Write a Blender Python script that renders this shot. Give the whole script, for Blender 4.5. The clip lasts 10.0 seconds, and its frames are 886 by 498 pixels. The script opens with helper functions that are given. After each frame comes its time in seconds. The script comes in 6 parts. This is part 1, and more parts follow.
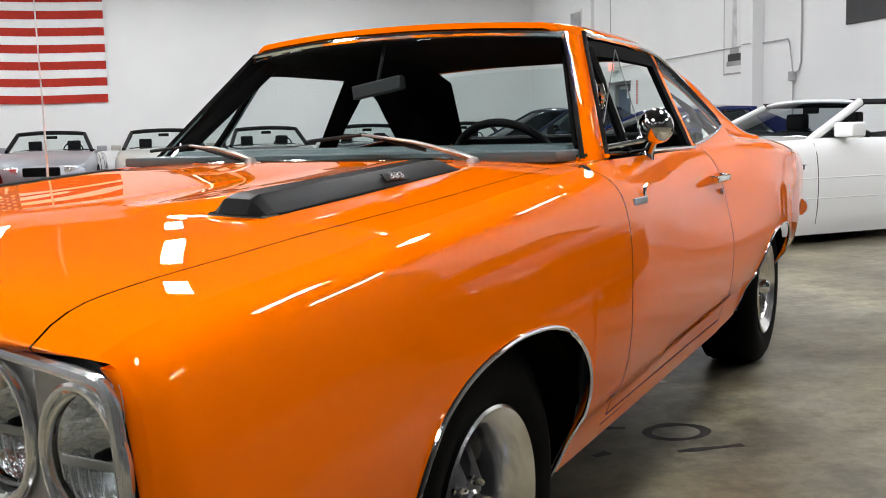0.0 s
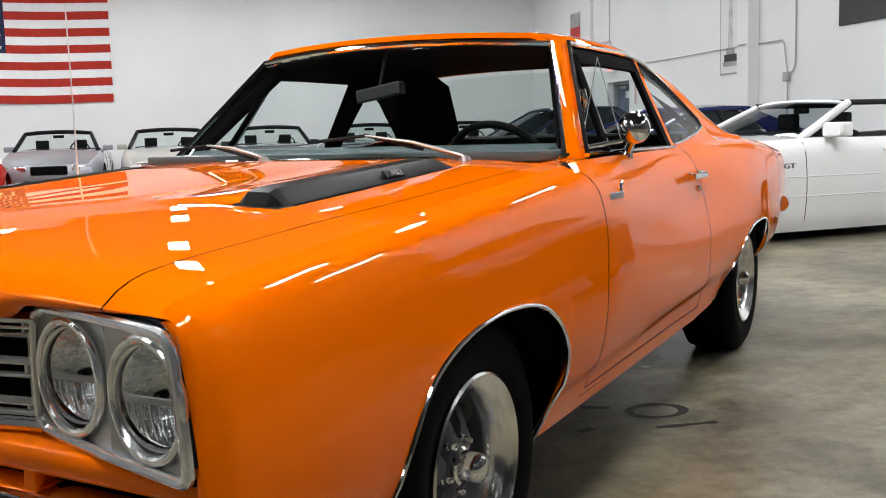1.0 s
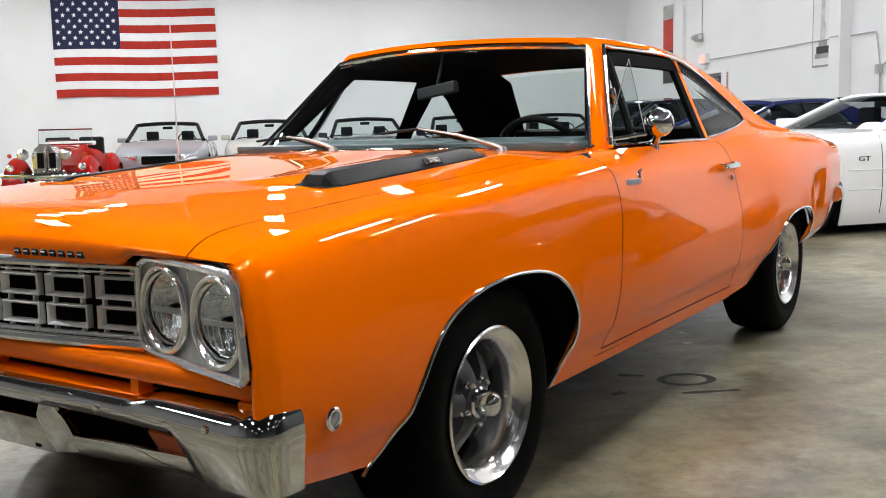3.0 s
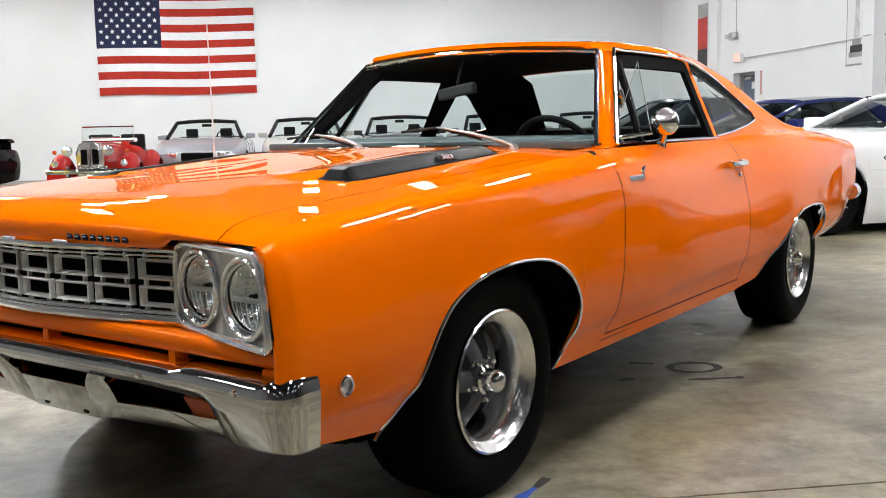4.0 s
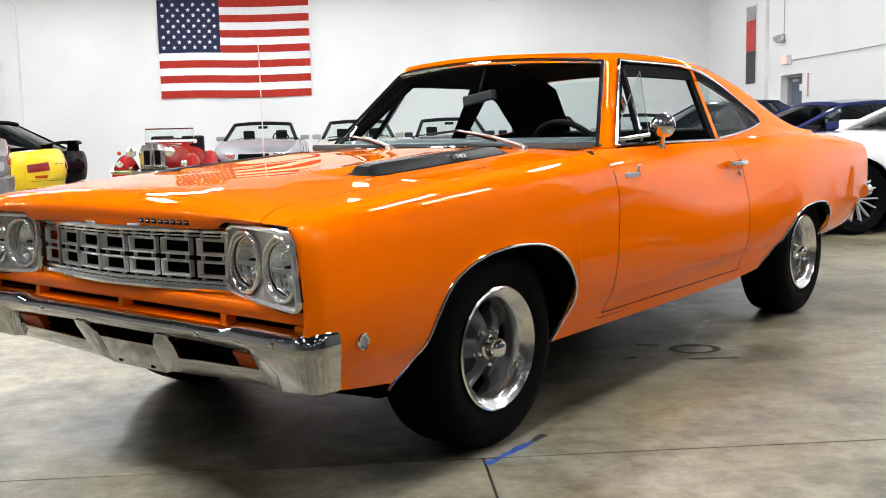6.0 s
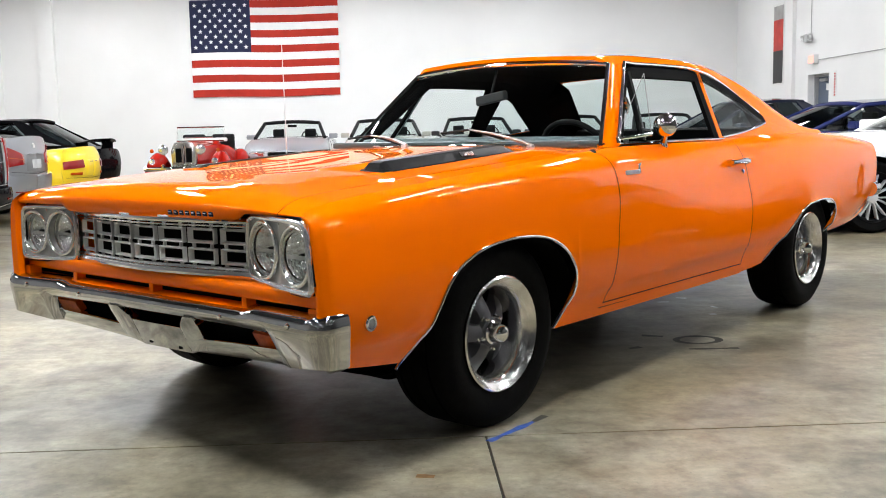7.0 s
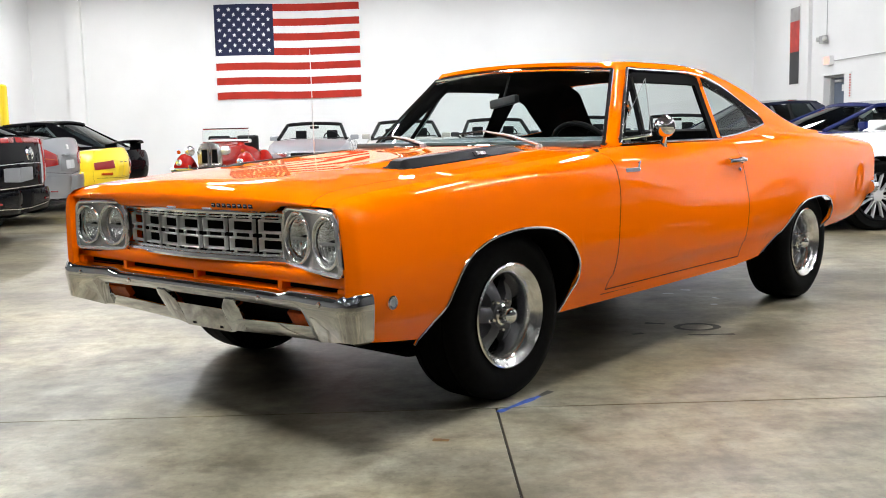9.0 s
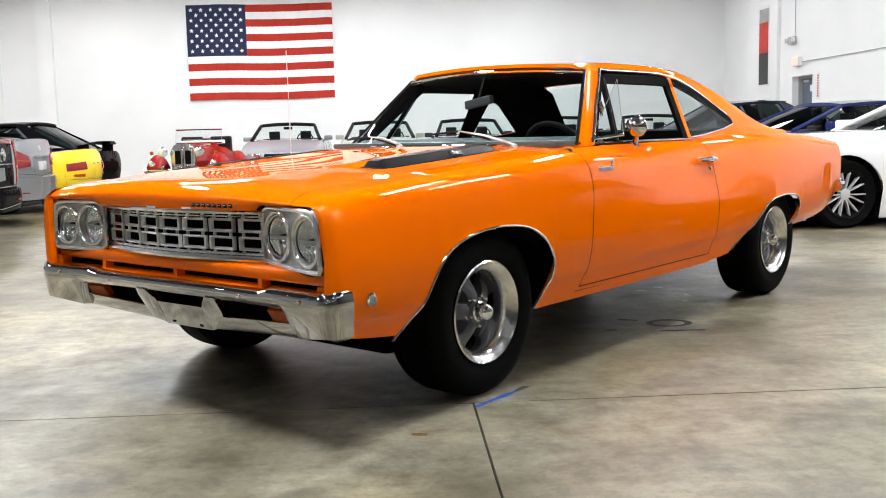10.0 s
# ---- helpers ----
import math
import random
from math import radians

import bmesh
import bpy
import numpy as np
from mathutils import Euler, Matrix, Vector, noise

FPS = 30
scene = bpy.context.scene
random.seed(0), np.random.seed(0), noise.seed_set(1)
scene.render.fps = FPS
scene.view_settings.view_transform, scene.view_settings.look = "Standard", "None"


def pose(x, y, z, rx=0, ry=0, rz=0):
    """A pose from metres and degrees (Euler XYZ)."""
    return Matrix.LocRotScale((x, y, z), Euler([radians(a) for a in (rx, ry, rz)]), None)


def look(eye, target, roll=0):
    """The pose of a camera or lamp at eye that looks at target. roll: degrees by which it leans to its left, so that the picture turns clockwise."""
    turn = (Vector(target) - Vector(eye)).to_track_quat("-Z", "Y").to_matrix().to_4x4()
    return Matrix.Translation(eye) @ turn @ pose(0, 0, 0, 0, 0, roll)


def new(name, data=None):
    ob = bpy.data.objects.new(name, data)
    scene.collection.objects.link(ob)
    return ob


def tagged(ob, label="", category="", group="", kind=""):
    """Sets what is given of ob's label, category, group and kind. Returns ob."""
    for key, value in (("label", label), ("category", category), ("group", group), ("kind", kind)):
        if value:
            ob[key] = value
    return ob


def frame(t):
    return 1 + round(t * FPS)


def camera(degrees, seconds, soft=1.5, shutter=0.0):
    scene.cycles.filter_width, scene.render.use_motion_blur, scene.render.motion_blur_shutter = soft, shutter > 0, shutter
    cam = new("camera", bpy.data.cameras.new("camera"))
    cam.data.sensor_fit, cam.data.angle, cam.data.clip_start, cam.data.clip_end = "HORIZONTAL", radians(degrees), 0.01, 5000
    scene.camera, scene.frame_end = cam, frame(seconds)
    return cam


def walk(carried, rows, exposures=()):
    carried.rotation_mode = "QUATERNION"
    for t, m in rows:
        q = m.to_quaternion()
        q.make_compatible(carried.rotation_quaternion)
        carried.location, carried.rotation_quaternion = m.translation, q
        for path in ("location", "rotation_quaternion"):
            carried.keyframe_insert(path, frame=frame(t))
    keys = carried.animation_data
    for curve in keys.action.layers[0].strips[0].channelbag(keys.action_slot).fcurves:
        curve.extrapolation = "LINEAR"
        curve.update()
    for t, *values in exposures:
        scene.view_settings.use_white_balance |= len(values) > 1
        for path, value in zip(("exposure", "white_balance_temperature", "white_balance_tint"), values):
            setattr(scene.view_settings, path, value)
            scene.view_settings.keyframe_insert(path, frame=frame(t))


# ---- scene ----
cam = camera(48.7, 10.0, soft=1.0)
PATH = [
    (0, (1.664, -1.625, 1.069), (0.731, 0.129, 0.837), -1.5),
    (0.5, (1.737, -1.747, 1.072), (0.801, 0.005, 0.84), -1.6),
    (1, (1.81, -1.861, 1.075), (0.874, -0.11, 0.841), -1.5),
    (1.5, (1.897, -1.948, 1.075), (0.947, -0.204, 0.837), -1.4),
    (2, (1.988, -2.029, 1.076), (1.031, -0.289, 0.836), -1.4),
    (2.5, (2.091, -2.109, 1.075), (1.069, -0.406, 0.833), -1.4),
    (3, (2.198, -2.167, 1.077), (1.091, -0.519, 0.831), -1.4),
    (4.5, (2.487, -2.403, 1.08), (1.303, -0.81, 0.832), -1.3),
    (5, (2.589, -2.481, 1.081), (1.375, -0.911, 0.834), -1.4),
    (5.5, (2.689, -2.55, 1.082), (1.455, -0.995, 0.837), -1.4),
    (7, (3.004, -2.747, 1.082), (1.702, -1.249, 0.838), -1.2),
    (7.5, (3.095, -2.807, 1.083), (1.782, -1.318, 0.836), -1.3),
    (8, (3.177, -2.905, 1.082), (1.871, -1.411, 0.836), -1.3),
    (8.5, (3.231, -2.969, 1.083), (1.911, -1.487, 0.84), -1.3),
    (9, (3.266, -3.016, 1.083), (1.933, -1.545, 0.842), -1.3),
    (9.5, (3.289, -3.052, 1.083), (1.96, -1.576, 0.843), -1.3),
    (10, (3.3, -3.075, 1.081), (2.007, -1.568, 0.84), -1.4),
]
walk(cam, [(t, look(eye, target, roll)) for t, eye, target, roll in PATH], exposures=[(0, 0.06), (1, 0.04), (2.5, 0.2), (5, 0.45), (7.5, 0.57), (10, 0.62)])

# ---- room frame: u runs along the flag wall, v towards it; the car stands at an angle in it ----
TURN = 43.5
CU, SU = math.cos(radians(TURN)), math.sin(radians(TURN))
U0, U1, V0, V1, TOP = -9.6, 9.15, -15.0, 21.4, 5.4


def room(u, v, z=0.0, turn=0.0):
    """A pose in the room's frame; turn 0 has its x along u."""
    return pose(u * CU - v * SU, u * SU + v * CU, z, 0, 0, TURN + turn)


# ---- light ----
world = bpy.data.worlds.new("world")
scene.world = world
world.use_nodes = True
world.node_tree.nodes["Background"].inputs[0].default_value = (0.8, 0.9, 1.0, 1)
world.node_tree.nodes["Background"].inputs[1].default_value = 0.15


# ---- materials ----
def mat(name, color, rough=0.5, metal=0.0, coat=0.0, vary=0.0, scale=8.0, bump=0.0, bump_scale=60.0, transmission=0.0, ior=1.45, emit=0.0, spec=0.5, coat_rough=0.03, coat_ior=1.5):
    m = bpy.data.materials.new(name)
    m.use_nodes = True
    nt = m.node_tree
    b = nt.nodes["Principled BSDF"]
    b.inputs["Base Color"].default_value = (*color, 1)
    b.inputs["Roughness"].default_value = rough
    b.inputs["Metallic"].default_value = metal
    b.inputs["Coat Weight"].default_value = coat
    b.inputs["Coat Roughness"].default_value = coat_rough
    b.inputs["Coat IOR"].default_value = coat_ior
    b.inputs["Transmission Weight"].default_value = transmission
    b.inputs["IOR"].default_value = ior
    b.inputs["Specular IOR Level"].default_value = spec
    if emit:
        b.inputs["Emission Color"].default_value = (*color, 1)
        b.inputs["Emission Strength"].default_value = emit
    co = nt.nodes.new("ShaderNodeTexCoord")
    if vary:
        n = nt.nodes.new("ShaderNodeTexNoise")
        n.inputs["Scale"].default_value = scale
        n.inputs["Detail"].default_value = 8
        nt.links.new(co.outputs["Object"], n.inputs["Vector"])
        r = nt.nodes.new("ShaderNodeValToRGB")
        r.color_ramp.elements[0].position, r.color_ramp.elements[1].position = 0.3, 0.7
        r.color_ramp.elements[0].color = (*[c * (1 - vary) for c in color], 1)
        r.color_ramp.elements[1].color = (*[min(1, c * (1 + vary)) for c in color], 1)
        nt.links.new(n.outputs["Fac"], r.inputs["Fac"])
        nt.links.new(r.outputs["Color"], b.inputs["Base Color"])
    if bump:
        n2 = nt.nodes.new("ShaderNodeTexNoise")
        n2.inputs["Scale"].default_value = bump_scale
        n2.inputs["Detail"].default_value = 5
        nt.links.new(co.outputs["Object"], n2.inputs["Vector"])
        bp = nt.nodes.new("ShaderNodeBump")
        bp.inputs["Strength"].default_value = bump
        bp.inputs["Distance"].default_value = 0.01
        nt.links.new(n2.outputs["Fac"], bp.inputs["Height"])
        nt.links.new(bp.outputs["Normal"], b.inputs["Normal"])
    return m


ORANGE = mat("orange_paint", (0.98, 0.165, 0.0), 0.4, 0, 1.0, spec=0.0, coat_rough=0.012, coat_ior=1.29)
CHROME = mat("chrome", (0.82, 0.82, 0.80), 0.06, 1.0, bump=0.02, bump_scale=9)
ALU = mat("polished_aluminium", (0.84, 0.83, 0.81), 0.2, 1.0, vary=0.04, scale=20)
BLACK = mat("black_trim", (0.006, 0.006, 0.0065), 0.45, spec=0.15)
SATIN = mat("satin_black", (0.004, 0.004, 0.0045), 0.42, vary=0.2, scale=30, spec=0.05)
BRIGHTTRIM = mat("bright_trim", (0.80, 0.80, 0.80), 0.35, 0.4)
DULL = mat("dull_steel", (0.30, 0.29, 0.28), 0.4, 0.9, vary=0.15, scale=40)
RIMMETAL = mat("polished_rim_metal", (0.80, 0.80, 0.79), 0.18, 0.85, vary=0.05, scale=30)
HOUSING = mat("mirror_housing", (0.045, 0.048, 0.05), 0.4, 0.2)
# Near-black: in gaps, wells and cavities it puts the shade into the colour.
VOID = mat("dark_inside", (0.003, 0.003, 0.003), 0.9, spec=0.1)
RUBBER = mat("tyre_rubber", (0.0035, 0.0035, 0.0035), 0.65, vary=0.25, scale=30, bump=0.1, bump_scale=150, spec=0.06)
SPOKEPAINT = mat("silver_spoke_paint", (0.62, 0.62, 0.63), 0.3, 0.3, coat=0.5)
GREYMAG = mat("grey_wheel_paint", (0.10, 0.102, 0.115), 0.38, 0.2, vary=0.1, scale=20)


def thin_glass(name, tint):
    """Window glass: clear and tinted straight through, with the mirror of its surface on top."""
    m = bpy.data.materials.new(name)
    m.use_nodes = True
    nt = m.node_tree
    nt.nodes.remove(nt.nodes["Principled BSDF"])
    tr, gl, mx, lw, pw, ma = (nt.nodes.new(k) for k in ("ShaderNodeBsdfTransparent", "ShaderNodeBsdfGlossy", "ShaderNodeMixShader", "ShaderNodeLayerWeight", "ShaderNodeMath", "ShaderNodeMath"))
    tr.inputs["Color"].default_value = (*tint, 1)
    gl.inputs["Color"].default_value, gl.inputs["Roughness"].default_value = (1, 1, 1, 1), 0.0
    lw.inputs["Blend"].default_value = 0.5
    pw.operation, pw.inputs[1].default_value = "POWER", 5.0
    ma.operation, ma.inputs[1].default_value, ma.inputs[2].default_value = "MULTIPLY_ADD", 0.6, 0.022
    nt.links.new(lw.outputs["Facing"], pw.inputs[0])
    nt.links.new(pw.outputs[0], ma.inputs[0])
    nt.links.new(ma.outputs[0], mx.inputs[0])
    nt.links.new(tr.outputs[0], mx.inputs[1])
    nt.links.new(gl.outputs[0], mx.inputs[2])
    nt.links.new(mx.outputs[0], nt.nodes["Material Output"].inputs[0])
    return m


GLASS = thin_glass("tinted_glass", (0.86, 0.92, 0.91))
WHITEWALL = mat("white_wall_paint", (0.80, 0.80, 0.80), 0.6, vary=0.03, scale=0.8, bump=0.05, bump_scale=30)


def block_wall():
    """White paint over concrete blocks: the joints show as a faint relief."""
    m = mat("painted_block_wall", (0.80, 0.80, 0.80), 0.6, vary=0.03, scale=0.8)
    nt = m.node_tree
    co, sep, com = nt.nodes.new("ShaderNodeTexCoord"), nt.nodes.new("ShaderNodeSeparateXYZ"), nt.nodes.new("ShaderNodeCombineXYZ")
    nt.links.new(co.outputs["Object"], sep.inputs[0])
    nt.links.new(sep.outputs["Y"], com.inputs["X"])
    nt.links.new(sep.outputs["Z"], com.inputs["Y"])
    br = nt.nodes.new("ShaderNodeTexBrick")
    br.inputs["Scale"].default_value = 1.0
    br.inputs["Brick Width"].default_value = 0.405
    br.inputs["Row Height"].default_value = 0.203
    br.inputs["Mortar Size"].default_value = 0.007
    br.inputs["Mortar Smooth"].default_value = 0.6
    nt.links.new(com.outputs[0], br.inputs["Vector"])
    inv = nt.nodes.new("ShaderNodeMath")
    inv.operation = "SUBTRACT"
    inv.inputs[0].default_value = 1.0
    nt.links.new(br.outputs["Fac"], inv.inputs[1])
    no = nt.nodes.new("ShaderNodeTexNoise")
    no.inputs["Scale"].default_value = 25.0
    nt.links.new(co.outputs["Object"], no.inputs["Vector"])
    add = nt.nodes.new("ShaderNodeMath")
    add.operation = "MULTIPLY_ADD"
    add.inputs[1].default_value = 0.25
    nt.links.new(no.outputs["Fac"], add.inputs[0])
    nt.links.new(inv.outputs[0], add.inputs[2])
    bp = nt.nodes.new("ShaderNodeBump")
    bp.inputs["Strength"].default_value = 0.22
    bp.inputs["Distance"].default_value = 0.004
    nt.links.new(add.outputs[0], bp.inputs["Height"])
    nt.links.new(bp.outputs["Normal"], nt.nodes["Principled BSDF"].inputs["Normal"])
    return m


BLOCKWALL = block_wall()
# Darkened for an unseen wall, to keep pale reflections off the coupe's side.
DARK_UNSEEN = mat("unseen_wall_dark_grey", (0.055, 0.055, 0.058), 0.7, vary=0.1, scale=0.8, bump=0.05, bump_scale=30)
# Greyed for unseen walls, to dim what paint and chrome reflect.
GREY_UNSEEN = mat("unseen_wall_grey", (0.17, 0.17, 0.175), 0.65, vary=0.06, scale=0.8, bump=0.05, bump_scale=30)
CEIL = mat("ceiling_paint", (0.02, 0.02, 0.022), 0.8, vary=0.05, scale=1.0)
JOINT = mat("joint_dirt", (0.02, 0.018, 0.015), 0.9)


def concrete():
    """Trowelled concrete: broad clouds, darker blotches, fine grain and a worn sealer."""
    m = mat("polished_concrete", (0.24, 0.22, 0.18), 0.3)
    nt = m.node_tree
    b = nt.nodes["Principled BSDF"]
    co = nt.nodes.new("ShaderNodeTexCoord")

    def noise_tex(scale, detail, rough, dist=0.0):
        n = nt.nodes.new("ShaderNodeTexNoise")
        n.inputs["Scale"].default_value, n.inputs["Detail"].default_value = scale, detail
        n.inputs["Roughness"].default_value, n.inputs["Distortion"].default_value = rough, dist
        nt.links.new(co.outputs["Object"], n.inputs["Vector"])
        return n

    def ramp(src, stops):
        r = nt.nodes.new("ShaderNodeValToRGB")
        while len(r.color_ramp.elements) < len(stops):
            r.color_ramp.elements.new(0.5)
        for e, (p, c) in zip(r.color_ramp.elements, stops):
            e.position, e.color = p, (*c, 1)
        nt.links.new(src.outputs["Fac"], r.inputs["Fac"])
        return r

    def mix(kind, a, bb, fac):
        x = nt.nodes.new("ShaderNodeMix")
        x.data_type, x.blend_type = "RGBA", kind
        x.inputs["Factor"].default_value = fac
        nt.links.new(a, x.inputs[6])
        nt.links.new(bb, x.inputs[7])
        return x.outputs[2]

    broad = ramp(noise_tex(0.55, 6, 0.58, 0.15), [(0.32, (0.115, 0.102, 0.078)), (0.5, (0.228, 0.212, 0.160)), (0.68, (0.38, 0.365, 0.31))])
    blotch = ramp(noise_tex(2.3, 8, 0.66, 0.2), [(0.34, (0.36, 0.335, 0.30)), (0.55, (0.95, 0.95, 0.95)), (0.75, (1.0, 1.0, 1.0))])
    grain = ramp(noise_tex(26, 8, 0.7), [(0.28, (0.62, 0.61, 0.60)), (0.62, (1, 1, 1))])
    streak = ramp(noise_tex(7.0, 10, 0.7, 0.2), [(0.28, (0.66, 0.63, 0.58)), (0.48, (1, 1, 1))])
    tm = nt.nodes.new("ShaderNodeMapping")
    tm.inputs["Scale"].default_value = (0.7, 3.2, 1.0)
    nt.links.new(co.outputs["Object"], tm.inputs["Vector"])
    tn = noise_tex(3.2, 7, 0.62, 0.15)
    nt.links.new(tm.outputs["Vector"], tn.inputs["Vector"])
    trowel = ramp(tn, [(0.25, (0.62, 0.60, 0.54)), (0.50, (0.98, 0.97, 0.94)), (0.75, (1.25, 1.25, 1.22))])
    mottle = ramp(noise_tex(9.0, 8, 0.66, 0.1), [(0.30, (0.44, 0.40, 0.32)), (0.50, (0.97, 0.96, 0.93)), (0.72, (1.25, 1.25, 1.24))])
    c = mix("MULTIPLY", broad.outputs[0], blotch.outputs[0], 0.85)
    c = mix("MULTIPLY", c, trowel.outputs[0], 0.75)
    c = mix("MULTIPLY", c, mottle.outputs[0], 0.8)
    tan = ramp(noise_tex(1.1, 5, 0.6, 0.2), [(0.42, (1.0, 1.0, 1.0)), (0.66, (1.02, 0.93, 0.76))])
    c = mix("MULTIPLY", c, tan.outputs[0], 0.9)
    c = mix("MULTIPLY", c, grain.outputs[0], 0.9)
    c = mix("MULTIPLY", c, streak.outputs[0], 0.6)
    fleck = ramp(noise_tex(70, 3, 0.6), [(0.30, (0.35, 0.33, 0.30)), (0.36, (1, 1, 1))])
    pale = ramp(noise_tex(3.7, 9, 0.62, 0.2), [(0.50, (0.0, 0.0, 0.0)), (0.75, (0.055, 0.053, 0.048))])
    c = mix("MULTIPLY", c, fleck.outputs[0], 0.7)
    c = mix("ADD", c, pale.outputs[0], 1.0)
    nt.links.new(c, b.inputs["Base Color"])
    rr = ramp(noise_tex(1.6, 6, 0.55, 0.1), [(0.25, (0.27, 0.27, 0.27)), (0.75, (0.44, 0.44, 0.44))])
    nt.links.new(rr.outputs[0], b.inputs["Roughness"])
    bp = nt.nodes.new("ShaderNodeBump")
    bp.inputs["Strength"].default_value, bp.inputs["Distance"].default_value = 0.06, 0.004
    nt.links.new(noise_tex(9, 6, 0.6).outputs["Fac"], bp.inputs["Height"])
    nt.links.new(bp.outputs["Normal"], b.inputs["Normal"])
    return m


CONCRETE = concrete()


# ---- mesh helpers ----
def pch(xs, ys):
    """A smooth curve through given values that never overshoots; ys may be rows of numbers."""
    xs, ys = np.asarray(xs, float), np.asarray(ys, float)
    ys = ys.reshape(len(xs), -1)
    h, d = np.diff(xs)[:, None], None
    d = np.diff(ys, axis=0) / h
    m = np.zeros_like(ys)
    for i in range(1, len(xs) - 1):
        ok = d[i - 1] * d[i] > 0
        w1, w2 = 2 * h[i] + h[i - 1], h[i] + 2 * h[i - 1]
        with np.errstate(divide="ignore", invalid="ignore"):
            m[i] = np.where(ok, (w1 + w2) / (w1 / d[i - 1] + w2 / d[i]), 0)
    m[0], m[-1] = d[0], d[-1]

    def f(x):
        x = np.atleast_1d(np.asarray(x, float))
        k = np.clip(np.searchsorted(xs, x) - 1, 0, len(xs) - 2)
        t = ((x - xs[k]) / (xs[k + 1] - xs[k]))[:, None].clip(0, 1)
        hh = (xs[k + 1] - xs[k])[:, None]
        return (2 * t**3 - 3 * t**2 + 1) * ys[k] + (t**3 - 2 * t**2 + t) * hh * m[k] + (3 * t**2 - 2 * t**3) * ys[k + 1] + (t**3 - t**2) * hh * m[k + 1]

    return f


def part(name, bm, material, parent=None, label="", smooth=True, sharp=35):
    me = bpy.data.meshes.new(name)
    bmesh.ops.recalc_face_normals(bm, faces=bm.faces)
    bm.to_mesh(me)
    bm.free()
    me.materials.append(material)
    if smooth:
        me.shade_smooth()
        if sharp:
            me.set_sharp_from_angle(angle=radians(sharp))
    ob = new(name, me)
    if parent:
        ob.parent = parent
    if label:
        tagged(ob, label)
    return ob


def thing(name, label, category, m=None, group="", kind=""):
    ob = new(name)
    ob.empty_display_size = 0.1
    if m is not None:
        ob.matrix_basis = m
    return tagged(ob, label, category, group, kind)


def grid_faces(n, m, closed=False, flip=False):
    out = []
    for i in range(n - 1):
        for j in range(m if closed else m - 1):
            k = (j + 1) % m
            q = (i * m + j, i * m + k, (i + 1) * m + k, (i + 1) * m + j)
            out.append(q[::-1] if flip else q)
    return out


def sheet(name, rows, material, parent=None, label="", flip=False, thick=0.0, sharp=35):
    """A surface through rows of points; thick: a second skin behind it, closed at the rim."""
    p = np.asarray(rows, float)
    n, m = p.shape[:2]
    bm = bmesh.new()
    vs = [bm.verts.new(v) for v in p.reshape(-1, 3)]
    for f in grid_faces(n, m, flip=flip):
        q = []
        for k in f:
            if all((vs[k].co - w.co).length > 1e-6 for w in q):
                q.append(vs[k])
        if len(q) > 2:
            try:
                bm.faces.new(q)
            except ValueError:
                pass
    me = bpy.data.meshes.new(name)
    if thick:
        bm.normal_update()
        bmesh.ops.solidify(bm, geom=bm.faces[:], thickness=thick)
    bm.to_mesh(me)
    bm.free()
    me.materials.append(material)
    me.shade_smooth()
    if sharp:
        me.set_sharp_from_angle(angle=radians(sharp))
    ob = new(name, me)
    if parent:
        ob.parent = parent
    return tagged(ob, label)


def sweep(path, radius, n=8, closed=False, flat=1.0):
    """bmesh of a rod along a path; radius may be a number or one per point."""
    p = [Vector(v) for v in path]
    r = [radius] * len(p) if isinstance(radius, (int, float)) else radius
    bm, rings, up = bmesh.new(), [], None
    for i, v in enumerate(p):
        a = p[i - 1] if i or closed else v
        b = p[(i + 1) % len(p)] if i < len(p) - 1 or closed else v
        t = (b - a).normalized()
        up = Vector((0, 0, 1)) if up is None else up
        if abs(up.dot(t)) > 0.98:
            up = Vector((1, 0, 0))
        s = t.cross(up).normalized()
        up = s.cross(t)
        rings.append([bm.verts.new(v + (s * math.cos(k * 2 * math.pi / n) + up * flat * math.sin(k * 2 * math.pi / n)) * r[i]) for k in range(n)])
    pairs = list(zip(rings, rings[1:])) + ([(rings[-1], rings[0])] if closed else [])
    for a, b in pairs:
        for k in range(n):
            bm.faces.new((a[k], a[(k + 1) % n], b[(k + 1) % n], b[k]))
    if not closed:
        bm.faces.new(rings[0])
        bm.faces.new(rings[-1])
    return bm


def lathe(profile, n=48, axis="x"):
    """bmesh of (along, radius) pairs turned round an axis."""
    bm, rings = bmesh.new(), []
    for a, r in profile:
        ring = []
        for k in range(n if r > 1e-6 else 1):
            c, s = r * math.cos(k * 2 * math.pi / n), r * math.sin(k * 2 * math.pi / n)
            ring.append(bm.verts.new({"x": (a, c, s), "y": (c, a, s), "z": (c, s, a)}[axis]))
        rings.append(ring)
    for a, b in zip(rings, rings[1:]):
        for k in range(n):
            q = [a[k % len(a)], a[(k + 1) % len(a)], b[(k + 1) % len(b)], b[k % len(b)]]
            q = [v for j, v in enumerate(q) if v not in q[:j]]
            if len(q) > 2:
                bm.faces.new(q)
    return bm


def block(size, at=(0, 0, 0), bevel=0.0, seg=2, m=None):
    bm = bmesh.new()
    bmesh.ops.create_cube(bm, size=1.0)
    bmesh.ops.scale(bm, vec=size, verts=bm.verts)
    if bevel:
        bmesh.ops.bevel(bm, geom=bm.edges[:], offset=bevel, segments=seg, affect="EDGES", profile=0.7)
    bmesh.ops.translate(bm, vec=at, verts=bm.verts)
    if m is not None:
        bmesh.ops.transform(bm, matrix=m, verts=bm.verts)
    return bm


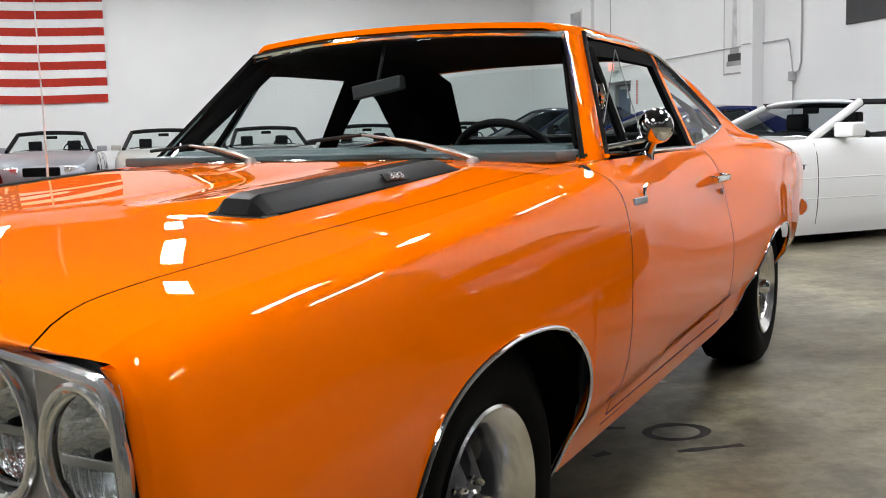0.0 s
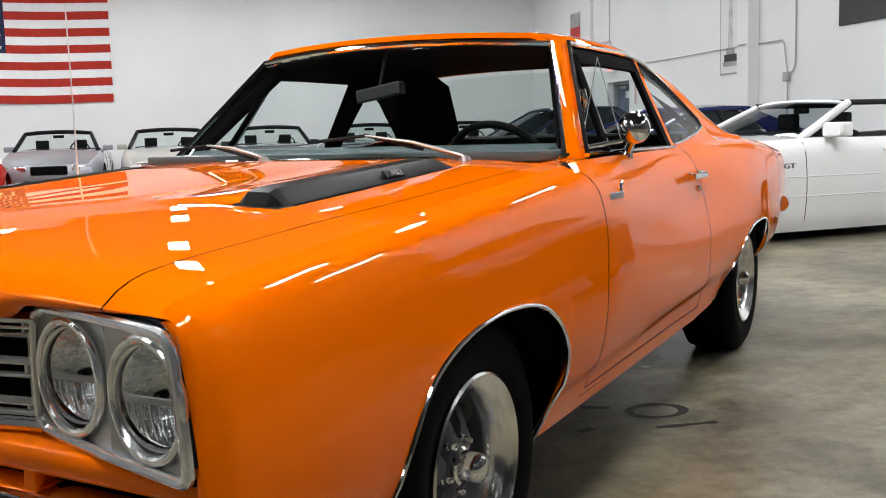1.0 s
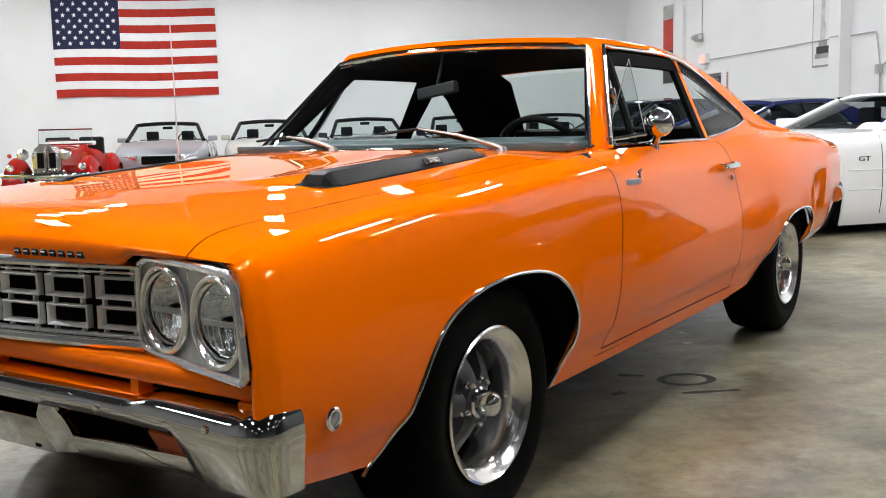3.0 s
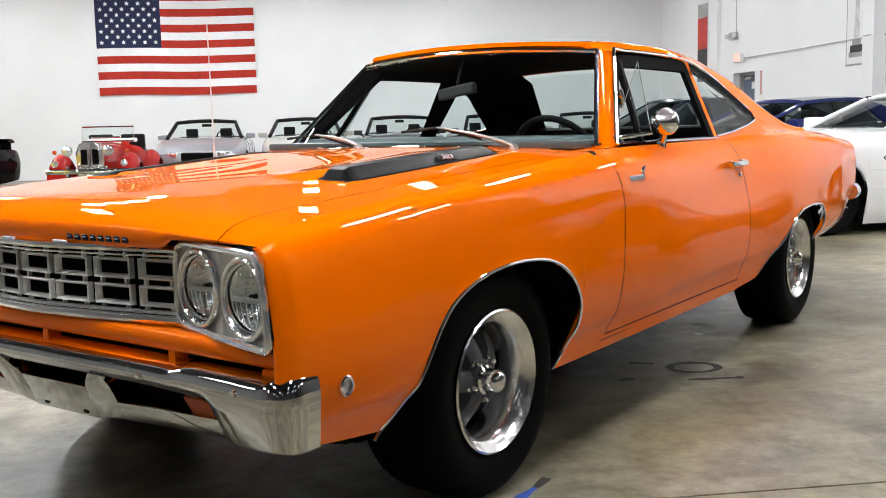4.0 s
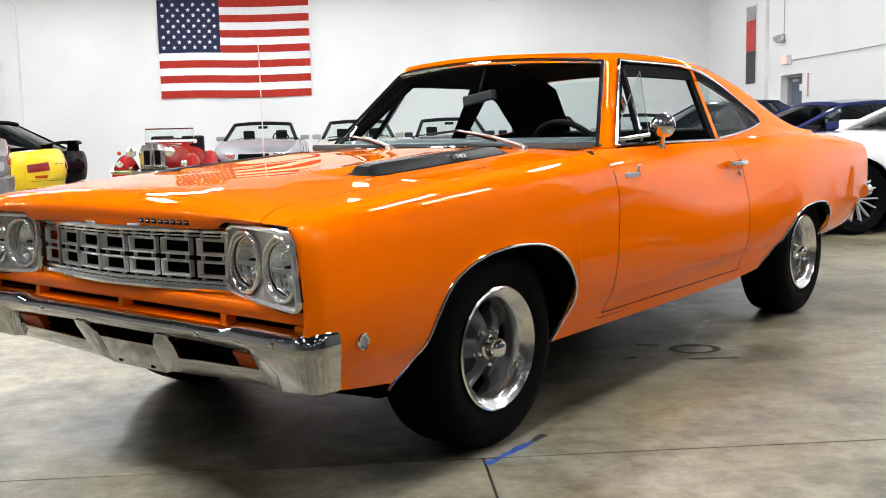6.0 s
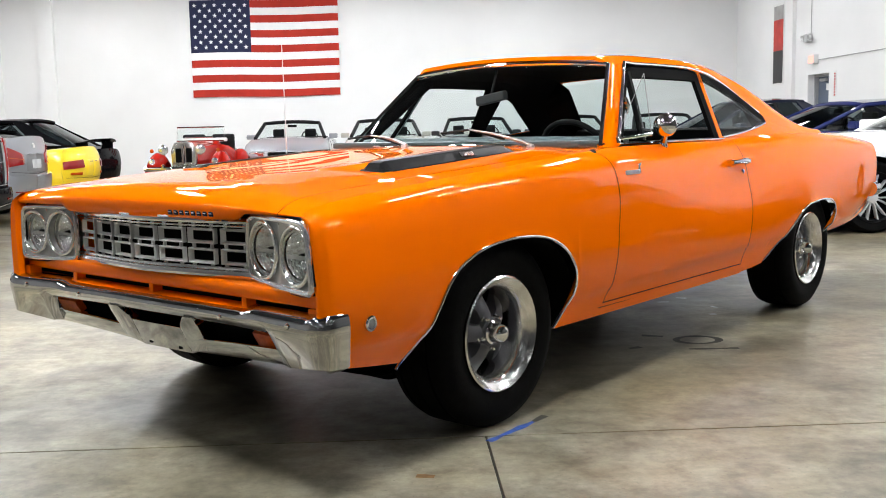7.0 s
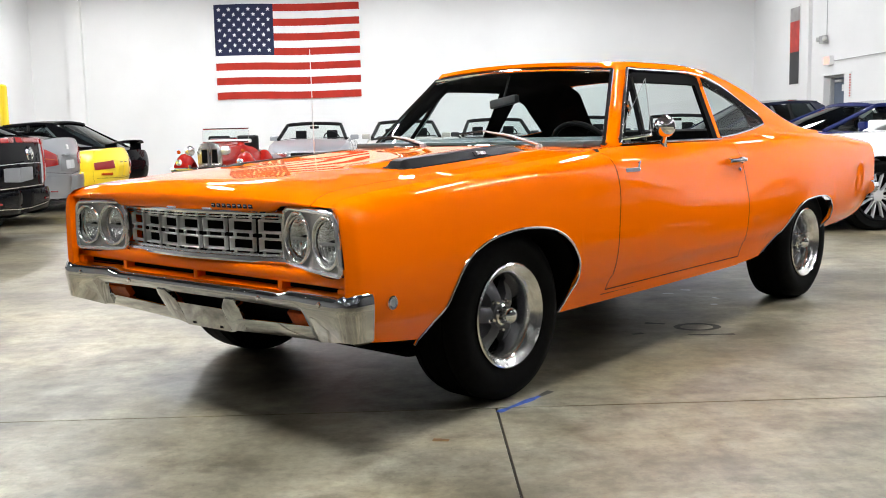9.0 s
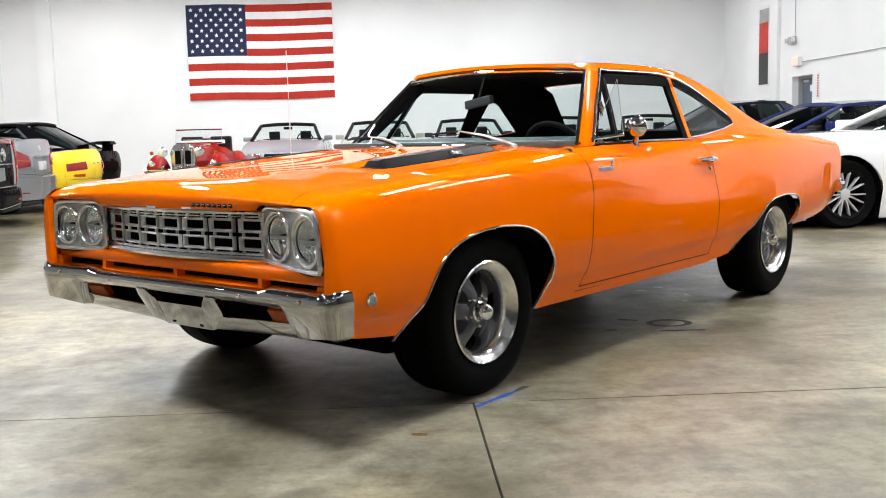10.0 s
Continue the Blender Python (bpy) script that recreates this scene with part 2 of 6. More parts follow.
def prism(outline, depth, axis="y", at=0.0, bevel=0.0):
    """bmesh of a flat outline pushed along an axis."""
    bm = bmesh.new()
    put = {"x": lambda a, b, d: (d, a, b), "y": lambda a, b, d: (a, d, b), "z": lambda a, b, d: (a, b, d)}[axis]
    v0 = [bm.verts.new(put(a, b, at)) for a, b in outline]
    v1 = [bm.verts.new(put(a, b, at + depth)) for a, b in outline]
    n = len(outline)
    bm.faces.new(v0)
    bm.faces.new(v1[::-1])
    for k in range(n):
        bm.faces.new((v0[k], v1[k], v1[(k + 1) % n], v0[(k + 1) % n]))
    if bevel:
        bmesh.ops.bevel(bm, geom=bm.edges[:], offset=bevel, segments=2, affect="EDGES", profile=0.7)
    return bm


def merge(*bms):
    out = bmesh.new()
    for b in bms:
        me = bpy.data.meshes.new("tmp")
        b.to_mesh(me)
        b.free()
        out.from_mesh(me)
        bpy.data.meshes.remove(me)
    return out


class Skin:
    """A body side: lines from sill to shoulder, each given at stations along the car as (y, x, z)."""

    def __init__(self, lines, crease=()):
        self.lines = [pch([p[0] for p in l], [p[1:] for p in l]) for l in lines]
        self.crease = crease
        self.known = {}

    def profile(self, y, k=80):
        key = (round(float(y), 5), k)
        if key not in self.known:
            self.known[key] = self.cut(y, k)
        return self.known[key]

    def cut(self, y, k):
        pts = np.array([f(y)[0] for f in self.lines])
        t = np.r_[0, np.cumsum(np.linalg.norm(np.diff(pts, axis=0), axis=1))]
        s = np.linspace(0, t[-1], k)
        for c in self.crease:
            s[int(np.argmin(abs(s - t[c])))] = t[c]
        return pch(t, pts)(s)

    def strip(self, y, n, zlow=None, zhigh=None, warp=None):
        p = self.profile(y)
        if zlow is not None and p[0, 1] < zlow:
            k = int(np.argmax(p[:, 1] >= zlow))
            f = (zlow - p[k - 1, 1]) / max(1e-6, p[k, 1] - p[k - 1, 1])
            p = np.vstack([p[k - 1] + f * (p[k] - p[k - 1]), p[k:]])
        if zhigh is not None:
            p = np.vstack([p[p[:, 1] < zhigh], [np.interp(zhigh, p[:, 1], p[:, 0]), zhigh]])
        t = np.r_[0, np.cumsum(np.linalg.norm(np.diff(p, axis=0), axis=1))]
        s = np.linspace(0, t[-1], n)
        for c in self.crease:
            z = float(self.lines[c](y)[0, 1])
            if p[1, 1] < z < p[-2, 1]:
                at = float(np.interp(z, p[:, 1], t))
                s[int(np.argmin(abs(s - at)))] = at
        out = np.stack([np.interp(s, t, p[:, 0]), np.full(n, y), np.interp(s, t, p[:, 1])], 1)
        if warp:
            out[:, 1] += [warp(y, z) for z in out[:, 2]]
        return out


# ---- room ----
def room_box(name, u0, u1, v0, v1, z0, z1, material, label, category):
    bm = block((u1 - u0, v1 - v0, z1 - z0), ((u0 + u1) / 2, (v0 + v1) / 2, (z0 + z1) / 2))
    ob = part(name, bm, material, None, label, smooth=False)
    ob.matrix_basis = room(0, 0)
    return tagged(ob, label, category, kind="structure")


def slab_floor():
    base = room_box("floor", U0 - 0.2, U1 + 0.4, V0 - 0.2, V1 + 0.2, -0.25, -0.02, JOINT, "mottled grey-brown polished concrete floor with saw-cut joints", "floor")
    gap = 0.004
    rows = [(V0, -0.717, [U0, -7.0, 0.573, 8.0, U1 + 0.3]), (-0.717, 7.0, [U0, -5.3, U1 + 0.3]), (7.0, 14.5, [U0, -5.3, U1 + 0.3]), (14.5, V1, [U0, -5.3, U1 + 0.3])]
    for v0, v1, us in rows:
        for a, b in zip(us, us[1:]):
            bm = bmesh.new()
            vs = [bm.verts.new((u, v, z)) for z in (-0.02, 0.0) for u, v in ((a + gap, v0 + gap), (b - gap, v0 + gap), (b - gap, v1 - gap), (a + gap, v1 - gap))]
            bm.faces.new(vs[4:])
            for k in range(4):
                bm.faces.new((vs[k], vs[(k + 1) % 4], vs[4 + (k + 1) % 4], vs[4 + k]))
            bmesh.ops.bevel(bm, geom=[e for e in bm.edges if abs(e.verts[0].co.z) < 1e-6 and abs(e.verts[1].co.z) < 1e-6], offset=0.0012, segments=1, affect="EDGES")
            part("slab", bm, CONCRETE, base, smooth=False)


slab_floor()
WALL = "white painted wall"
room_box("wall_north", U0 - 0.2, U1 + 0.4, V1, V1 + 0.2, 0.0, TOP, WHITEWALL, "plain white painted wall behind parked cars", "wall")
DV0, DV1, DZ = 15.89, 16.93, 2.06
# Out-of-view stretch, made dark only to shape the reflections in the coupe.
room_box("wall_east_near", U1, U1 + 0.35, V0, 2.0, 0.0, TOP, DARK_UNSEEN, "unseen closing wall, darkened so that the coupe's side reflects less", "wall")
for v0, v1, z0, z1 in ((2.0, DV0, 0.0, TOP), (DV1, V1, 0.0, TOP), (DV0, DV1, DZ, TOP)):
    room_box("wall_east", U1, U1 + 0.35, v0, v1, z0, z1, BLOCKWALL, "white painted block wall with posters and conduit", "wall")
room_box("wall_west", U0 - 0.2, U0, 5.2, V1, 0.0, TOP, WHITEWALL, WALL, "wall")
# Both walls are out of view; their grey only tones reflections and bounce.
room_box("wall_west_near", U0 - 0.2, U0, V0, 5.2, 0.0, TOP, GREY_UNSEEN, "unseen closing wall, greyed to dim reflections and bounced light", "wall")
room_box("wall_south", U0 - 0.2, U1 + 0.4, V0 - 0.2, V0, 0.0, TOP, GREY_UNSEEN, "unseen closing wall, greyed to dim reflections and bounced light", "wall")
room_box("ceiling", U0 - 0.2, U1 + 0.4, V0 - 0.2, V1 + 0.2, TOP, TOP + 0.2, CEIL, "painted warehouse ceiling", "ceiling")
room_box("pilaster", -8.63, -8.24, V1 - 0.16, V1 - 0.002, 0.0, TOP, WHITEWALL, "white painted pilaster in the far wall", "pilaster")
room_box("pilaster", U1 - 0.08, U1 - 0.002, 17.62, 18.05, 0.0, TOP, WHITEWALL, "white painted pilaster on the block wall", "pilaster")
room_box("pilaster", U1 - 0.20, U1 - 0.002, 11.30, 11.62, 0.0, TOP, WHITEWALL, "white painted pilaster on the block wall", "pilaster")


def lamps():
    # An assumed grid of lamps, all out of view.
    spots = [(u, v) for u in (-7.2, -3.6, 0.0, 3.6, 7.2) for v in (-10.4, -6.5, -2.6, 1.3, 5.2, 9.1, 12.6, 15.8, 18.9)]
    # Last three are added to light the nose, hood and floor shadow edges.
    spots = [p for p in spots if p not in ((0.0, 1.3), (-3.6, -2.6), (3.6, -2.6), (0.0, -2.6))] + [(0.05, -2.15), (-1.8, 0.8), (-3.6, -2.6)]
    for u, v in spots:
        lamp = thing("ceiling_light", "white fluorescent strip light, added out of view, hanging below the ceiling", "ceiling light", room(u, v, TOP - 0.55), group="ceiling lights")
        part("housing", block((0.36, 1.30, 0.05), (0, 0, 0.045), 0.01), CEIL, lamp)
        # Strength differs by zone to balance walls, floor and the shade below the coupe.
        glow = TUBE
        if v < -5:
            glow = TUBE_LOW
        elif (u < -3 and v < 4) or (u > 7 and v > 2):
            glow = TUBE_DIM
        elif v > 8:
            glow = TUBE_FAR
        elif (u, v) == (0.05, -2.15):
            glow = TUBE_NEAR
        part("diffuser", block((0.32, 1.25, 0.03), (0, 0, 0), 0.006), glow, lamp)
        for dv in (-0.5, 0.5):
            part("hanger", sweep([(0, dv, 0.06), (0, dv, 0.549)], 0.006, 5), CEIL, lamp)


TUBE = mat("lamp_tube", (0.97, 0.985, 1.0), 0.5, emit=100.0)
TUBE_DIM = mat("lamp_tube_soft", (0.97, 0.985, 1.0), 0.5, emit=20.0)
TUBE_NEAR = mat("lamp_tube_strong", (0.97, 0.985, 1.0), 0.5, emit=120.0)
TUBE_LOW = mat("lamp_tube_low", (0.97, 0.985, 1.0), 0.5, emit=3.5)
TUBE_FAR = mat("lamp_tube_bright", (0.97, 0.985, 1.0), 0.5, emit=48.0)
lamps()


# ---- wheels ----
def wheel(parent, at, side, radius=0.345, width=0.25, rim=0.205, style="mag", tyre=RUBBER, spokes=5):
    """A wheel under a car: side is 1 where its face looks to +x."""
    w = new("wheel")
    w.parent = parent
    w.matrix_basis = pose(*at, 0, 0, 0 if side > 0 else 180)
    o, i = 0.0, -width
    r = radius
    prof = [(o - 0.03, rim - 0.006), (o - 0.004, rim + 0.004), (o + 0.006, rim + 0.03), (o + 0.014, rim + 0.07), (o + 0.008, r - 0.045), (o - 0.010, r - 0.014), (o - 0.030, r - 0.002)]
    prof += [(o - 0.05, r), (o - 0.052, r - 0.008), (o - 0.060, r - 0.008), (o - 0.062, r), (o - width / 2 - 0.005, r + 0.001), (o - width / 2, r - 0.007), (o - width / 2 - 0.008, r + 0.001)]
    prof += [(i + 0.062, r), (i + 0.060, r - 0.008), (i + 0.052, r - 0.008), (i + 0.05, r), (i + 0.02, r - 0.008), (i - 0.008, r - 0.06), (i, rim), (i + 0.03, rim - 0.01)]
    part("tyre", lathe(prof, 72), tyre, w)
    if style == "mag":
        part("rim", lathe([(-width + 0.03, rim - 0.02), (-0.13, rim - 0.052), (-0.10, rim - 0.052), (-0.065, rim - 0.047), (-0.035, rim - 0.040), (-0.014, rim - 0.030), (-0.006, rim - 0.018), (0.002, rim - 0.008), (0.008, rim - 0.002), (0.010, rim), (0.006, rim + 0.006), (-0.004, rim + 0.006)], 64), ALU, w, "polished deep-dish aluminium rim")
        part("back_plate", lathe([(-0.16, 0), (-0.16, rim - 0.03)], 32), VOID, w)
        for k in range(spokes):
            a = 2 * math.pi * k / spokes + 0.25
            pts = []
            for s, hw, fw, x0, x1 in ((0.03, 0.036, 0.030, -0.055, -0.12), (0.06, 0.030, 0.024, -0.045, -0.12), (0.09, 0.031, 0.022, -0.055, -0.12), (0.13, 0.042, 0.028, -0.085, -0.13), (rim - 0.047, 0.054, 0.040, -0.105, -0.135)):
                pts.append([(x1, -hw, s), (x0 - 0.012, -hw * 0.95, s), (x0, -fw * 0.5, s), (x0, fw * 0.5, s), (x0 - 0.012, hw * 0.95, s), (x1, hw, s)])
            c, sn = math.cos(a), math.sin(a)
            rows = [[(x, y * c - s * sn, y * sn + s * c) for x, y, s in row] for row in pts]
            sheet("spoke", rows, GREYMAG, w, "grey painted spoke", sharp=50)
        part("hub", lathe([(-0.12, 0.062), (-0.06, 0.058), (-0.045, 0.05), (-0.043, 0.0)], 32), GREYMAG, w)
        part("hub_cap", lathe([(-0.05, 0.042), (-0.035, 0.043), (-0.03, 0.036), (0.0, 0.034), (0.012, 0.030), (0.020, 0.020), (0.024, 0.0)], 32), CHROME, w, "domed chrome centre cap")
        for k in range(5):
            a = 2 * math.pi * (k + 0.5) / spokes + 0.25
            bm = lathe([(-0.06, 0.011), (-0.052, 0.012), (-0.050, 0.008), (-0.034, 0.008), (-0.029, 0.005), (-0.028, 0.0)], 10)
            bmesh.ops.translate(bm, vec=(0, 0.060 * math.cos(a), 0.060 * math.sin(a)), verts=bm.verts)
            part("lug_nut", bm, CHROME, w)
    else:
        bright = ALU if style == "bright" else SATIN if style == "wire" else GREYMAG if style == "grey" else SATIN
        part("rim", lathe([(-width + 0.03, rim - 0.02), (-0.06, rim - 0.04), (-0.02, rim - 0.03), (0.002, rim - 0.012), (0.008, rim), (-0.004, rim + 0.006)], 48), bright, w)
        part("back_plate", lathe([(-0.10, 0), (-0.10, rim - 0.03)], 32), VOID, w)
        for k in range(spokes):
            hw = 0.55 / spokes if spokes > 5 else 0.035
            hw = min(hw, 0.036) * (0.22 if style == "wire" else 0.35 if spokes > 8 else 0.8)
            rows = []
            for s, x0, f in ((0.03, -0.03, 1.2), (0.10, -0.014, 0.9), (rim - 0.02, -0.006, 1.0)):
                if style == "wire":
                    a = 2 * math.pi * (k // 2) * 2 / spokes + (0.42 if k % 2 else -0.42) * (0.35 + s) * 2 * math.pi / spokes * 1.9
                else:
                    a = 2 * math.pi * k / spokes
                c, sn = math.cos(a), math.sin(a)
                rows.append([(x, y * c - s * sn, y * sn + s * c) for x, y in ((x0 - 0.04, -hw * f), (x0, -hw * f * 0.8), (x0, hw * f * 0.8), (x0 - 0.04, hw * f))])
            sheet("spoke", rows, SPOKEPAINT if style == "wire" else ALU if style == "bright" else bright, w, sharp=50)
        part("hub", lathe([(-0.06, 0.06), (-0.015, 0.055), (-0.008, 0.03), (-0.006, 0.0)], 24), SPOKEPAINT if style == "wire" else bright, w)
    return w


# ---- the orange coupe: front axle at y = 0, its driver's side towards +x ----
coupe = thing("vintage_coupe", "glossy orange 1960s two-door muscle car parked on the concrete floor", "car")
SKIN = Skin([
    [(-0.902, 0.880, 0.405), (-0.8, 0.896, 0.380), (-0.55, 0.900, 0.348), (-0.3, 0.89, 0.32), (0.35, 0.868, 0.300), (2.0, 0.865, 0.305), (2.3, 0.875, 0.33), (3.1, 0.875, 0.40), (3.6, 0.865, 0.425), (3.9, 0.855, 0.46), (4.2, 0.835, 0.56)],
    [(-0.902, 0.908, 0.452), (-0.872, 0.926, 0.447), (-0.55, 0.938, 0.432), (0.4, 0.917, 0.414), (2.0, 0.897, 0.434), (3.1, 0.917, 0.460), (3.6, 0.902, 0.475), (4.2, 0.853, 0.60)],
    [(-0.902, 0.915, 0.462), (-0.872, 0.934, 0.457), (-0.55, 0.947, 0.442), (0.4, 0.926, 0.424), (2.0, 0.906, 0.444), (3.1, 0.926, 0.47), (3.6, 0.908, 0.485), (4.2, 0.857, 0.61)],
    [(-0.902, 0.930, 0.58), (-0.872, 0.949, 0.58), (-0.55, 0.964, 0.60), (0.0, 0.962, 0.62), (0.7, 0.952, 0.62), (2.0, 0.920, 0.62), (2.9, 0.958, 0.64), (3.6, 0.930, 0.63), (4.2, 0.872, 0.68)],
    [(-0.902, 0.926, 0.72), (-0.872, 0.943, 0.725), (-0.5, 0.955, 0.76), (0.0, 0.950, 0.78), (0.7, 0.945, 0.79), (2.0, 0.890, 0.79), (2.9, 0.945, 0.80), (3.6, 0.925, 0.79), (4.2, 0.872, 0.79)],
    [(-0.902, 0.914, 0.800), (-0.872, 0.928, 0.812), (-0.5, 0.936, 0.855), (0.0, 0.928, 0.885), (0.7, 0.925, 0.905), (1.4, 0.882, 0.905), (2.0, 0.858, 0.91), (2.6, 0.885, 0.94), (3.1, 0.900, 0.950), (3.6, 0.897, 0.932), (4.2, 0.858, 0.885)],
    [(-0.902, 0.896, 0.830), (-0.872, 0.908, 0.843), (-0.5, 0.912, 0.885), (0.0, 0.900, 0.918), (0.7, 0.885, 0.955), (1.1, 0.845, 0.968), (1.4, 0.832, 0.968), (2.0, 0.822, 0.972), (2.6, 0.845, 0.990), (3.1, 0.855, 0.993), (3.6, 0.848, 0.976), (4.2, 0.832, 0.925)],
    [(-0.902, 0.864, 0.846), (-0.872, 0.872, 0.860), (-0.5, 0.868, 0.900), (0.0, 0.845, 0.934), (0.62, 0.835, 0.975), (1.0, 0.818, 0.990), (1.4, 0.808, 0.992), (2.0, 0.795, 0.994), (2.6, 0.800, 1.012), (3.1, 0.81, 1.012), (3.6, 0.795, 0.998), (4.2, 0.782, 0.945)],
], crease=(1, 2))
ARCH_F = [(-0.57, 0.33), (-0.50, 0.40), (-0.45, 0.46), (-0.42, 0.51), (-0.38, 0.57), (-0.33, 0.62), (-0.28, 0.648), (-0.21, 0.672), (-0.11, 0.69), (0.0, 0.697), (0.09, 0.693), (0.18, 0.68), (0.26, 0.652), (0.32, 0.615), (0.365, 0.57), (0.395, 0.52), (0.405, 0.47), (0.395, 0.41), (0.37, 0.35), (0.345, 0.305)]
ARCH_R = [(2.32, 0.345), (2.43, 0.405), (2.53, 0.466), (2.62, 0.535), (2.70, 0.592), (2.80, 0.622), (2.96, 0.632), (3.08, 0.626), (3.16, 0.606), (3.21, 0.570), (3.235, 0.530), (3.230, 0.485), (3.20, 0.450), (3.165, 0.425)]


def low_edge(arch):
    a = np.array(arch)
    top = a[: int(np.argmax(a[:, 0])) + 1]
    f = pch(top[:, 0], top[:, 1])
    return lambda y: float(f(y)[0, 0]) if top[0, 0] <= y <= top[-1, 0] else None


def lean_back(arch, reach):
    """How far the sill end of the wing behind an arch runs forward below the arch's widest point."""
    a = np.array(arch)
    k = int(np.argmax(a[:, 0]))
    end, yk, zk, zend = a[-1, 0], a[k, 0], a[k, 1], a[-1, 1]

    def warp(y, z):
        if y < yk or y > yk + reach or z > zk:
            return 0.0
        return (end - yk) * min(1.0, (zk - z) / (zk - zend)) ** 1.6 * (1 - (y - yk) / reach)

    return warp


DOOR_F = pch([0.28, 0.36, 0.44, 0.53, 0.63, 0.79, 0.92, 1.02], [0.685, 0.690, 0.700, 0.704, 0.708, 0.726, 0.712, 0.68])
DOOR_R = pch([0.28, 0.36, 0.44, 0.52, 0.67, 0.83, 0.94, 1.02], [2.02, 2.045, 2.06, 2.075, 2.085, 2.09, 2.08, 2.06])


def side_panel(name, ys, rows, sx, low=None, warp=None, front=None, back=None, label="", zmin=None, zmax=None):
    """A stretch of body side. front, back: seam lines y(z) which replace the first and last station."""
    ys = list(ys)
    out = []
    for i, y in enumerate(ys):
        zl = low(y) if low else None
        if zmin is not None:
            zl = max(zl or 0, zmin)
        st = SKIN.strip(y, rows, zl, zmax, warp)
        if front or back:
            for j in range(rows):
                z = st[j, 2]
                a, b = (front(z)[0, 0] if front else ys[0]), (back(z)[0, 0] if back else ys[-1])
                if low is None:
                    st[j, 1] = a + (b - a) * i / (len(ys) - 1)
                elif back and i > len(ys) - 9:
                    k = (i - (len(ys) - 9)) / 8
                    st[j, 1] += (b - ys[-1]) * k
                elif front and i < 8:
                    st[j, 1] += (a - ys[0]) * (1 - i / 8)
        out.append(st)
    p = np.array(out)
    # after the seams moved the stations, lay the points on the skin again
    for i in range(p.shape[0]):
        for j in range(rows):
            q = SKIN.profile(p[i, j, 1], 60)
            p[i, j, 0] = np.interp(p[i, j, 2], q[:, 1], q[:, 0])
    if sx > 0:
        p[:, :, 0] += 0.008 * np.clip((-0.35 - p[:, :, 1]) / 0.5, 0, 1) * np.clip((0.85 - p[:, :, 2]) / 0.2, 0, 1)
    p[:, :, 0] *= sx
    return sheet(name, p, ORANGE, coupe, label, flip=sx < 0, thick=0.0, sharp=60)


def arch_stations(a, b, y0, y1):
    mid = list(0.5 * (a + b) - 0.5 * (b - a) * np.cos(np.linspace(0, math.pi, 44)))
    pre = list(np.linspace(y0, a - 0.004, 14)) if y0 < a else []
    post = list(np.linspace(b + 0.004, y1, 18))
    return pre + mid + post


for sx in (1, -1):
    fy = [-0.902, -0.898, -0.893, -0.886, -0.877, -0.862, -0.84] + arch_stations(-0.57, 0.405, -0.79, 0.735)
    side_panel("front_wing", fy, 34, sx, low_edge(ARCH_F), lean_back(ARCH_F, 0.30), back=lambda z: DOOR_F(z) - 0.003)
    side_panel("door_panel", np.linspace(0.74, 2.02, 44), 30, sx, front=lambda z: DOOR_F(z) + 0.003, back=lambda z: DOOR_R(z) - 0.003, zmin=0.358)
    side_panel("sill", np.linspace(0.655, 2.06, 30), 5, sx, zmax=0.353)
    ry = list(np.linspace(2.09, 2.31, 14)) + arch_stations(2.32, 3.235, 9, 4.2)
    side_panel("rear_wing", ry, 30, sx, low_edge(ARCH_R), lean_back(ARCH_R, 0.4), front=lambda z: DOOR_R(z) + 0.003)
    for arch, nm in ((ARCH_F, "wheel_arch_trim"), (ARCH_R, "wheel_arch_trim")):
        path = []
        a = np.array(arch)
        t = np.r_[0, np.cumsum(np.linalg.norm(np.diff(a, axis=0), axis=1))]
        for y, z in pch(t, a)(np.linspace(0, t[-1], 70)):
            q = SKIN.profile(y, 60)
            path.append((sx * (np.interp(z, q[:, 1], q[:, 0]) + 0.002), y, z))
        part(nm, sweep(path, 0.0055, 8), CHROME, coupe, "thin chrome wheel-arch moulding")
    # wheel wells, near-black so that their shade is in the colour
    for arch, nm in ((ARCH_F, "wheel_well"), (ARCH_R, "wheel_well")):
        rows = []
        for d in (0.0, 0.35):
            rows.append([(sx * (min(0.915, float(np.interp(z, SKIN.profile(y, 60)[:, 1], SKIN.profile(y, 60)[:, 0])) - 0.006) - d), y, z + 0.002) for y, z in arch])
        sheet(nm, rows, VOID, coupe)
    for yy, rr in ((0.0, 0.345), (2.946, 0.345)):
        wheel(coupe, (sx * 0.885, yy, rr), sx, rr, 0.25)
    # seam backing behind the door gaps
    for seam in (DOOR_F, DOOR_R):
        rows = []
        for z in np.linspace(0.34, 0.985, 24):
            y = seam(z)[0, 0]
            q = SKIN.profile(y, 60)
            x = np.interp(z, q[:, 1], q[:, 0]) - 0.006
            rows.append([(sx * x, y - 0.02, z), (sx * x, y + 0.02, z)])
        sheet("door_gap", rows, VOID, coupe)
    rows = []
    for y in np.linspace(0.66, 2.06, 20):
        q = SKIN.profile(y, 60)
        x = np.interp(0.356, q[:, 1], q[:, 0]) - 0.006
        rows.append([(sx * x, y, 0.335), (sx * x, y, 0.375)])
    sheet("door_gap", rows, VOID, coupe)

# hood, cowl, boot lid, laid across from shoulder to shoulder
def shoulder(y):
    return SKIN.lines[-1](y)[0]


HOOD_X = pch([-0.95, -0.5, 0.0, 0.62], [0.735, 0.745, 0.755, 0.765])
NOSE_Y = lambda x: -0.869 - 0.016 * (abs(x) / 0.86) ** 2


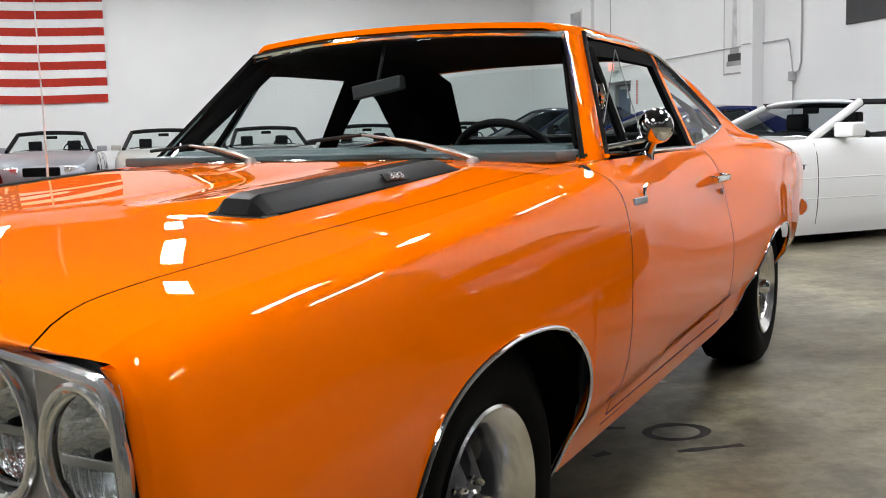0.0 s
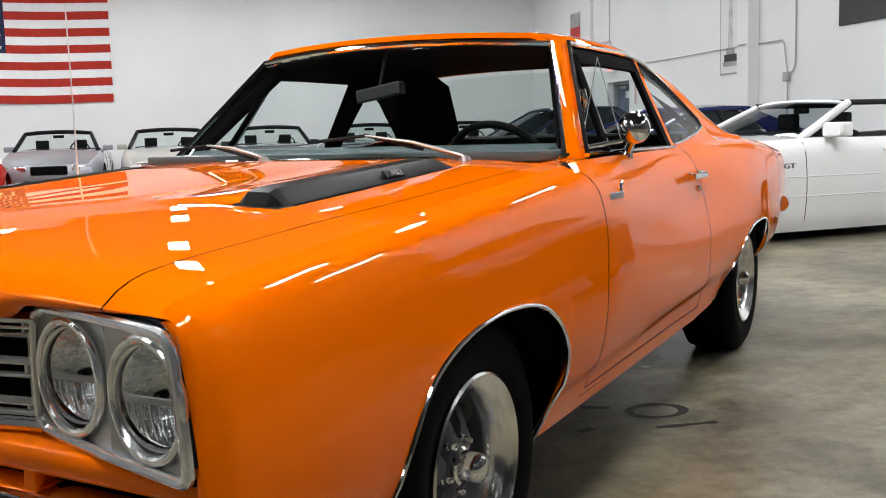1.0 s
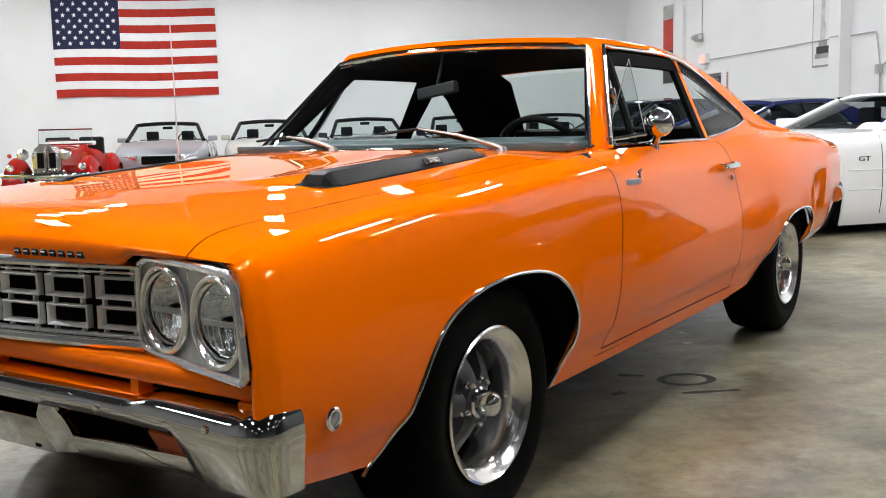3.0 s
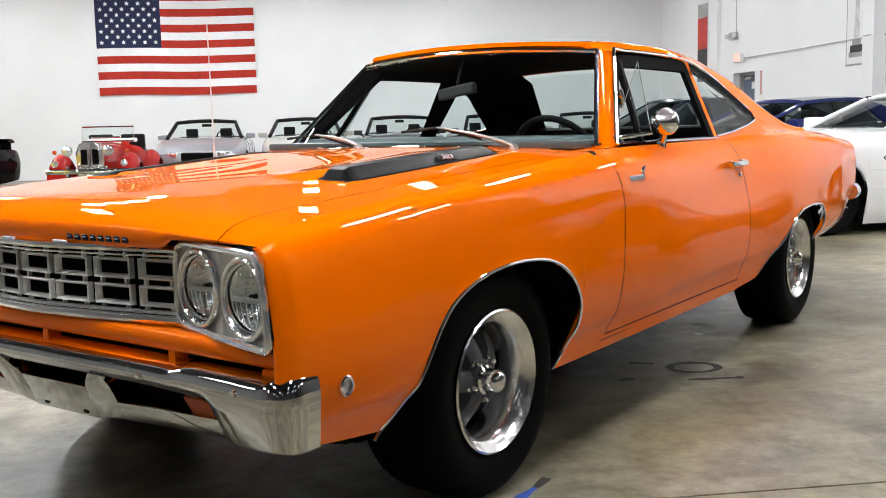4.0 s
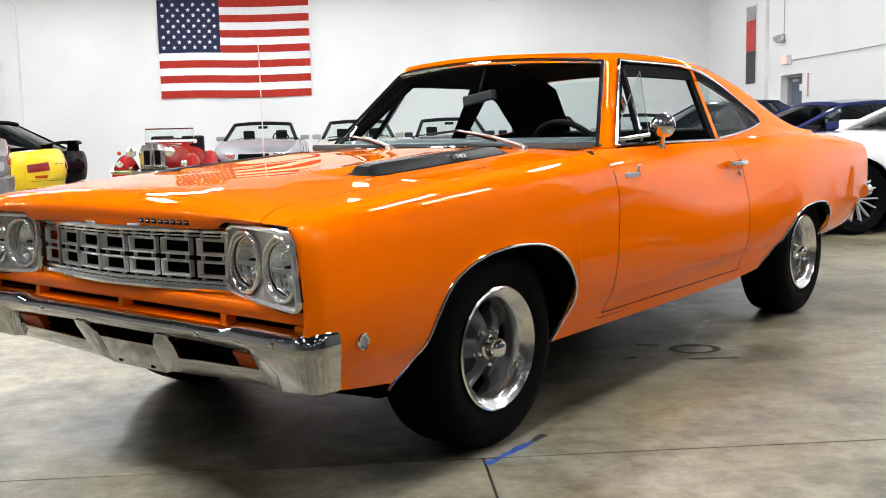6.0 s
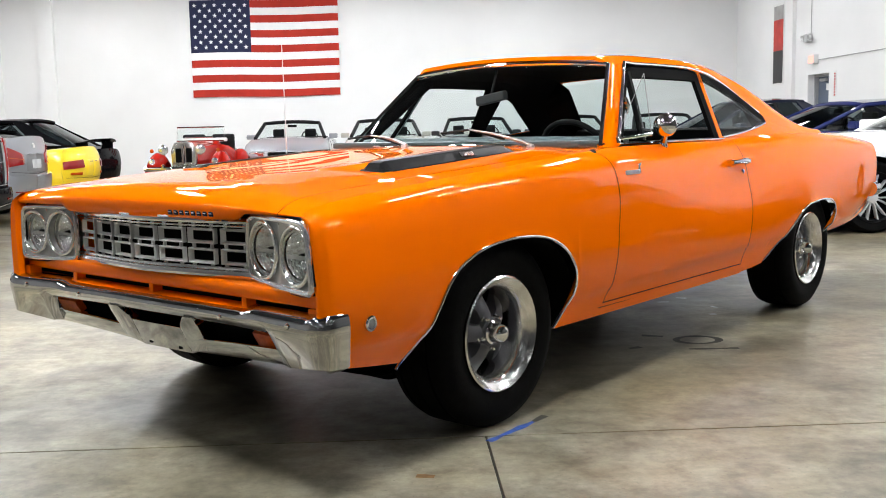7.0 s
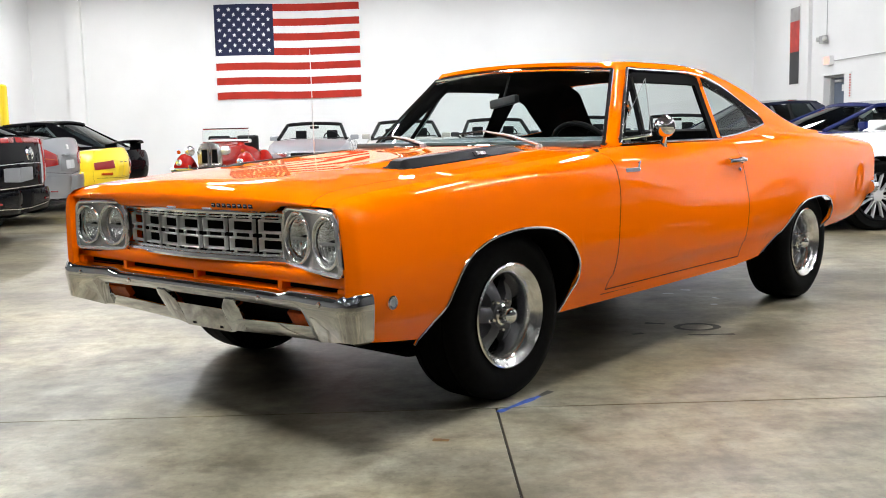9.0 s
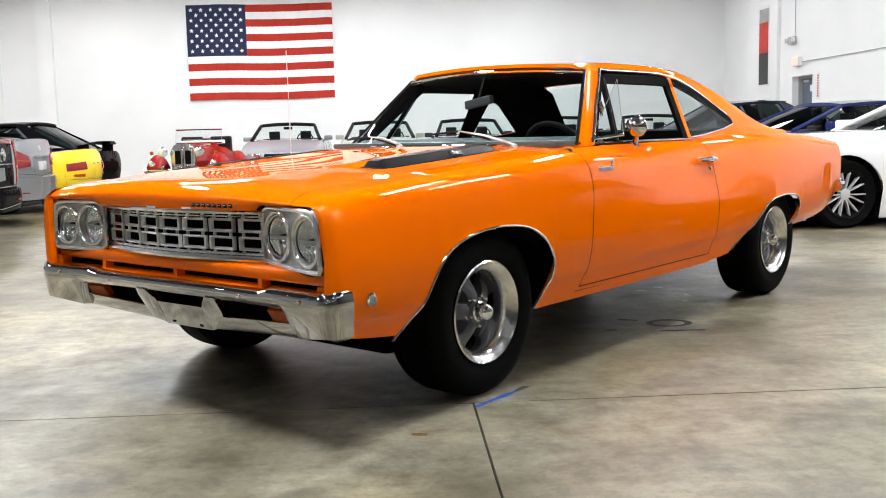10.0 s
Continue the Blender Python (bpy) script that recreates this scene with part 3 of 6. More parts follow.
def deck(x, y, crown=0.028):
    sxx, sz = shoulder(y)
    f = min(1.0, abs(x) / sxx)
    return sz + crown * (1 - f**2.2)


def nose_pt(x, k, end=0.62):
    yy = NOSE_Y(x) + (end - NOSE_Y(x)) * k
    z = deck(x, max(yy, -0.895))
    drop = max(0.0, 1 - (yy - NOSE_Y(x)) / 0.10)
    # a low bulge rises outwards to each scoop
    f = abs(x)
    ramp = 0.030 * max(0.0, min(1.0, (f - 0.20) / 0.29)) ** 1.5 * (1 if f < 0.505 else max(0.0, 1 - (f - 0.505) / 0.02))
    ends = max(0.0, min(1.0, (yy + 0.28) / 0.06)) * max(0.0, min(1.0, (0.50 - yy) / 0.10))
    return (x, yy, z - (0.030 - 0.010 * min(1.0, abs(x) / 0.8)) * drop**2.5 + ramp * ends * (1.0 if x > 0 else 0.3))


def nose_lip(row):
    """The front edge rolls over and turns down: deep over the grille, a mere return over the lamps."""
    def low(x):
        f = min(1.0, max(0.0, (abs(x) - 0.505) / 0.05))
        return 0.803 + 0.024 * f * f * (3 - 2 * f) + 0.010 * x

    out = []
    for k, dy in ((1.0, 0.016), (0.98, 0.006), (0.90, 0.001), (0.6, -0.003), (0.28, -0.004), (0.08, -0.002)):
        out.append([(x, y + dy, z + (low(x) - z) * k) for x, y, z in row])
    return out


cols = sorted(set(list(np.linspace(-1, 1, 49)) + [c * d for c in (0.64, 0.655, 0.668, 0.682, 0.70) for d in (1, -1)]))
rows = [[nose_pt(f * float(HOOD_X(-0.9 + 1.52 * k)[0, 0]), k) for f in cols] for k in sorted(set(list(np.linspace(0, 0.12, 8)) + list(np.linspace(0.12, 1, 48))))]
sheet("hood", nose_lip(rows[0]) + rows, ORANGE, coupe, "orange hood with two side scoops", sharp=50)
for sx in (1, -1):
    rows = []
    for k in sorted(set(list(np.linspace(0, 0.12, 8)) + list(np.linspace(0.12, 1, 36)))):
        x0 = float(HOOD_X(-0.9 + 1.52 * k)[0, 0]) + 0.004
        row = []
        for f in np.linspace(0, 1, 7):
            sxx = shoulder(max(-0.895, -0.9 + 1.52 * k))[0] + (0.03 if k < 0.001 else 0.012 if k < 0.02 else 0)
            x, y, z = nose_pt(x0 + (sxx - x0) * f, k)
            row.append((sx * x, y, z))
        rows.append(row)
    rows.append([(p[0] * 0.99, 0.95, deck(abs(p[0]) * 0.99, 0.95)) for p in rows[-1]])
    sheet("wing_top", nose_lip(rows[0]) + rows, ORANGE, coupe, flip=sx > 0, sharp=50)
    # seam backing under the hood gap
    sheet("hood_gap", [[(sx * (float(HOOD_X(y)[0, 0]) - 0.02), y, deck(0.74, max(y, -0.88)) - 0.006), (sx * (float(HOOD_X(y)[0, 0]) + 0.02), y, deck(0.76, max(y, -0.88)) - 0.006)] for y in np.linspace(-0.82, 0.62, 24)], VOID, coupe)
# cowl between hood and windscreen
WS_BASE = lambda x: 0.66 + 0.235 * (abs(x) / 0.77) ** 2.2
rows = []
for k in np.linspace(0, 1, 6):
    rows.append([(x, 0.626 + (WS_BASE(x) + 0.03 - 0.626) * k, deck(x, 0.626 + (WS_BASE(x) - 0.626) * k, 0.028 - 0.004 * k) + 0.002 * k) for x in np.linspace(-0.80, 0.80, 33)])
sheet("cowl", rows, ORANGE, coupe)
rows = []
for y in np.linspace(3.22, 4.2, 24):
    sxx, sz = shoulder(y)
    rows.append([(f * sxx, y, sz + 0.012 * (1 - f * f)) for f in np.linspace(-1, 1, 25)])
sheet("boot_lid", rows, ORANGE, coupe, sharp=50)
q = SKIN.profile(4.2, 30)
sheet("tail_panel", [[(f * x, 4.2 + 0.022 * (1 - f**6), z) for f in np.linspace(-1, 1, 25)] for x, z in q], ORANGE, coupe, sharp=50)
part("rear_bumper", sweep([(0.862, 4.10, 0.62), (0.858, 4.20, 0.62), (0.80, 4.265, 0.62), (0.3, 4.29, 0.62), (-0.3, 4.29, 0.62), (-0.80, 4.265, 0.62), (-0.858, 4.20, 0.62), (-0.862, 4.10, 0.62)], 0.05, 12), CHROME, coupe, "chrome rear bumper")

# roof, pillars
GUT_Z = pch([1.20, 1.5, 1.9, 2.1, 2.3, 2.5, 2.7, 2.9, 3.2], [1.358, 1.365, 1.363, 1.343, 1.285, 1.185, 1.10, 1.052, 1.025])
GUT_X = pch([1.20, 1.5, 1.9, 2.1, 2.3, 2.5, 2.7, 2.9, 3.2], [0.592, 0.600, 0.603, 0.612, 0.632, 0.675, 0.715, 0.742, 0.76])
ROOF_Z = pch([1.12, 1.3, 1.6, 2.0, 2.27, 2.425, 2.54, 2.745, 2.95, 3.22, 3.4, 3.5], [1.390, 1.408, 1.420, 1.419, 1.405, 1.380, 1.345, 1.260, 1.170, 1.068, 1.02, 1.01])
ROOF_X = pch([1.12, 1.6, 2.0, 2.3, 2.5, 2.6, 2.7, 2.8, 2.9, 3.1, 3.35, 3.5], [0.50, 0.50, 0.50, 0.505, 0.53, 0.565, 0.605, 0.632, 0.652, 0.68, 0.70, 0.71])
QEDGE = pch([1.90, 1.98, 2.09, 2.2, 2.32, 2.42, 2.5], [1.315, 1.300, 1.275, 1.215, 1.150, 1.095, 1.06])
HEAD_Y = lambda x: 1.135 + 0.085 * (abs(x) / 0.6) ** 2


def roof_z(x, y):
    gx, gz = float(GUT_X(y)[0, 0]), float(GUT_Z(y)[0, 0])
    rx, rz = float(ROOF_X(y)[0, 0]), float(ROOF_Z(y)[0, 0])
    x = abs(x)
    if x <= rx:
        return rz + 0.016 * (1 - (x / rx) ** 2)
    k = min(1.0, (x - rx) / (gx - rx))
    return rz + (gz - rz) * k + 0.014 * math.sin(math.pi * k)


rows = []
for y in np.linspace(0, 1, 44):
    row = []
    for f in np.linspace(-1, 1, 53):
        yy = 1.22 + (2.52 - 1.22) * y
        gx = float(GUT_X(yy)[0, 0])
        x = gx * math.copysign(abs(f) ** 0.75, f)
        fwd = (HEAD_Y(x) - 1.22) * (1 - y) ** 3
        row.append((x, yy + fwd, roof_z(x, yy)))
    rows.append(row)
first = [(x, y - 0.006, z - 0.018) for x, y, z in rows[0]]
sheet("roof", [first] + rows, ORANGE, coupe, "orange steel roof", sharp=55)
for sx in (1, -1):
    # sail panel from the roof down to the shoulder, and its inner return to the rear glass
    rows = []
    for y in np.linspace(2.50, 3.42, 30):
        gx, gz = float(GUT_X(min(y, 3.2))[0, 0]), float(GUT_Z(min(y, 3.2))[0, 0])
        rx, rz = float(ROOF_X(y)[0, 0]), float(ROOF_Z(y)[0, 0])
        rz -= 0.012 * min(1.0, max(0.0, (y - 2.5) / 0.25)) if sx > 0 else 0.10 * min(1.0, max(0.0, (y - 2.44) / 0.14))
        sh = shoulder(y)
        gz = max(gz, sh[1])
        gx = min(gx, sh[0])
        if sx < 0:
            rx = min(rx + 0.08, gx - 0.012)
        row = []
        for f in np.linspace(0, 1, 12):
            row.append((sx * (gx + (rx - gx) * f), y, gz + (rz - gz) * f + 0.014 * math.sin(math.pi * f)))
        row += [(sx * (rx - 0.03), y, rz - 0.004), (sx * (rx - 0.05), y, rz - 0.03)] if sx > 0 else [(sx * (rx - 0.006), y, rz - 0.004), (sx * (rx - 0.010), y, rz - 0.02)]
        rows.append(row)
    sheet("sail_panel", rows, ORANGE, coupe, flip=sx < 0, sharp=60)
    rows = []
    for y in np.linspace(2.585, 3.42, 22):
        gx, gz = float(GUT_X(min(y, 3.2))[0, 0]), float(GUT_Z(min(y, 3.2))[0, 0])
        sh = shoulder(y)
        gz, gx = max(gz, sh[1]), min(gx, sh[0])
        rows.append([(sx * (sh[0] + (gx - sh[0]) * f), y, sh[1] + (gz - sh[1]) * f - 0.012 * math.sin(math.pi * f)) for f in np.linspace(0, 1, 6)])
    sheet("sail_base", rows, ORANGE, coupe, flip=sx < 0, sharp=60)
    # windscreen pillar
    rows = []
    for k in np.linspace(0, 1, 12):
        a = np.array([0.770, 0.868, 0.985]) * (1 - k) + np.array([0.592, 1.222, 1.360]) * k
        b = np.array([0.800, 0.955, 0.985]) * (1 - k) + np.array([0.603, 1.325, 1.365]) * k
        m1 = (a + b) / 2 + np.array([0.012, -0.012, 0.0])
        rows.append([(sx * q[0], q[1], q[2]) for q in (a, a * 0.75 + b * 0.25 + np.array([0.008, -0.008, 0]), m1, a * 0.25 + b * 0.75 + np.array([0.008, -0.006, 0]), b)])
    sheet("windscreen_pillar", rows, ORANGE, coupe, flip=sx < 0, sharp=60)
    sheet("pillar_trim", [[(r[0][0] - sx * 0.004, r[0][1] + 0.002, r[0][2]), (r[2][0] - sx * 0.04, r[2][1] + 0.01, r[2][2] - 0.01), (r[-1][0] - sx * 0.006, r[-1][1] + 0.002, r[-1][2])] for r in rows], VOID, coupe)
    part("windscreen_trim", sweep([(sx * (0.768 + (0.590 - 0.768) * k), 0.862 + (1.216 - 0.862) * k, 0.99 + (1.362 - 0.99) * k) for k in np.linspace(0, 1, 10)], 0.010, 8), CHROME, coupe)
    # drip rail above the side windows
    path = [(sx * (0.812 + (0.606 - 0.812) * k), 0.935 + (1.33 - 0.935) * k, 1.0 + (1.372 - 1.0) * k) for k in np.linspace(0, 1, 8)]
    path += [(sx * (float(GUT_X(y)[0, 0]) + 0.008), y, float(GUT_Z(y)[0, 0]) + 0.004) for y in np.linspace(1.42, 2.62, 30)]
    part("drip_rail", sweep(path, 0.009, 8), CHROME, coupe, "bright drip rail")

    def side_pt(y, z):
        return (sx * (0.797 - (z - 1.0) * 0.52), y, z)

    # black inner frame round the side windows
    top_line = [(y, float(GUT_Z(y)[0, 0]) - 0.012) for y in np.linspace(1.36, 2.06, 14)]
    rows = [[side_pt(y, z), side_pt(y + 0.0, z - 0.028)] for y, z in [(1.0, 1.03), (1.15, 1.18), (1.30, 1.325)]] + [[side_pt(y, z), side_pt(y, z - 0.050)] for y, z in top_line]
    sheet("window_seal", rows, VOID, coupe, thick=0.012)
    rows = [[side_pt(2.035 - 0.085 * k, 1.335 - 0.33 * k), side_pt(1.985 - 0.085 * k, 1.335 - 0.33 * k)] for k in np.linspace(0, 1, 6)]
    sheet("door_window_post", rows, VOID, coupe, thick=0.02)
    rows = [[side_pt(2.075 - 0.085 * k, 1.345 - 0.345 * k), side_pt(2.040 - 0.085 * k, 1.345 - 0.345 * k)] for k in np.linspace(0, 1, 6)]
    sheet("centre_post", rows, ORANGE if sx > 0 else VOID, coupe, thick=0.012)
    if sx < 0:
        sheet("post_trim", [[(q[0] + 0.022, y, q[2]) for q, y in zip(r, (1.97, 1.83))] for r in rows], VOID, coupe)
    qt = [(2.08, 1.335), (2.2, 1.295), (2.35, 1.235), (2.5, 1.155), (2.62, 1.085)]
    # Seal widened: its near-black also stands for the sail panel's dark reflection.
    rows = [[side_pt(y, z + 0.03), side_pt(y, z - (0.030 if sx > 0 else 0.06))] for y, z in qt]
    sheet("quarter_seal_shade", rows, VOID, coupe, thick=0.012)
    part("quarter_window_trim", sweep([side_pt(y, z) for y, z in [(1.995, 1.008), (2.2, 1.022), (2.45, 1.05), (2.60, 1.075)]], 0.006, 6), CHROME, coupe)
    rows = []
    for y in np.linspace(1.98, 2.66, 20):
        qx, qz = shoulder(y)
        top_ = side_pt(y, float(np.interp(y, [1.98, 2.2, 2.45, 2.60, 2.66], [1.006, 1.022, 1.050, 1.076, 1.086])))
        rows.append([(sx * (qx + 0.004), y, qz - 0.004), (sx * (qx - 0.004) * 0.5 + top_[0] * 0.5, y, (qz + top_[2]) / 2 - 0.004), top_])
    sheet("quarter_sill", rows, ORANGE, coupe, flip=sx < 0, sharp=60)
    sheet("quarter_liner", [[(q[0] - sx * 0.012, q[1], q[2] - 0.002) for q in r] for r in rows], VOID, coupe)
    part("belt_trim", sweep([side_pt(y, 1.0) for y in np.linspace(0.95, 1.99, 12)], 0.006, 6), CHROME, coupe)
    g = sheet("quarter_glass", [[side_pt(2.0, 1.01), side_pt(2.08, 1.33)], [side_pt(2.3, 1.03), side_pt(2.3, 1.25)], [side_pt(2.58, 1.07), side_pt(2.58, 1.10)]], GLASS, coupe)
    g.visible_shadow = False
    # vent window: division post, edge and pane (the driver's side pane is swung out)
    post = [side_pt(y, z) for y, z in ((1.335, 1.325), (1.300, 1.235), (1.250, 1.117), (1.197, 1.008))]
    part("division_post", sweep(post, 0.008, 8), CHROME, coupe, "bright vent window division post")
    part("post_seal", sweep([(x - sx * 0.004, y - 0.022, z) for x, y, z in post], 0.012, 6), VOID, coupe)
    if sx < 0:
        part("vent_window_edge", sweep([side_pt(0.985, 1.02), side_pt(1.15, 1.16), side_pt(1.325, 1.33)], 0.007, 6), CHROME, coupe)
        g = sheet("vent_glass", [[side_pt(0.99, 1.01), side_pt(1.0, 1.02)], [side_pt(1.2, 1.01), side_pt(1.18, 1.18)], [side_pt(1.25, 1.01), side_pt(1.33, 1.325)]], GLASS, coupe)
        g.visible_shadow = False

# windscreen and rear glass
rows = []
for k in np.linspace(0, 1, 12):
    rows.append([(f * (0.772 + (0.592 - 0.772) * k), (WS_BASE(f * 0.77)) * (1 - k) + HEAD_Y(f * 0.59) * k, 1.000 * (1 - k) + (1.382 - 0.024 * f * f) * k + 0.012 * math.sin(math.pi * k)) for f in np.linspace(-1, 1, 33)])
ws = sheet("windscreen", rows, GLASS, coupe, "clear green-tinted windscreen", sharp=0)
ws.visible_shadow = False
part("windscreen_header", sweep([(p[0], p[1] - 0.004, p[2] + 0.002) for p in rows[-1]], 0.011, 8), CHROME, coupe)
part("windscreen_sill", sweep([(p[0], p[1] - 0.006, p[2] + 0.0) for p in rows[0]], 0.008, 8), CHROME, coupe)
rows = []
for k in np.linspace(0, 1, 8):
    rows.append([(f * (0.47 + 0.20 * k), 2.40 + 0.55 * k + 0.06 * (1 - f * f), 1.345 - 0.02 * f * f - 0.345 * k) for f in np.linspace(-1, 1, 17)])
rg = sheet("rear_glass", rows, GLASS, coupe, sharp=0)
rg.visible_shadow = False

# ---- front of the coupe: lamps, grille, valance, bumper ----
LENS = thin_glass("lamp_glass", (0.93, 0.95, 0.95))
REFLECTOR = mat("lamp_reflector", (0.95, 0.96, 0.97), 0.11, 0.92, bump=0.6, bump_scale=55)
AMBER = mat("amber_lens", (0.42, 0.055, 0.002), 0.25, vary=0.15, scale=60, spec=0.2)
CASTGREY = mat("cast_grey_metal", (0.50, 0.50, 0.50), 0.32, 0.5, vary=0.06, scale=30)
STAINED = mat("stained_chrome", (0.62, 0.62, 0.61), 0.05, 1.0, vary=0.10, scale=6, bump=0.012, bump_scale=5)
# Dark vinyl lifted to teal: windscreen reflection and tint put into the colour.
DASH = mat("dash_vinyl", (0.075, 0.105, 0.11), 0.38, bump=0.2, bump_scale=300)
VINYL = mat("black_vinyl", (0.006, 0.006, 0.007), 0.5, vary=0.2, scale=12, spec=0.2)
LEAN = 0.010


def ring_outline(cx, cz, r, n=40):
    return [(cx + r * math.cos(2 * math.pi * k / n), cz + r * math.sin(2 * math.pi * k / n)) for k in range(n)]


def bezel_y(x):
    """The lamp surrounds lean back towards the grille, the driver's side one more than the other."""
    return -0.912 + (0.915 - x) * 0.235 if x > 0 else -0.878 + (0.868 + x) * 0.125


def grille_y(x):
    """The grille runs to a blunt point in the middle."""
    return -0.873 + 0.054 * min(1.0, abs(x) / 0.505) ** 1.4


def lamp_surround(sx):
    """A cast plate with a raised bright rim and two round lamp holes."""
    tilt = LEAN * sx * 0.7
    rim = [(0.522, 0.640), (0.530, 0.628), (0.556, 0.615), (0.842, 0.609), (0.860, 0.613), (0.868, 0.628), (0.862, 0.785), (0.854, 0.803), (0.834, 0.813), (0.572, 0.818), (0.548, 0.812), (0.522, 0.795)]
    wide = 0.056 if sx > 0 else 0.0
    rim = [(0.51 + (x - 0.51) * (1 + (wide - (z - 0.62) * 0.10 * (sx > 0)) / 0.36) - (0.008 if sx > 0 else 0.0), z + tilt) for x, z in rim]
    lamps = ((0.618, 0.715 + tilt, 0.087), (0.822, 0.713 + tilt, 0.086)) if sx > 0 else ((0.622, 0.715 + tilt, 0.083), (0.790, 0.713 + tilt, 0.080))
    for _ in range(2):
        rim = [q for a, b in zip(rim, rim[1:] + rim[:1]) for q in ((a[0] * 0.75 + b[0] * 0.25, a[1] * 0.75 + b[1] * 0.25), (a[0] * 0.25 + b[0] * 0.75, a[1] * 0.25 + b[1] * 0.75))]
    plate = bmesh.new()
    n = 48
    for (cx, cz, r), (a, b) in zip(lamps, ((0.516, 0.719), (0.719, 0.905)) if sx > 0 else ((0.527, 0.708), (0.708, 0.864))):
        inner, outer = [], []
        for k in range(n):
            t = 2 * math.pi * k / n
            c, s_ = math.cos(t), math.sin(t)
            inner.append((cx + r * c, cz + r * s_))
            lim = min((b - cx) / c if c > 1e-6 else (cx - a) / -c if c < -1e-6 else 9, (0.813 + tilt - cz) / s_ if s_ > 1e-6 else (cz - 0.612 - tilt) / -s_ if s_ < -1e-6 else 9)
            outer.append((cx + max(lim, r * 1.005) * c, cz + max(lim, r * 1.005) * s_))
        iv = [plate.verts.new((sx * x, bezel_y(sx * x) + 0.006, z)) for x, z in inner]
        mv = [plate.verts.new((sx * (cx + (x - cx) * 0.92), bezel_y(sx * x) + 0.045, cz + (z - cz) * 0.92)) for x, z in inner]
        ov = [plate.verts.new((sx * x, bezel_y(sx * x), z)) for x, z in outer]
        for k in range(n):
            j = (k + 1) % n
            plate.faces.new((iv[k], iv[j], ov[j], ov[k]))
            plate.faces.new((mv[k], mv[j], iv[j], iv[k]))
    p = part("lamp_surround", plate, CASTGREY, coupe, "cast metal headlamp surround", sharp=40)
    part("bright_rim", sweep([(sx * x, bezel_y(sx * x) - 0.003, z) for x, z in rim], 0.0095, 10, closed=True), RIMMETAL, p, "polished rim")
    part("shadow_gap", sweep([(sx * x, bezel_y(sx * x) + 0.006, z + tilt) for x, z in ((0.864 + wide, 0.635), (0.858 + wide * 0.75, 0.79), (0.850 + wide * 0.7, 0.812), (0.838, 0.825), (0.570, 0.830), (0.536, 0.818), (0.515, 0.808))], 0.005, 6), VOID, p)
    part("shadow_gap", sweep([(sx * x, bezel_y(sx * x) + 0.008, z + tilt) for x, z in ((0.858 + wide, 0.612), (0.862, 0.602), (0.842, 0.599), (0.556, 0.604), (0.52, 0.618))], 0.006, 6), VOID, p)
    for cx, cz, r in lamps:
        part("lamp_ring", sweep([(sx * x, bezel_y(sx * x) - 0.003, z) for x, z in ring_outline(cx, cz, r)], 0.0075, 10, closed=True), RIMMETAL, p)
        y0 = bezel_y(sx * cx)
        part("lamp_bucket", lathe([(0.026, 0.082), (0.050, 0.079)], 40, "y"), VOID, p).matrix_basis = pose(sx * cx, y0 - 0.012, cz)
        lamp = part("headlamp", lathe([(0.075, 0.0), (0.07, 0.03), (0.055, 0.052), (0.034, 0.064), (0.030, 0.068)], 40, "y"), REFLECTOR, p, "sealed-beam reflector")
        lamp.matrix_basis = pose(sx * cx, y0 - 0.008, cz) @ Matrix.Scale(1.1, 4)
        part("retaining_ring", sweep([(x, 0.0, z) for x, z in ring_outline(0, 0, 0.070)], 0.0035, 8, closed=True), ALU, p).matrix_basis = pose(sx * cx, y0 + 0.014, cz) @ Matrix.Scale(1.1, 4)
        lens = part("lens", lathe([(0.024, 0.068), (0.016, 0.066), (0.002, 0.051), (-0.006, 0.028), (-0.009, 0.0)], 40, "y"), LENS, p, "clear ribbed glass lens")
        lens.matrix_basis = pose(sx * cx, y0 - 0.008, cz) @ Matrix.Scale(1.1, 4)
        ribs = bmesh.new()
        for k in range(-3, 4):
            x = k * 0.016
            h = math.sqrt(max(0.0, 0.056**2 - x * x))
            vs = [ribs.verts.new((x + dx, 0.012 + 3.6 * (x * x + z * z), z)) for z in np.linspace(-h, h * 0.1, 6) for dx in (-0.0012, 0.0012)]
            for j in range(5):
                ribs.faces.new((vs[2 * j], vs[2 * j + 1], vs[2 * j + 3], vs[2 * j + 2]))
        part("lens_ribs", ribs, CASTGREY, p).matrix_basis = pose(sx * cx, y0 - 0.012, cz) @ Matrix.Scale(1.1, 4)
        part("cut_off_bar", block((0.09, 0.003, 0.010), (0, 0.02, -0.004), 0.001, 1), CASTGREY, p).matrix_basis = pose(sx * cx, y0 - 0.012, cz) @ Matrix.Scale(1.1, 4)
        bulb = part("lamp_shield", lathe([(0.0, 0.0), (0.003, 0.007), (0.02, 0.008), (0.022, 0.0)], 16, "y"), BLACK, p)
        bulb.matrix_basis = pose(sx * cx, y0 + 0.014, cz)


for sx in (1, -1):
    lamp_surround(sx)

# grille: black box behind, bright top and bottom rails, seven columns of two funnel-shaped frames
grille = part("grille", block((1.04, 0.01, 0.22), (0, -0.765, 0.712)), VOID, coupe, "bright metal grille with rectangular frames", smooth=False)
for z, r, dy in ((0.797, 0.010, -0.004), (0.780, 0.0035, 0.002), (0.641, 0.006, 0.0), (0.623, 0.012, -0.004)):
    part("grille_rail", sweep([(x, grille_y(x) + dy, z + LEAN * x) for x in np.linspace(-0.53, 0.53, 33)], r, 8), CHROME if r > 0.009 else ALU, grille)
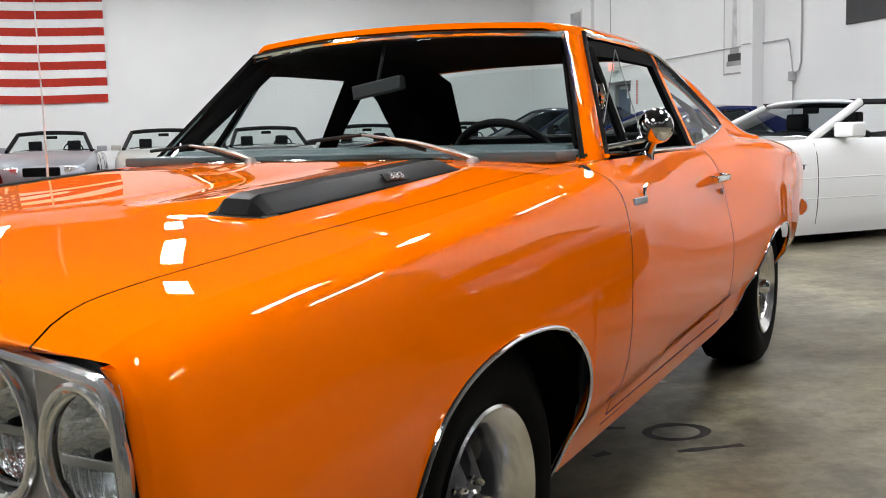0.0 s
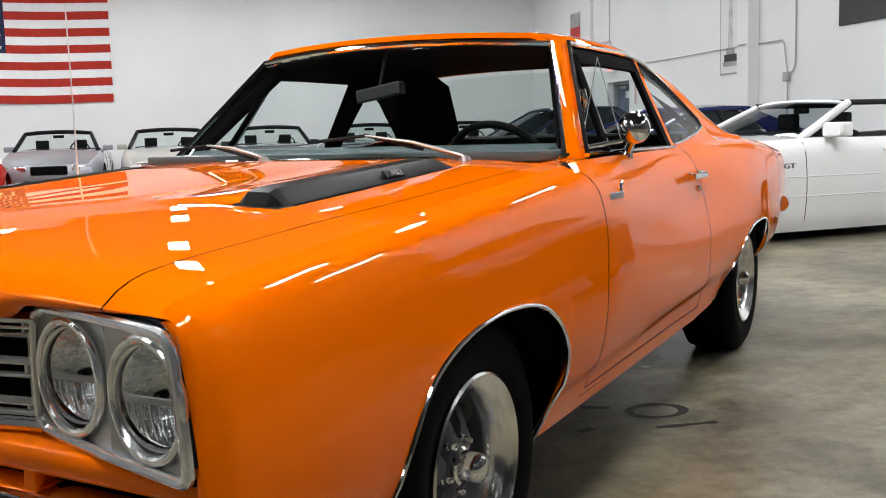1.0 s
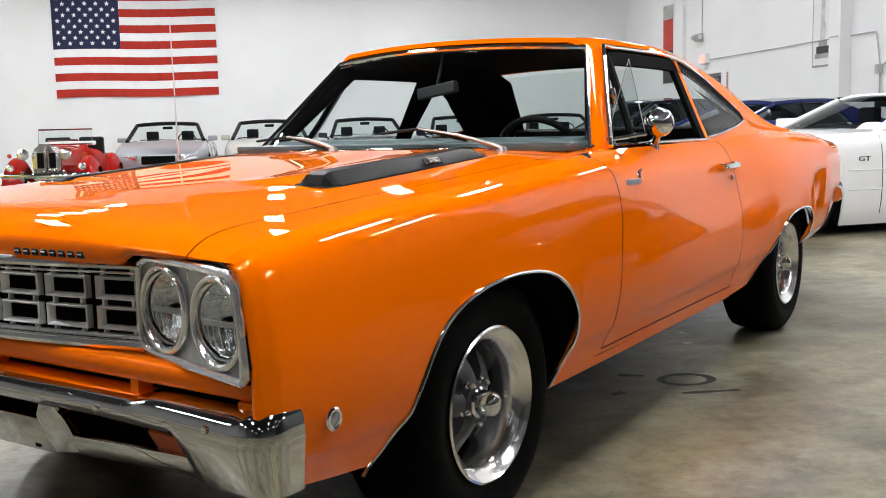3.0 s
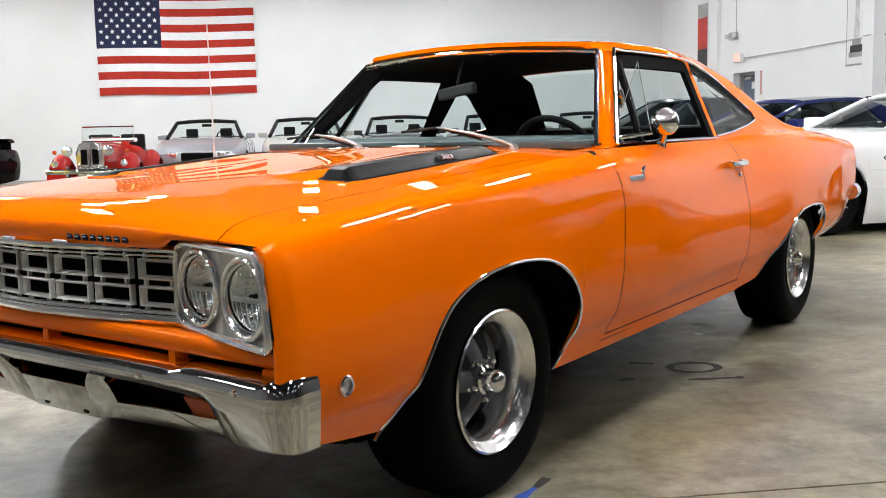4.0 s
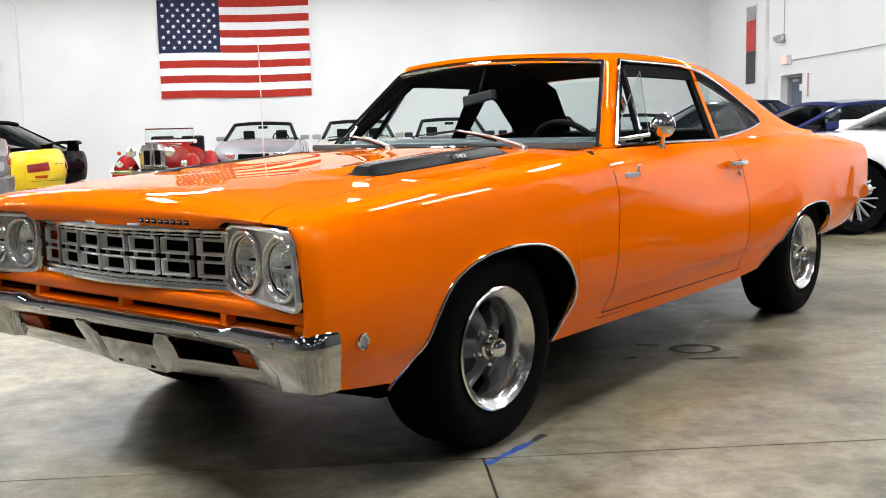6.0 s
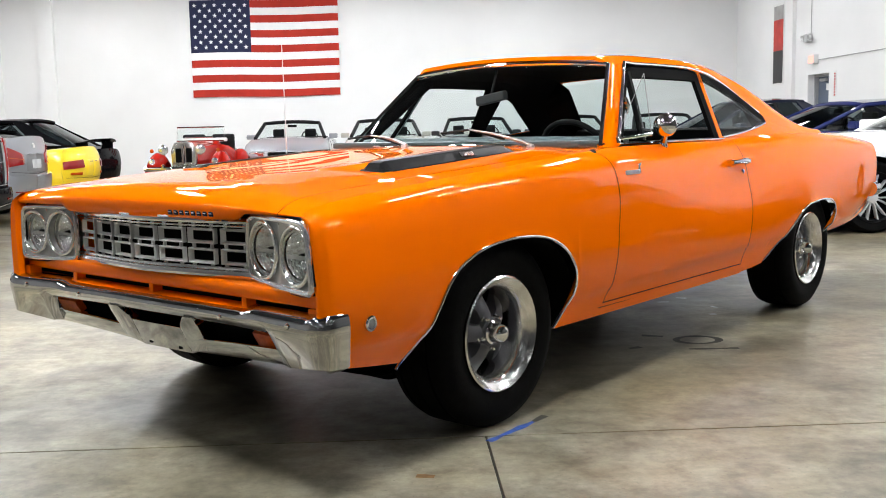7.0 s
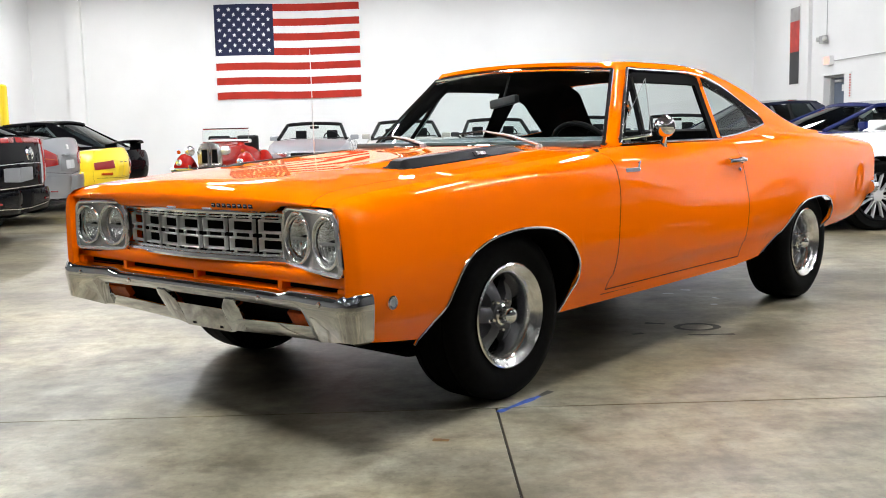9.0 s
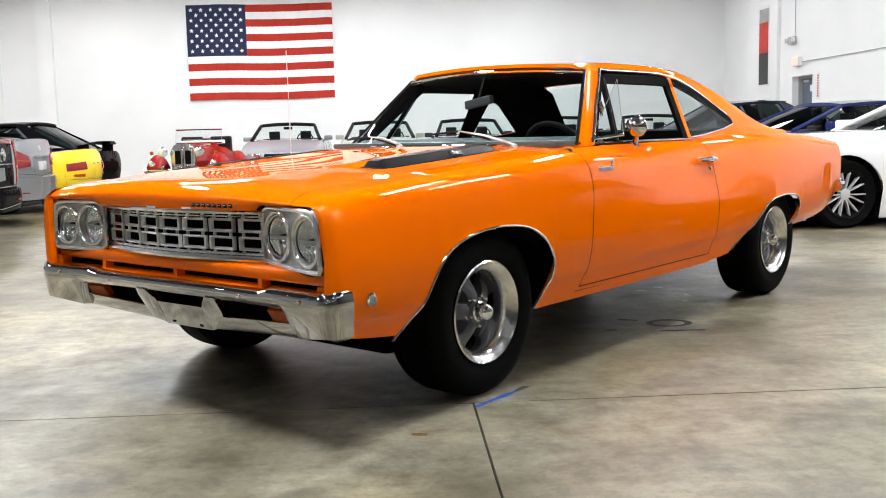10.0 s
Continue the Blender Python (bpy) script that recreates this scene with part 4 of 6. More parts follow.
FRAME_GREY = mat("brushed_frame_metal", (0.78, 0.78, 0.77), 0.28, 0.40, vary=0.06, scale=25)
for k in range(7):
    cx = (k - 3) * 0.1490
    hw = 0.0625 if abs(k - 3) < 3 else 0.0580
    for cz in (0.7455, 0.679):
        bm = bmesh.new()
        loops = []
        for (hx, hz, dy) in ((hw, 0.0255, 0.012), (hw, 0.0255, -0.003), (hw - 0.0025, 0.0230, -0.005), (hw - 0.005, 0.0208, -0.002), (hw - 0.0080, 0.0182, 0.010), (hw - 0.0098, 0.0166, 0.008), (hw - 0.0108, 0.0156, 0.012)):
            loops.append([bm.verts.new((cx + ix * hx, grille_y(cx + ix * hx) + dy, cz + iz * hz + LEAN * cx)) for ix, iz in ((-1, -1), (1, -1), (1, 1), (-1, 1))])
        for a, b in zip(loops, loops[1:]):
            for j in range(4):
                bm.faces.new((a[j], a[(j + 1) % 4], b[(j + 1) % 4], b[j]))
        part("grille_frame", bm, FRAME_GREY, grille, sharp=40)
    for dx in (-0.042, 0.042):
        for cz, h in ((0.712, 0.018), (0.779, 0.020), (0.648, 0.016)):
            part("grille_pin", block((0.007, 0.012, h), (cx + dx, grille_y(cx + dx) + 0.006, cz + LEAN * cx), 0.0015, 1), FRAME_GREY, grille)
part("shadow_gap", sweep([(x, grille_y(x) + 0.022, 0.810 + LEAN * x) for x in np.linspace(-0.53, 0.53, 17)], 0.010, 6), VOID, grille)
for x in (-0.46, -0.28, -0.12, 0.12, 0.28, 0.46):
    part("lip_clip", block((0.05, 0.012, 0.005), (x, grille_y(x) - 0.006, 0.8085 + LEAN * x), 0.001, 1), FRAME_GREY, grille)


# orange valance below the lamps, with four slots
def plan(x, dy):
    return -0.864 - 0.014 * (x / 0.87 if x > 0 else 0.0) ** 2 + 0.012 * (-x / 0.87 if x < 0 else 0.0) ** 2 + dy


xs = np.linspace(-0.900, 0.900, 61)
upper = [(0.060, 0.612), (0.008, 0.610), (0.002, 0.603), (0.0, 0.590), (0.002, 0.572), (0.008, 0.563), (0.022, 0.559), (0.05, 0.559)]
lower = [(0.050, 0.538), (0.020, 0.537), (0.006, 0.532), (0.002, 0.522), (0.010, 0.500), (0.030, 0.480)]
for prof in (upper, lower):
    sheet("valance", [[(x, plan(x, d), z + LEAN * x * 0.6) for x in xs] for d, z in prof], ORANGE, coupe, sharp=50)
sheet("slot_backing", [[(x, plan(x, 0.052), z) for x in xs] for z in (0.60, 0.50)], VOID, coupe)
for x in (-0.53, 0.0, 0.53):
    part("slot_bar", block((0.026, 0.04, 0.034), (x, plan(x, 0.026), 0.548 + LEAN * x * 0.6), 0.006, 2), ORANGE, coupe)
for sx in (1, -1):
    part("slot_end", block((0.045, 0.05, 0.036), (sx * 0.868, plan(0.868, 0.028), 0.548), 0.008, 2), ORANGE, coupe)
    rows = []
    q = SKIN.profile(-0.9019, 60)
    for z in np.linspace(0.47, 0.835, 24):
        xo = float(np.interp(z, q[:, 1], q[:, 0])) + (0.008 * max(0.0, min(1.0, (0.85 - z) / 0.2)) if sx > 0 else 0.0)
        inner = 0.877 if sx < 0 else 0.924 + (z - 0.62) / 0.2 * -0.018
        rows.append([(sx * (xo + 0.0005), -0.9015, z), (sx * (xo - 0.004), -0.9060, z), (sx * (xo - 0.010), -0.9080, z), (sx * (xo - 0.018), -0.9075, z), (sx * min(xo - 0.02, inner + 0.003), -0.906, z), (sx * min(xo - 0.021, inner), -0.880, z)])
    sheet("wing_edge", rows, ORANGE, coupe, flip=sx > 0, sharp=60)


# front bumper: an upper bar with solid ends, a lower bar, two dividers and a plate bracket
def lower_y(z):
    """The lower half of the bumper slopes back towards the ground."""
    return float(np.interp(z, [0.32, 0.40, 0.47, 0.52], [-0.800, -0.834, -0.874, -0.890]))


def bump_path(n_face=40, n_arc=12, n_side=6):
    """Half of the bumper's outer line from the middle round the corner: place and outward direction."""
    out = []
    for x in np.linspace(0, 0.910, n_face):
        out.append((x, -0.892 - 0.034 * max(0.0, (x - 0.35) / 0.535) ** 1.5, 0.0, -1.0))
    cx, cy, r = 0.910, -0.866, 0.060
    for a in np.linspace(-84, 0, n_arc):
        out.append((cx + r * math.cos(radians(a)), cy + r * math.sin(radians(a)), math.cos(radians(a)), math.sin(radians(a))))
    for y in np.linspace(-0.858, -0.822, n_side):
        out.append((0.970, y, 1.0, 0.0))
    return out


bumper = part("front_bumper", block((1.50, 0.02, 0.12), (0, -0.765, 0.42)), VOID, coupe, "chrome front bumper with wide openings and amber lamps", smooth=False)
top_prof = [(0.110, 0.526), (0.075, 0.532), (0.045, 0.531), (0.024, 0.525), (0.009, 0.515), (0.001, 0.503), (0.0, 0.497)]
bar_prof = top_prof + [(0.004, 0.489), (0.012, 0.480), (0.020, 0.472), (0.024, 0.467), (0.034, 0.463), (0.060, 0.463)]
end_prof = top_prof + [(0.001, 0.487), (0.005, 0.470), (0.008, 0.450), (0.011, 0.425), (0.018, 0.388), (0.080, 0.374)]
half = bump_path()
rows = []
for i, (x, y, nx, ny) in enumerate(half):
    k = max(0.0, min(1.0, (x - 0.670) / 0.035))
    k = k * k * (3 - 2 * k)
    bulge = 0.012 * max(0.0, min(1.0, (x - 0.54) / 0.06)) + 0.010 * max(0.0, min(1.0, (x - 0.885) / 0.03))
    deep = 1.0 if nx < 0.5 else 1.0 - 0.55 * (nx - 0.5) / 0.5
    row = []
    for j, ((o0, z0), (o1, z1)) in enumerate(zip(bar_prof, end_prof)):
        o, z = o0 + (o1 - o0) * k, z0 + (z1 - z0) * k
        slope = (1 - max(0.0, min(1.0, (x - 0.72) / 0.2))) * 0.55 * max(0.0, 0.47 - z) * k
        z -= k * 0.030 * (1 - max(0.0, min(1.0, (x - 0.72) / 0.19))) * max(0.0, min(1.0, (0.45 - z) / 0.06))
        z += bulge * (1.0 if j < 5 else 0.5 if j < 7 else 0.0)
        o += slope
        row.append((x - nx * o * deep, y - ny * o * deep, z))
    rows.append(row)
full = [[(-p[0], p[1], p[2]) for p in row] for row in rows[:0:-1]] + rows
full = [[(x, y, z + LEAN * x) for x, y, z in row] for row in full]
sheet("upper_bar", full, STAINED, bumper, "polished upper bumper bar with solid ends", sharp=42)
for sx in (1, -1):
    prof = [(0.060, 0.402), (0.010, 0.403), (0.001, 0.399), (0.0, 0.392), (0.002, 0.372), (0.004, 0.352), (0.010, 0.343), (0.030, 0.338), (0.06, 0.338)]
    rows = []
    for x in np.linspace(0.150, 0.735, 26):
        f = (x - 0.15) / 0.585
        lift = 0.010 * f**2 - 0.014 * (1 - f) ** 2
        rows.append([(sx * x, lower_y(z) + o - 0.014 * f**2, z + lift + LEAN * sx * x) for o, z in prof])
    sheet("lower_bar", rows, STAINED, bumper, "chrome lower bumper bar", flip=sx < 0, sharp=50)
    part("park_lamp", block((0.135, 0.03, 0.056), (0, 0, 0), 0.008, 2, Matrix.Translation((sx * 0.615, -0.826, 0.432 + LEAN * sx * 0.6)) @ Matrix.Rotation(radians(30), 4, "X")), AMBER, bumper, "amber parking lamp")
    for xb, zb in ((0.80, 0.506), (0.44, 0.494)):
        part("bolt", lathe([(-0.006, 0.0), (-0.004, 0.008), (0.004, 0.010)], 12, "y"), CHROME, bumper).matrix_basis = pose(sx * xb, -0.892 - 0.034 * max(0.0, (xb - 0.35) / 0.535) ** 1.5, zb + LEAN * sx * xb)


def bumper_slab(name, outline, depth, label=""):
    """A plate laid on the bumper's sloping lower face."""
    bm = bmesh.new()
    v0 = [bm.verts.new((x, lower_y(z) - 0.003, z + LEAN * x)) for x, z in outline]
    v1 = [bm.verts.new((x, lower_y(z) + depth, z + LEAN * x)) for x, z in outline]
    n = len(outline)
    bm.faces.new(v0)
    bm.faces.new(v1[::-1])
    for k in range(n):
        bm.faces.new((v0[k], v1[k], v1[(k + 1) % n], v0[(k + 1) % n]))
    bmesh.ops.bevel(bm, geom=bm.edges[:], offset=0.004, segments=2, affect="EDGES", profile=0.7)
    return part(name, bm, STAINED, bumper, label)


bumper_slab("plate_bracket", [(-0.150, 0.421), (0.150, 0.421), (0.152, 0.322), (-0.152, 0.322)], 0.02, "bare chrome centre piece for a plate")
for sx in (1, -1):
    out = [(0.205, 0.470), (0.262, 0.470), (0.270, 0.440), (0.262, 0.402), (0.255, 0.345), (0.153, 0.325), (0.151, 0.421), (0.166, 0.438)]
    bumper_slab("divider", [(sx * x, z) for x, z in (out if sx > 0 else out[::-1])], 0.035)
for x in (-0.092, 0.092):
    part("bracket_hole", block((0.018, 0.006, 0.013), (x, lower_y(0.340) - 0.002, 0.340), 0.001, 1), VOID, bumper)
# added near-black pan and under-parts, set low to deepen the shade below
sheet("shade_tray", [[(x, -0.76, 0.42), (x, -0.70, 0.33), (x, -0.45, 0.25), (x, 0.2, 0.225), (x, 0.6, 0.315), (x, 3.2, 0.335), (x, 4.1, 0.52)] for x in (-0.70, 0.70)], VOID, coupe)
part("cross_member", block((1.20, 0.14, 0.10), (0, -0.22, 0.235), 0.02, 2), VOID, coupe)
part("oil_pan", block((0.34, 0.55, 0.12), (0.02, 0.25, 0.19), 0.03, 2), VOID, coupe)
for sx in (1, -1):
    part("exhaust_pipe", sweep([(sx * 0.28, 0.5, 0.22), (sx * 0.34, 1.2, 0.19), (sx * 0.36, 2.6, 0.19)], 0.03, 10), DULL, coupe)
    part("lower_arm", sweep([(sx * 0.30, -0.03, 0.24), (sx * 0.66, 0.0, 0.21)], [0.035, 0.025], 8), VOID, coupe)
# Plain near-black block in place of the unlit engine bay.
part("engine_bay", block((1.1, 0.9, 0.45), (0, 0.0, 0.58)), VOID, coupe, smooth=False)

# name bars on the hood lip (eight dark letters as plain bars)
for k in range(8):
    x = 0.165 + 0.0330 * k
    bar = part("name_bar", block((0.025, 0.008, 0.017), (x, NOSE_Y(x) - 0.001, 0.822 + LEAN * x), 0.003, 1), BLACK, coupe)
    part("bar_face", block((0.014, 0.003, 0.003), (x, NOSE_Y(x) - 0.0058, 0.823 + LEAN * x), 0.001, 1), CASTGREY, bar)

# hood scoops
for sx in (1, -1):
    rows = []
    for k, h in ((0.0, 0.003), (0.028, 0.030), (0.06, 0.036), (0.062, 0.036), (0.90, 0.030), (0.95, 0.026), (1.0, 0.004)):
        y = -0.285 + 0.78 * k
        h *= 1.0 if sx > 0 else 0.4
        inner, outer, lip_in, lip_out = 0.488, 0.598 - 0.006 * k, 0.500, 0.562 - 0.006 * k
        base = deck(0.55, y)
        pts = [(inner, 0.002), (lip_in, h * 0.95), (lip_in + 0.005, h), (lip_out - 0.005, h), (lip_out, h * 0.93), (outer - 0.003, h * 0.10), (outer, -0.006)]
        rows.append([(sx * x, y, deck(x, y) + z) for x, z in pts])
    sc = sheet("hood_scoop", rows, SATIN, coupe, "satin black hood scoop insert", flip=sx < 0, sharp=18)
    part("scoop_moulding", sweep([(sx * x, y, deck(x, y) + 0.003) for x, y in ((0.484, -0.25), (0.486, -0.287), (0.54, -0.293), (0.598, -0.288), (0.604, -0.25))], 0.0045, 8), CHROME, sc)

num = bpy.data.curves.new("engine_badge", "FONT")
num.body, num.size, num.extrude, num.align_x, num.align_y = "383", 0.028, 0.002, "CENTER", "CENTER"
badge = new("engine_badge", num)
badge.data.materials.append(CASTGREY)
badge.parent = coupe
badge.matrix_basis = Matrix.Translation((0.5835, 0.20, deck(0.58, 0.20) + 0.020)) @ Matrix.Rotation(radians(90), 4, "Z") @ Matrix.Rotation(radians(48), 4, "X") @ Matrix.Diagonal((1.5, 0.8, 1, 1))
part("badge_plate", block((0.004, 0.095, 0.022), (0, 0, 0), 0.001, 1), BLACK, coupe).matrix_basis = Matrix.Translation((0.5795, 0.20, deck(0.58, 0.20) + 0.018)) @ Matrix.Rotation(radians(-42), 4, "Y")

# wipers
for (px, py, pz), (tx, ty, tz) in (((0.53, 0.685, 1.005), (0.19, 0.70, 1.075)), ((-0.17, 0.645, 1.012), (-0.47, 0.735, 1.055))):
    w = part("wiper_arm", sweep([(px, py, pz), (px - 0.03, py - 0.006, pz + 0.012), ((px + tx) / 2 - 0.0, (py + ty) / 2 - 0.02, (pz + tz) / 2 + 0.012), (tx, ty - 0.012, tz)], [0.012, 0.013, 0.009, 0.005], 8, flat=0.6), DULL, coupe, "brushed metal wiper arm")
    part("wiper_blade", sweep([(tx + 0.20, ty - 0.015, tz - 0.045), (tx, ty - 0.004, tz), (tx - 0.20, ty + 0.025, tz - 0.015)], 0.006, 6), BLACK, w)
    part("wiper_pivot", lathe([(0.0, 0.020), (0.012, 0.018), (0.022, 0.012), (0.024, 0.0)], 16, "z"), DULL, w).matrix_basis = pose(px, py, pz - 0.018)

# aerial
part("aerial", sweep([(-0.80, 0.455, 0.955), (-0.80, 0.455, 1.2), (-0.80, 0.45, 1.525)], [0.004, 0.0026, 0.0022], 6), BRIGHTTRIM, coupe, "thin telescopic aerial")
part("aerial_base", lathe([(0, 0.018), (0.012, 0.014), (0.02, 0.006), (0.02, 0)], 16, "z"), CHROME, coupe).matrix_basis = pose(-0.80, 0.455, 0.952)

# door furniture, badges, markers, mirror
for sx in (1, -1):
    def skin_x(y, z):
        q = SKIN.profile(y, 60)
        return float(np.interp(z, q[:, 1], q[:, 0]))

    hx = skin_x(1.98, 0.885)
    h = part("door_handle", block((0.022, 0.20, 0.022), (sx * (hx + 0.030), 1.985, 0.886), 0.007, 3), CHROME, coupe, "chrome door handle")
    part("handle_foot", block((0.03, 0.03, 0.026), (sx * (hx + 0.012), 1.905, 0.886), 0.006, 2), CHROME, h)
    part("handle_foot", block((0.035, 0.05, 0.034), (sx * (hx + 0.012), 2.055, 0.886), 0.008, 2), CHROME, h)
    part("lock", lathe([(0, 0.012), (0.006, 0.011), (0.008, 0)], 14), CHROME, coupe).matrix_basis = pose(sx * (skin_x(2.035, 0.835) + 0.002), 2.035, 0.835, 0, 0, 0 if sx > 0 else 180)
    part("wing_badge", block((0.006, 0.115, 0.018), (sx * (skin_x(0.85, 0.886) + 0.003), 0.855, 0.886), 0.002, 1), CASTGREY, coupe, "small bright script badge")
    part("bird_badge", prism([(0.905, 0.885), (0.935, 0.880), (0.925, 0.905), (0.938, 0.925), (0.915, 0.918)], sx * 0.005, "x", sx * (skin_x(0.92, 0.9) + 0.001)), CHROME, coupe)
    m_ = part("side_marker", lathe([(0.0, 0.025), (0.008, 0.024), (0.011, 0.020), (0.010, 0.015), (0.004, 0.014)], 28), CHROME, coupe, "round chrome side marker")
    m_.matrix_basis = pose(sx * (skin_x(-0.735, 0.513) + (0.005 if sx > 0 else -0.002)), -0.735, 0.513, 0, 0, 0 if sx > 0 else 180)
    part("marker_lens", lathe([(0.003, 0.015), (0.006, 0.010), (0.007, 0)], 20), CASTGREY, m_)
foot = part("mirror_stem", sweep([(0.805, 1.335, 0.985), (0.815, 1.33, 1.005), (0.835, 1.305, 1.03), (0.845, 1.28, 1.055)], [0.026, 0.016, 0.013, 0.018], 12), CHROME, coupe, "chrome mirror stem")
head = part("mirror_head", lathe([(0.04, 0.0), (0.04, 0.049), (0.03, 0.054), (0.01, 0.052), (-0.018, 0.042), (-0.038, 0.024), (-0.044, 0.0)], 32, "y"), CHROME, foot, "round chrome mirror shell")
head.matrix_basis = pose(0.845, 1.265, 1.075, 8, 0, -12)

# ---- cabin ----
part("dashboard", merge(block((1.46, 0.30, 0.16), (0, 1.04, 0.955), 0.05, 3), block((1.50, 0.40, 0.03), (0, 0.92, 1.005), 0.012, 2)), DASH, coupe, "dark padded dashboard, toned teal for the reflection in the glass")
wheel_m = Matrix.Translation((0.345, 1.33, 0.94)) @ Matrix.Rotation(radians(-60), 4, "X")
st = part("steering_wheel", sweep([(0.188 * math.cos(a), 0.188 * math.sin(a), 0) for a in np.linspace(0, 2 * math.pi, 40, endpoint=False)], 0.014, 10, closed=True), BLACK, coupe, "thin-rimmed black steering wheel")
st.matrix_basis = wheel_m
part("wheel_spoke", block((0.36, 0.03, 0.012), (0, 0, -0.012), 0.004, 1), ALU, st)
part("wheel_hub", lathe([(-0.06, 0.03), (0.0, 0.045), (0.012, 0.03), (0.014, 0)], 20, "z"), BLACK, st)
part("steering_column", sweep([(0.345, 1.30, 0.925), (0.345, 0.98, 0.82)], 0.03, 10), BLACK, coupe)
for cx in (0.38, -0.38):
    part("front_seat", merge(block((0.64, 0.16, 0.56), (0, 0, 0), 0.07, 4, Matrix.Translation((cx, 1.92, 0.68)) @ Matrix.Rotation(radians(-14), 4, "X")), block((0.64, 0.50, 0.16), (cx, 1.66, 0.46), 0.06, 3)), VINYL, coupe, "black vinyl seat")
part("rear_seat", merge(block((1.26, 0.18, 0.50), (0, 0, 0), 0.07, 3, Matrix.Translation((0, 2.72, 0.70)) @ Matrix.Rotation(radians(-18), 4, "X")), block((1.26, 0.5, 0.16), (0, 2.48, 0.46), 0.05, 3)), VINYL, coupe, "black vinyl rear bench")
part("parcel_shelf", block((1.30, 0.50, 0.03), (0, 3.05, 0.955), 0.008, 1), VINYL, coupe)
part("seat_back_top", block((1.24, 0.10, 0.14), (0, 2.84, 0.985), 0.03, 3), VINYL, coupe)
part("cabin_floor", block((1.56, 2.4, 0.03), (0, 1.95, 0.33)), VINYL, coupe, smooth=False)
part("firewall", block((1.56, 0.03, 0.62), (0, 0.80, 0.64)), VINYL, coupe, smooth=False)
part("rear_bulkhead", block((1.50, 0.03, 0.6), (0, 2.98, 0.62)), VINYL, coupe, smooth=False)
rows = []
for y in np.linspace(1.235, 2.43, 24):
    gx = float(GUT_X(y)[0, 0]) - 0.012
    rows.append([(f * gx, y, min(roof_z(f * gx * 0.999, y) - 0.030, roof_z(0, y) - 0.035 - 0.03 * f**6)) for f in np.linspace(-1, 1, 21)])
sheet("headliner", rows, VOID, coupe, "black headlining")
for sx in (1, -1):
    part("inner_pillar", sweep([(sx * 0.752, 0.93, 1.0), (sx * 0.578, 1.29, 1.335)], 0.030, 8), VOID, coupe)
    rows = []
    for y in np.linspace(1.93 if sx < 0 else 2.53, 2.98, 28):
        g_x, g_z = float(GUT_X(y)[0, 0]), float(GUT_Z(y)[0, 0])
        k = (y - 2.40) / 0.55
        if k > 0:
            e_x, e_z = (0.47 if sx > 0 else 0.405) + 0.20 * min(k, 1), 1.325 - 0.345 * min(k, 1)
        else:
            e_x, e_z = float(ROOF_X(y)[0, 0]) - 0.045, float(ROOF_Z(y)[0, 0]) - 0.034
        low = float(QEDGE(y)[0, 0]) - (0.04 if sx < 0 else -0.085) if y < 2.47 else 0.94
        rows.append([(sx * (0.785 - (low - 1.0) * 0.52 - 0.03), y, low), (sx * (g_x - 0.028), y, max(g_z - 0.015, low + 0.005)), (sx * (e_x + 0.012), y, e_z)])
    sheet("inner_sail_trim", rows, VOID, coupe)
    rows = [[(sx * 0.765, y, 0.36), (sx * 0.765, y, 0.995), (sx * 0.772, y, 1.008), (sx * 0.798, y, 1.006)] for y in (0.98, 1.98)] + [[(sx * 0.765, y, 0.36), (sx * 0.765, y, 0.995), (sx * 0.772, y, 1.004), (sx * 0.785, y, 1.002)] for y in (2.2, 3.0)]
    sheet("door_trim", rows, VINYL, coupe)
    for k in range(4):
        part("trim_strip", sweep([(sx * 0.760, 1.15, 0.992 - 0.017 * k), (sx * 0.760, 2.0, 0.992 - 0.017 * k)], 0.0045, 6), BRIGHTTRIM, coupe)
mir = part("inside_mirror", block((0.215, 0.03, 0.046), (0, 0, 0), 0.012, 3), HOUSING, coupe, "grey inside mirror")
mir.matrix_basis = pose(-0.02, 1.12, 1.225, 0, -7, -12)
part("mirror_glass", block((0.215, 0.004, 0.038), (0, 0.016, 0), 0.001, 1), CHROME, mir)
part("mirror_stalk", sweep([(-0.02, 1.12, 1.24), (-0.02, 1.17, 1.365)], 0.006, 8), BLACK, coupe)
foot_front, foot_rear, peak = Vector((0.785, 0.955, 1.020)), Vector((0.846, 1.160, 1.038)), Vector((0.707, 1.337, 1.316))
vent = part("open_vent_window", sweep([foot_front, foot_front.lerp(foot_rear, 0.5), foot_rear], 0.0075, 8), CHROME, coupe, "swung-out vent window with a chrome lower rail")
vp = sheet("vent_pane", [[foot_front.lerp(peak, k), foot_rear.lerp(peak, k)] for k in np.linspace(0, 0.985, 7)], GLASS, vent)
vp.visible_shadow = False
for foot in (foot_front, foot_rear):
    part("pane_edge", sweep([foot, foot.lerp(peak, 0.5), peak], 0.0016, 6), DULL, vent)
latch = Vector((0.712, 1.149, 1.169))
part("vent_latch", sweep([latch + Vector((0.01, 0, 0.035)), latch + Vector((0.016, 0.004, 0.0)), latch + Vector((0.008, 0.012, -0.035))], [0.009, 0.012, 0.007], 10), CHROME, vent)


# ---- other parked cars: nose to -y, driver's side to +x, front axle at y = 0 ----
TAIL_RED = mat("red_tail_lens", (0.24, 0.006, 0.006), 0.12, coat=0.8)
MIDGLASS = thin_glass("grey_car_glass", (0.45, 0.50, 0.52))
DARKGLASS = thin_glass("dark_car_glass", (0.16, 0.19, 0.20))
PLATE = mat("plate_grey", (0.45, 0.46, 0.48), 0.5)


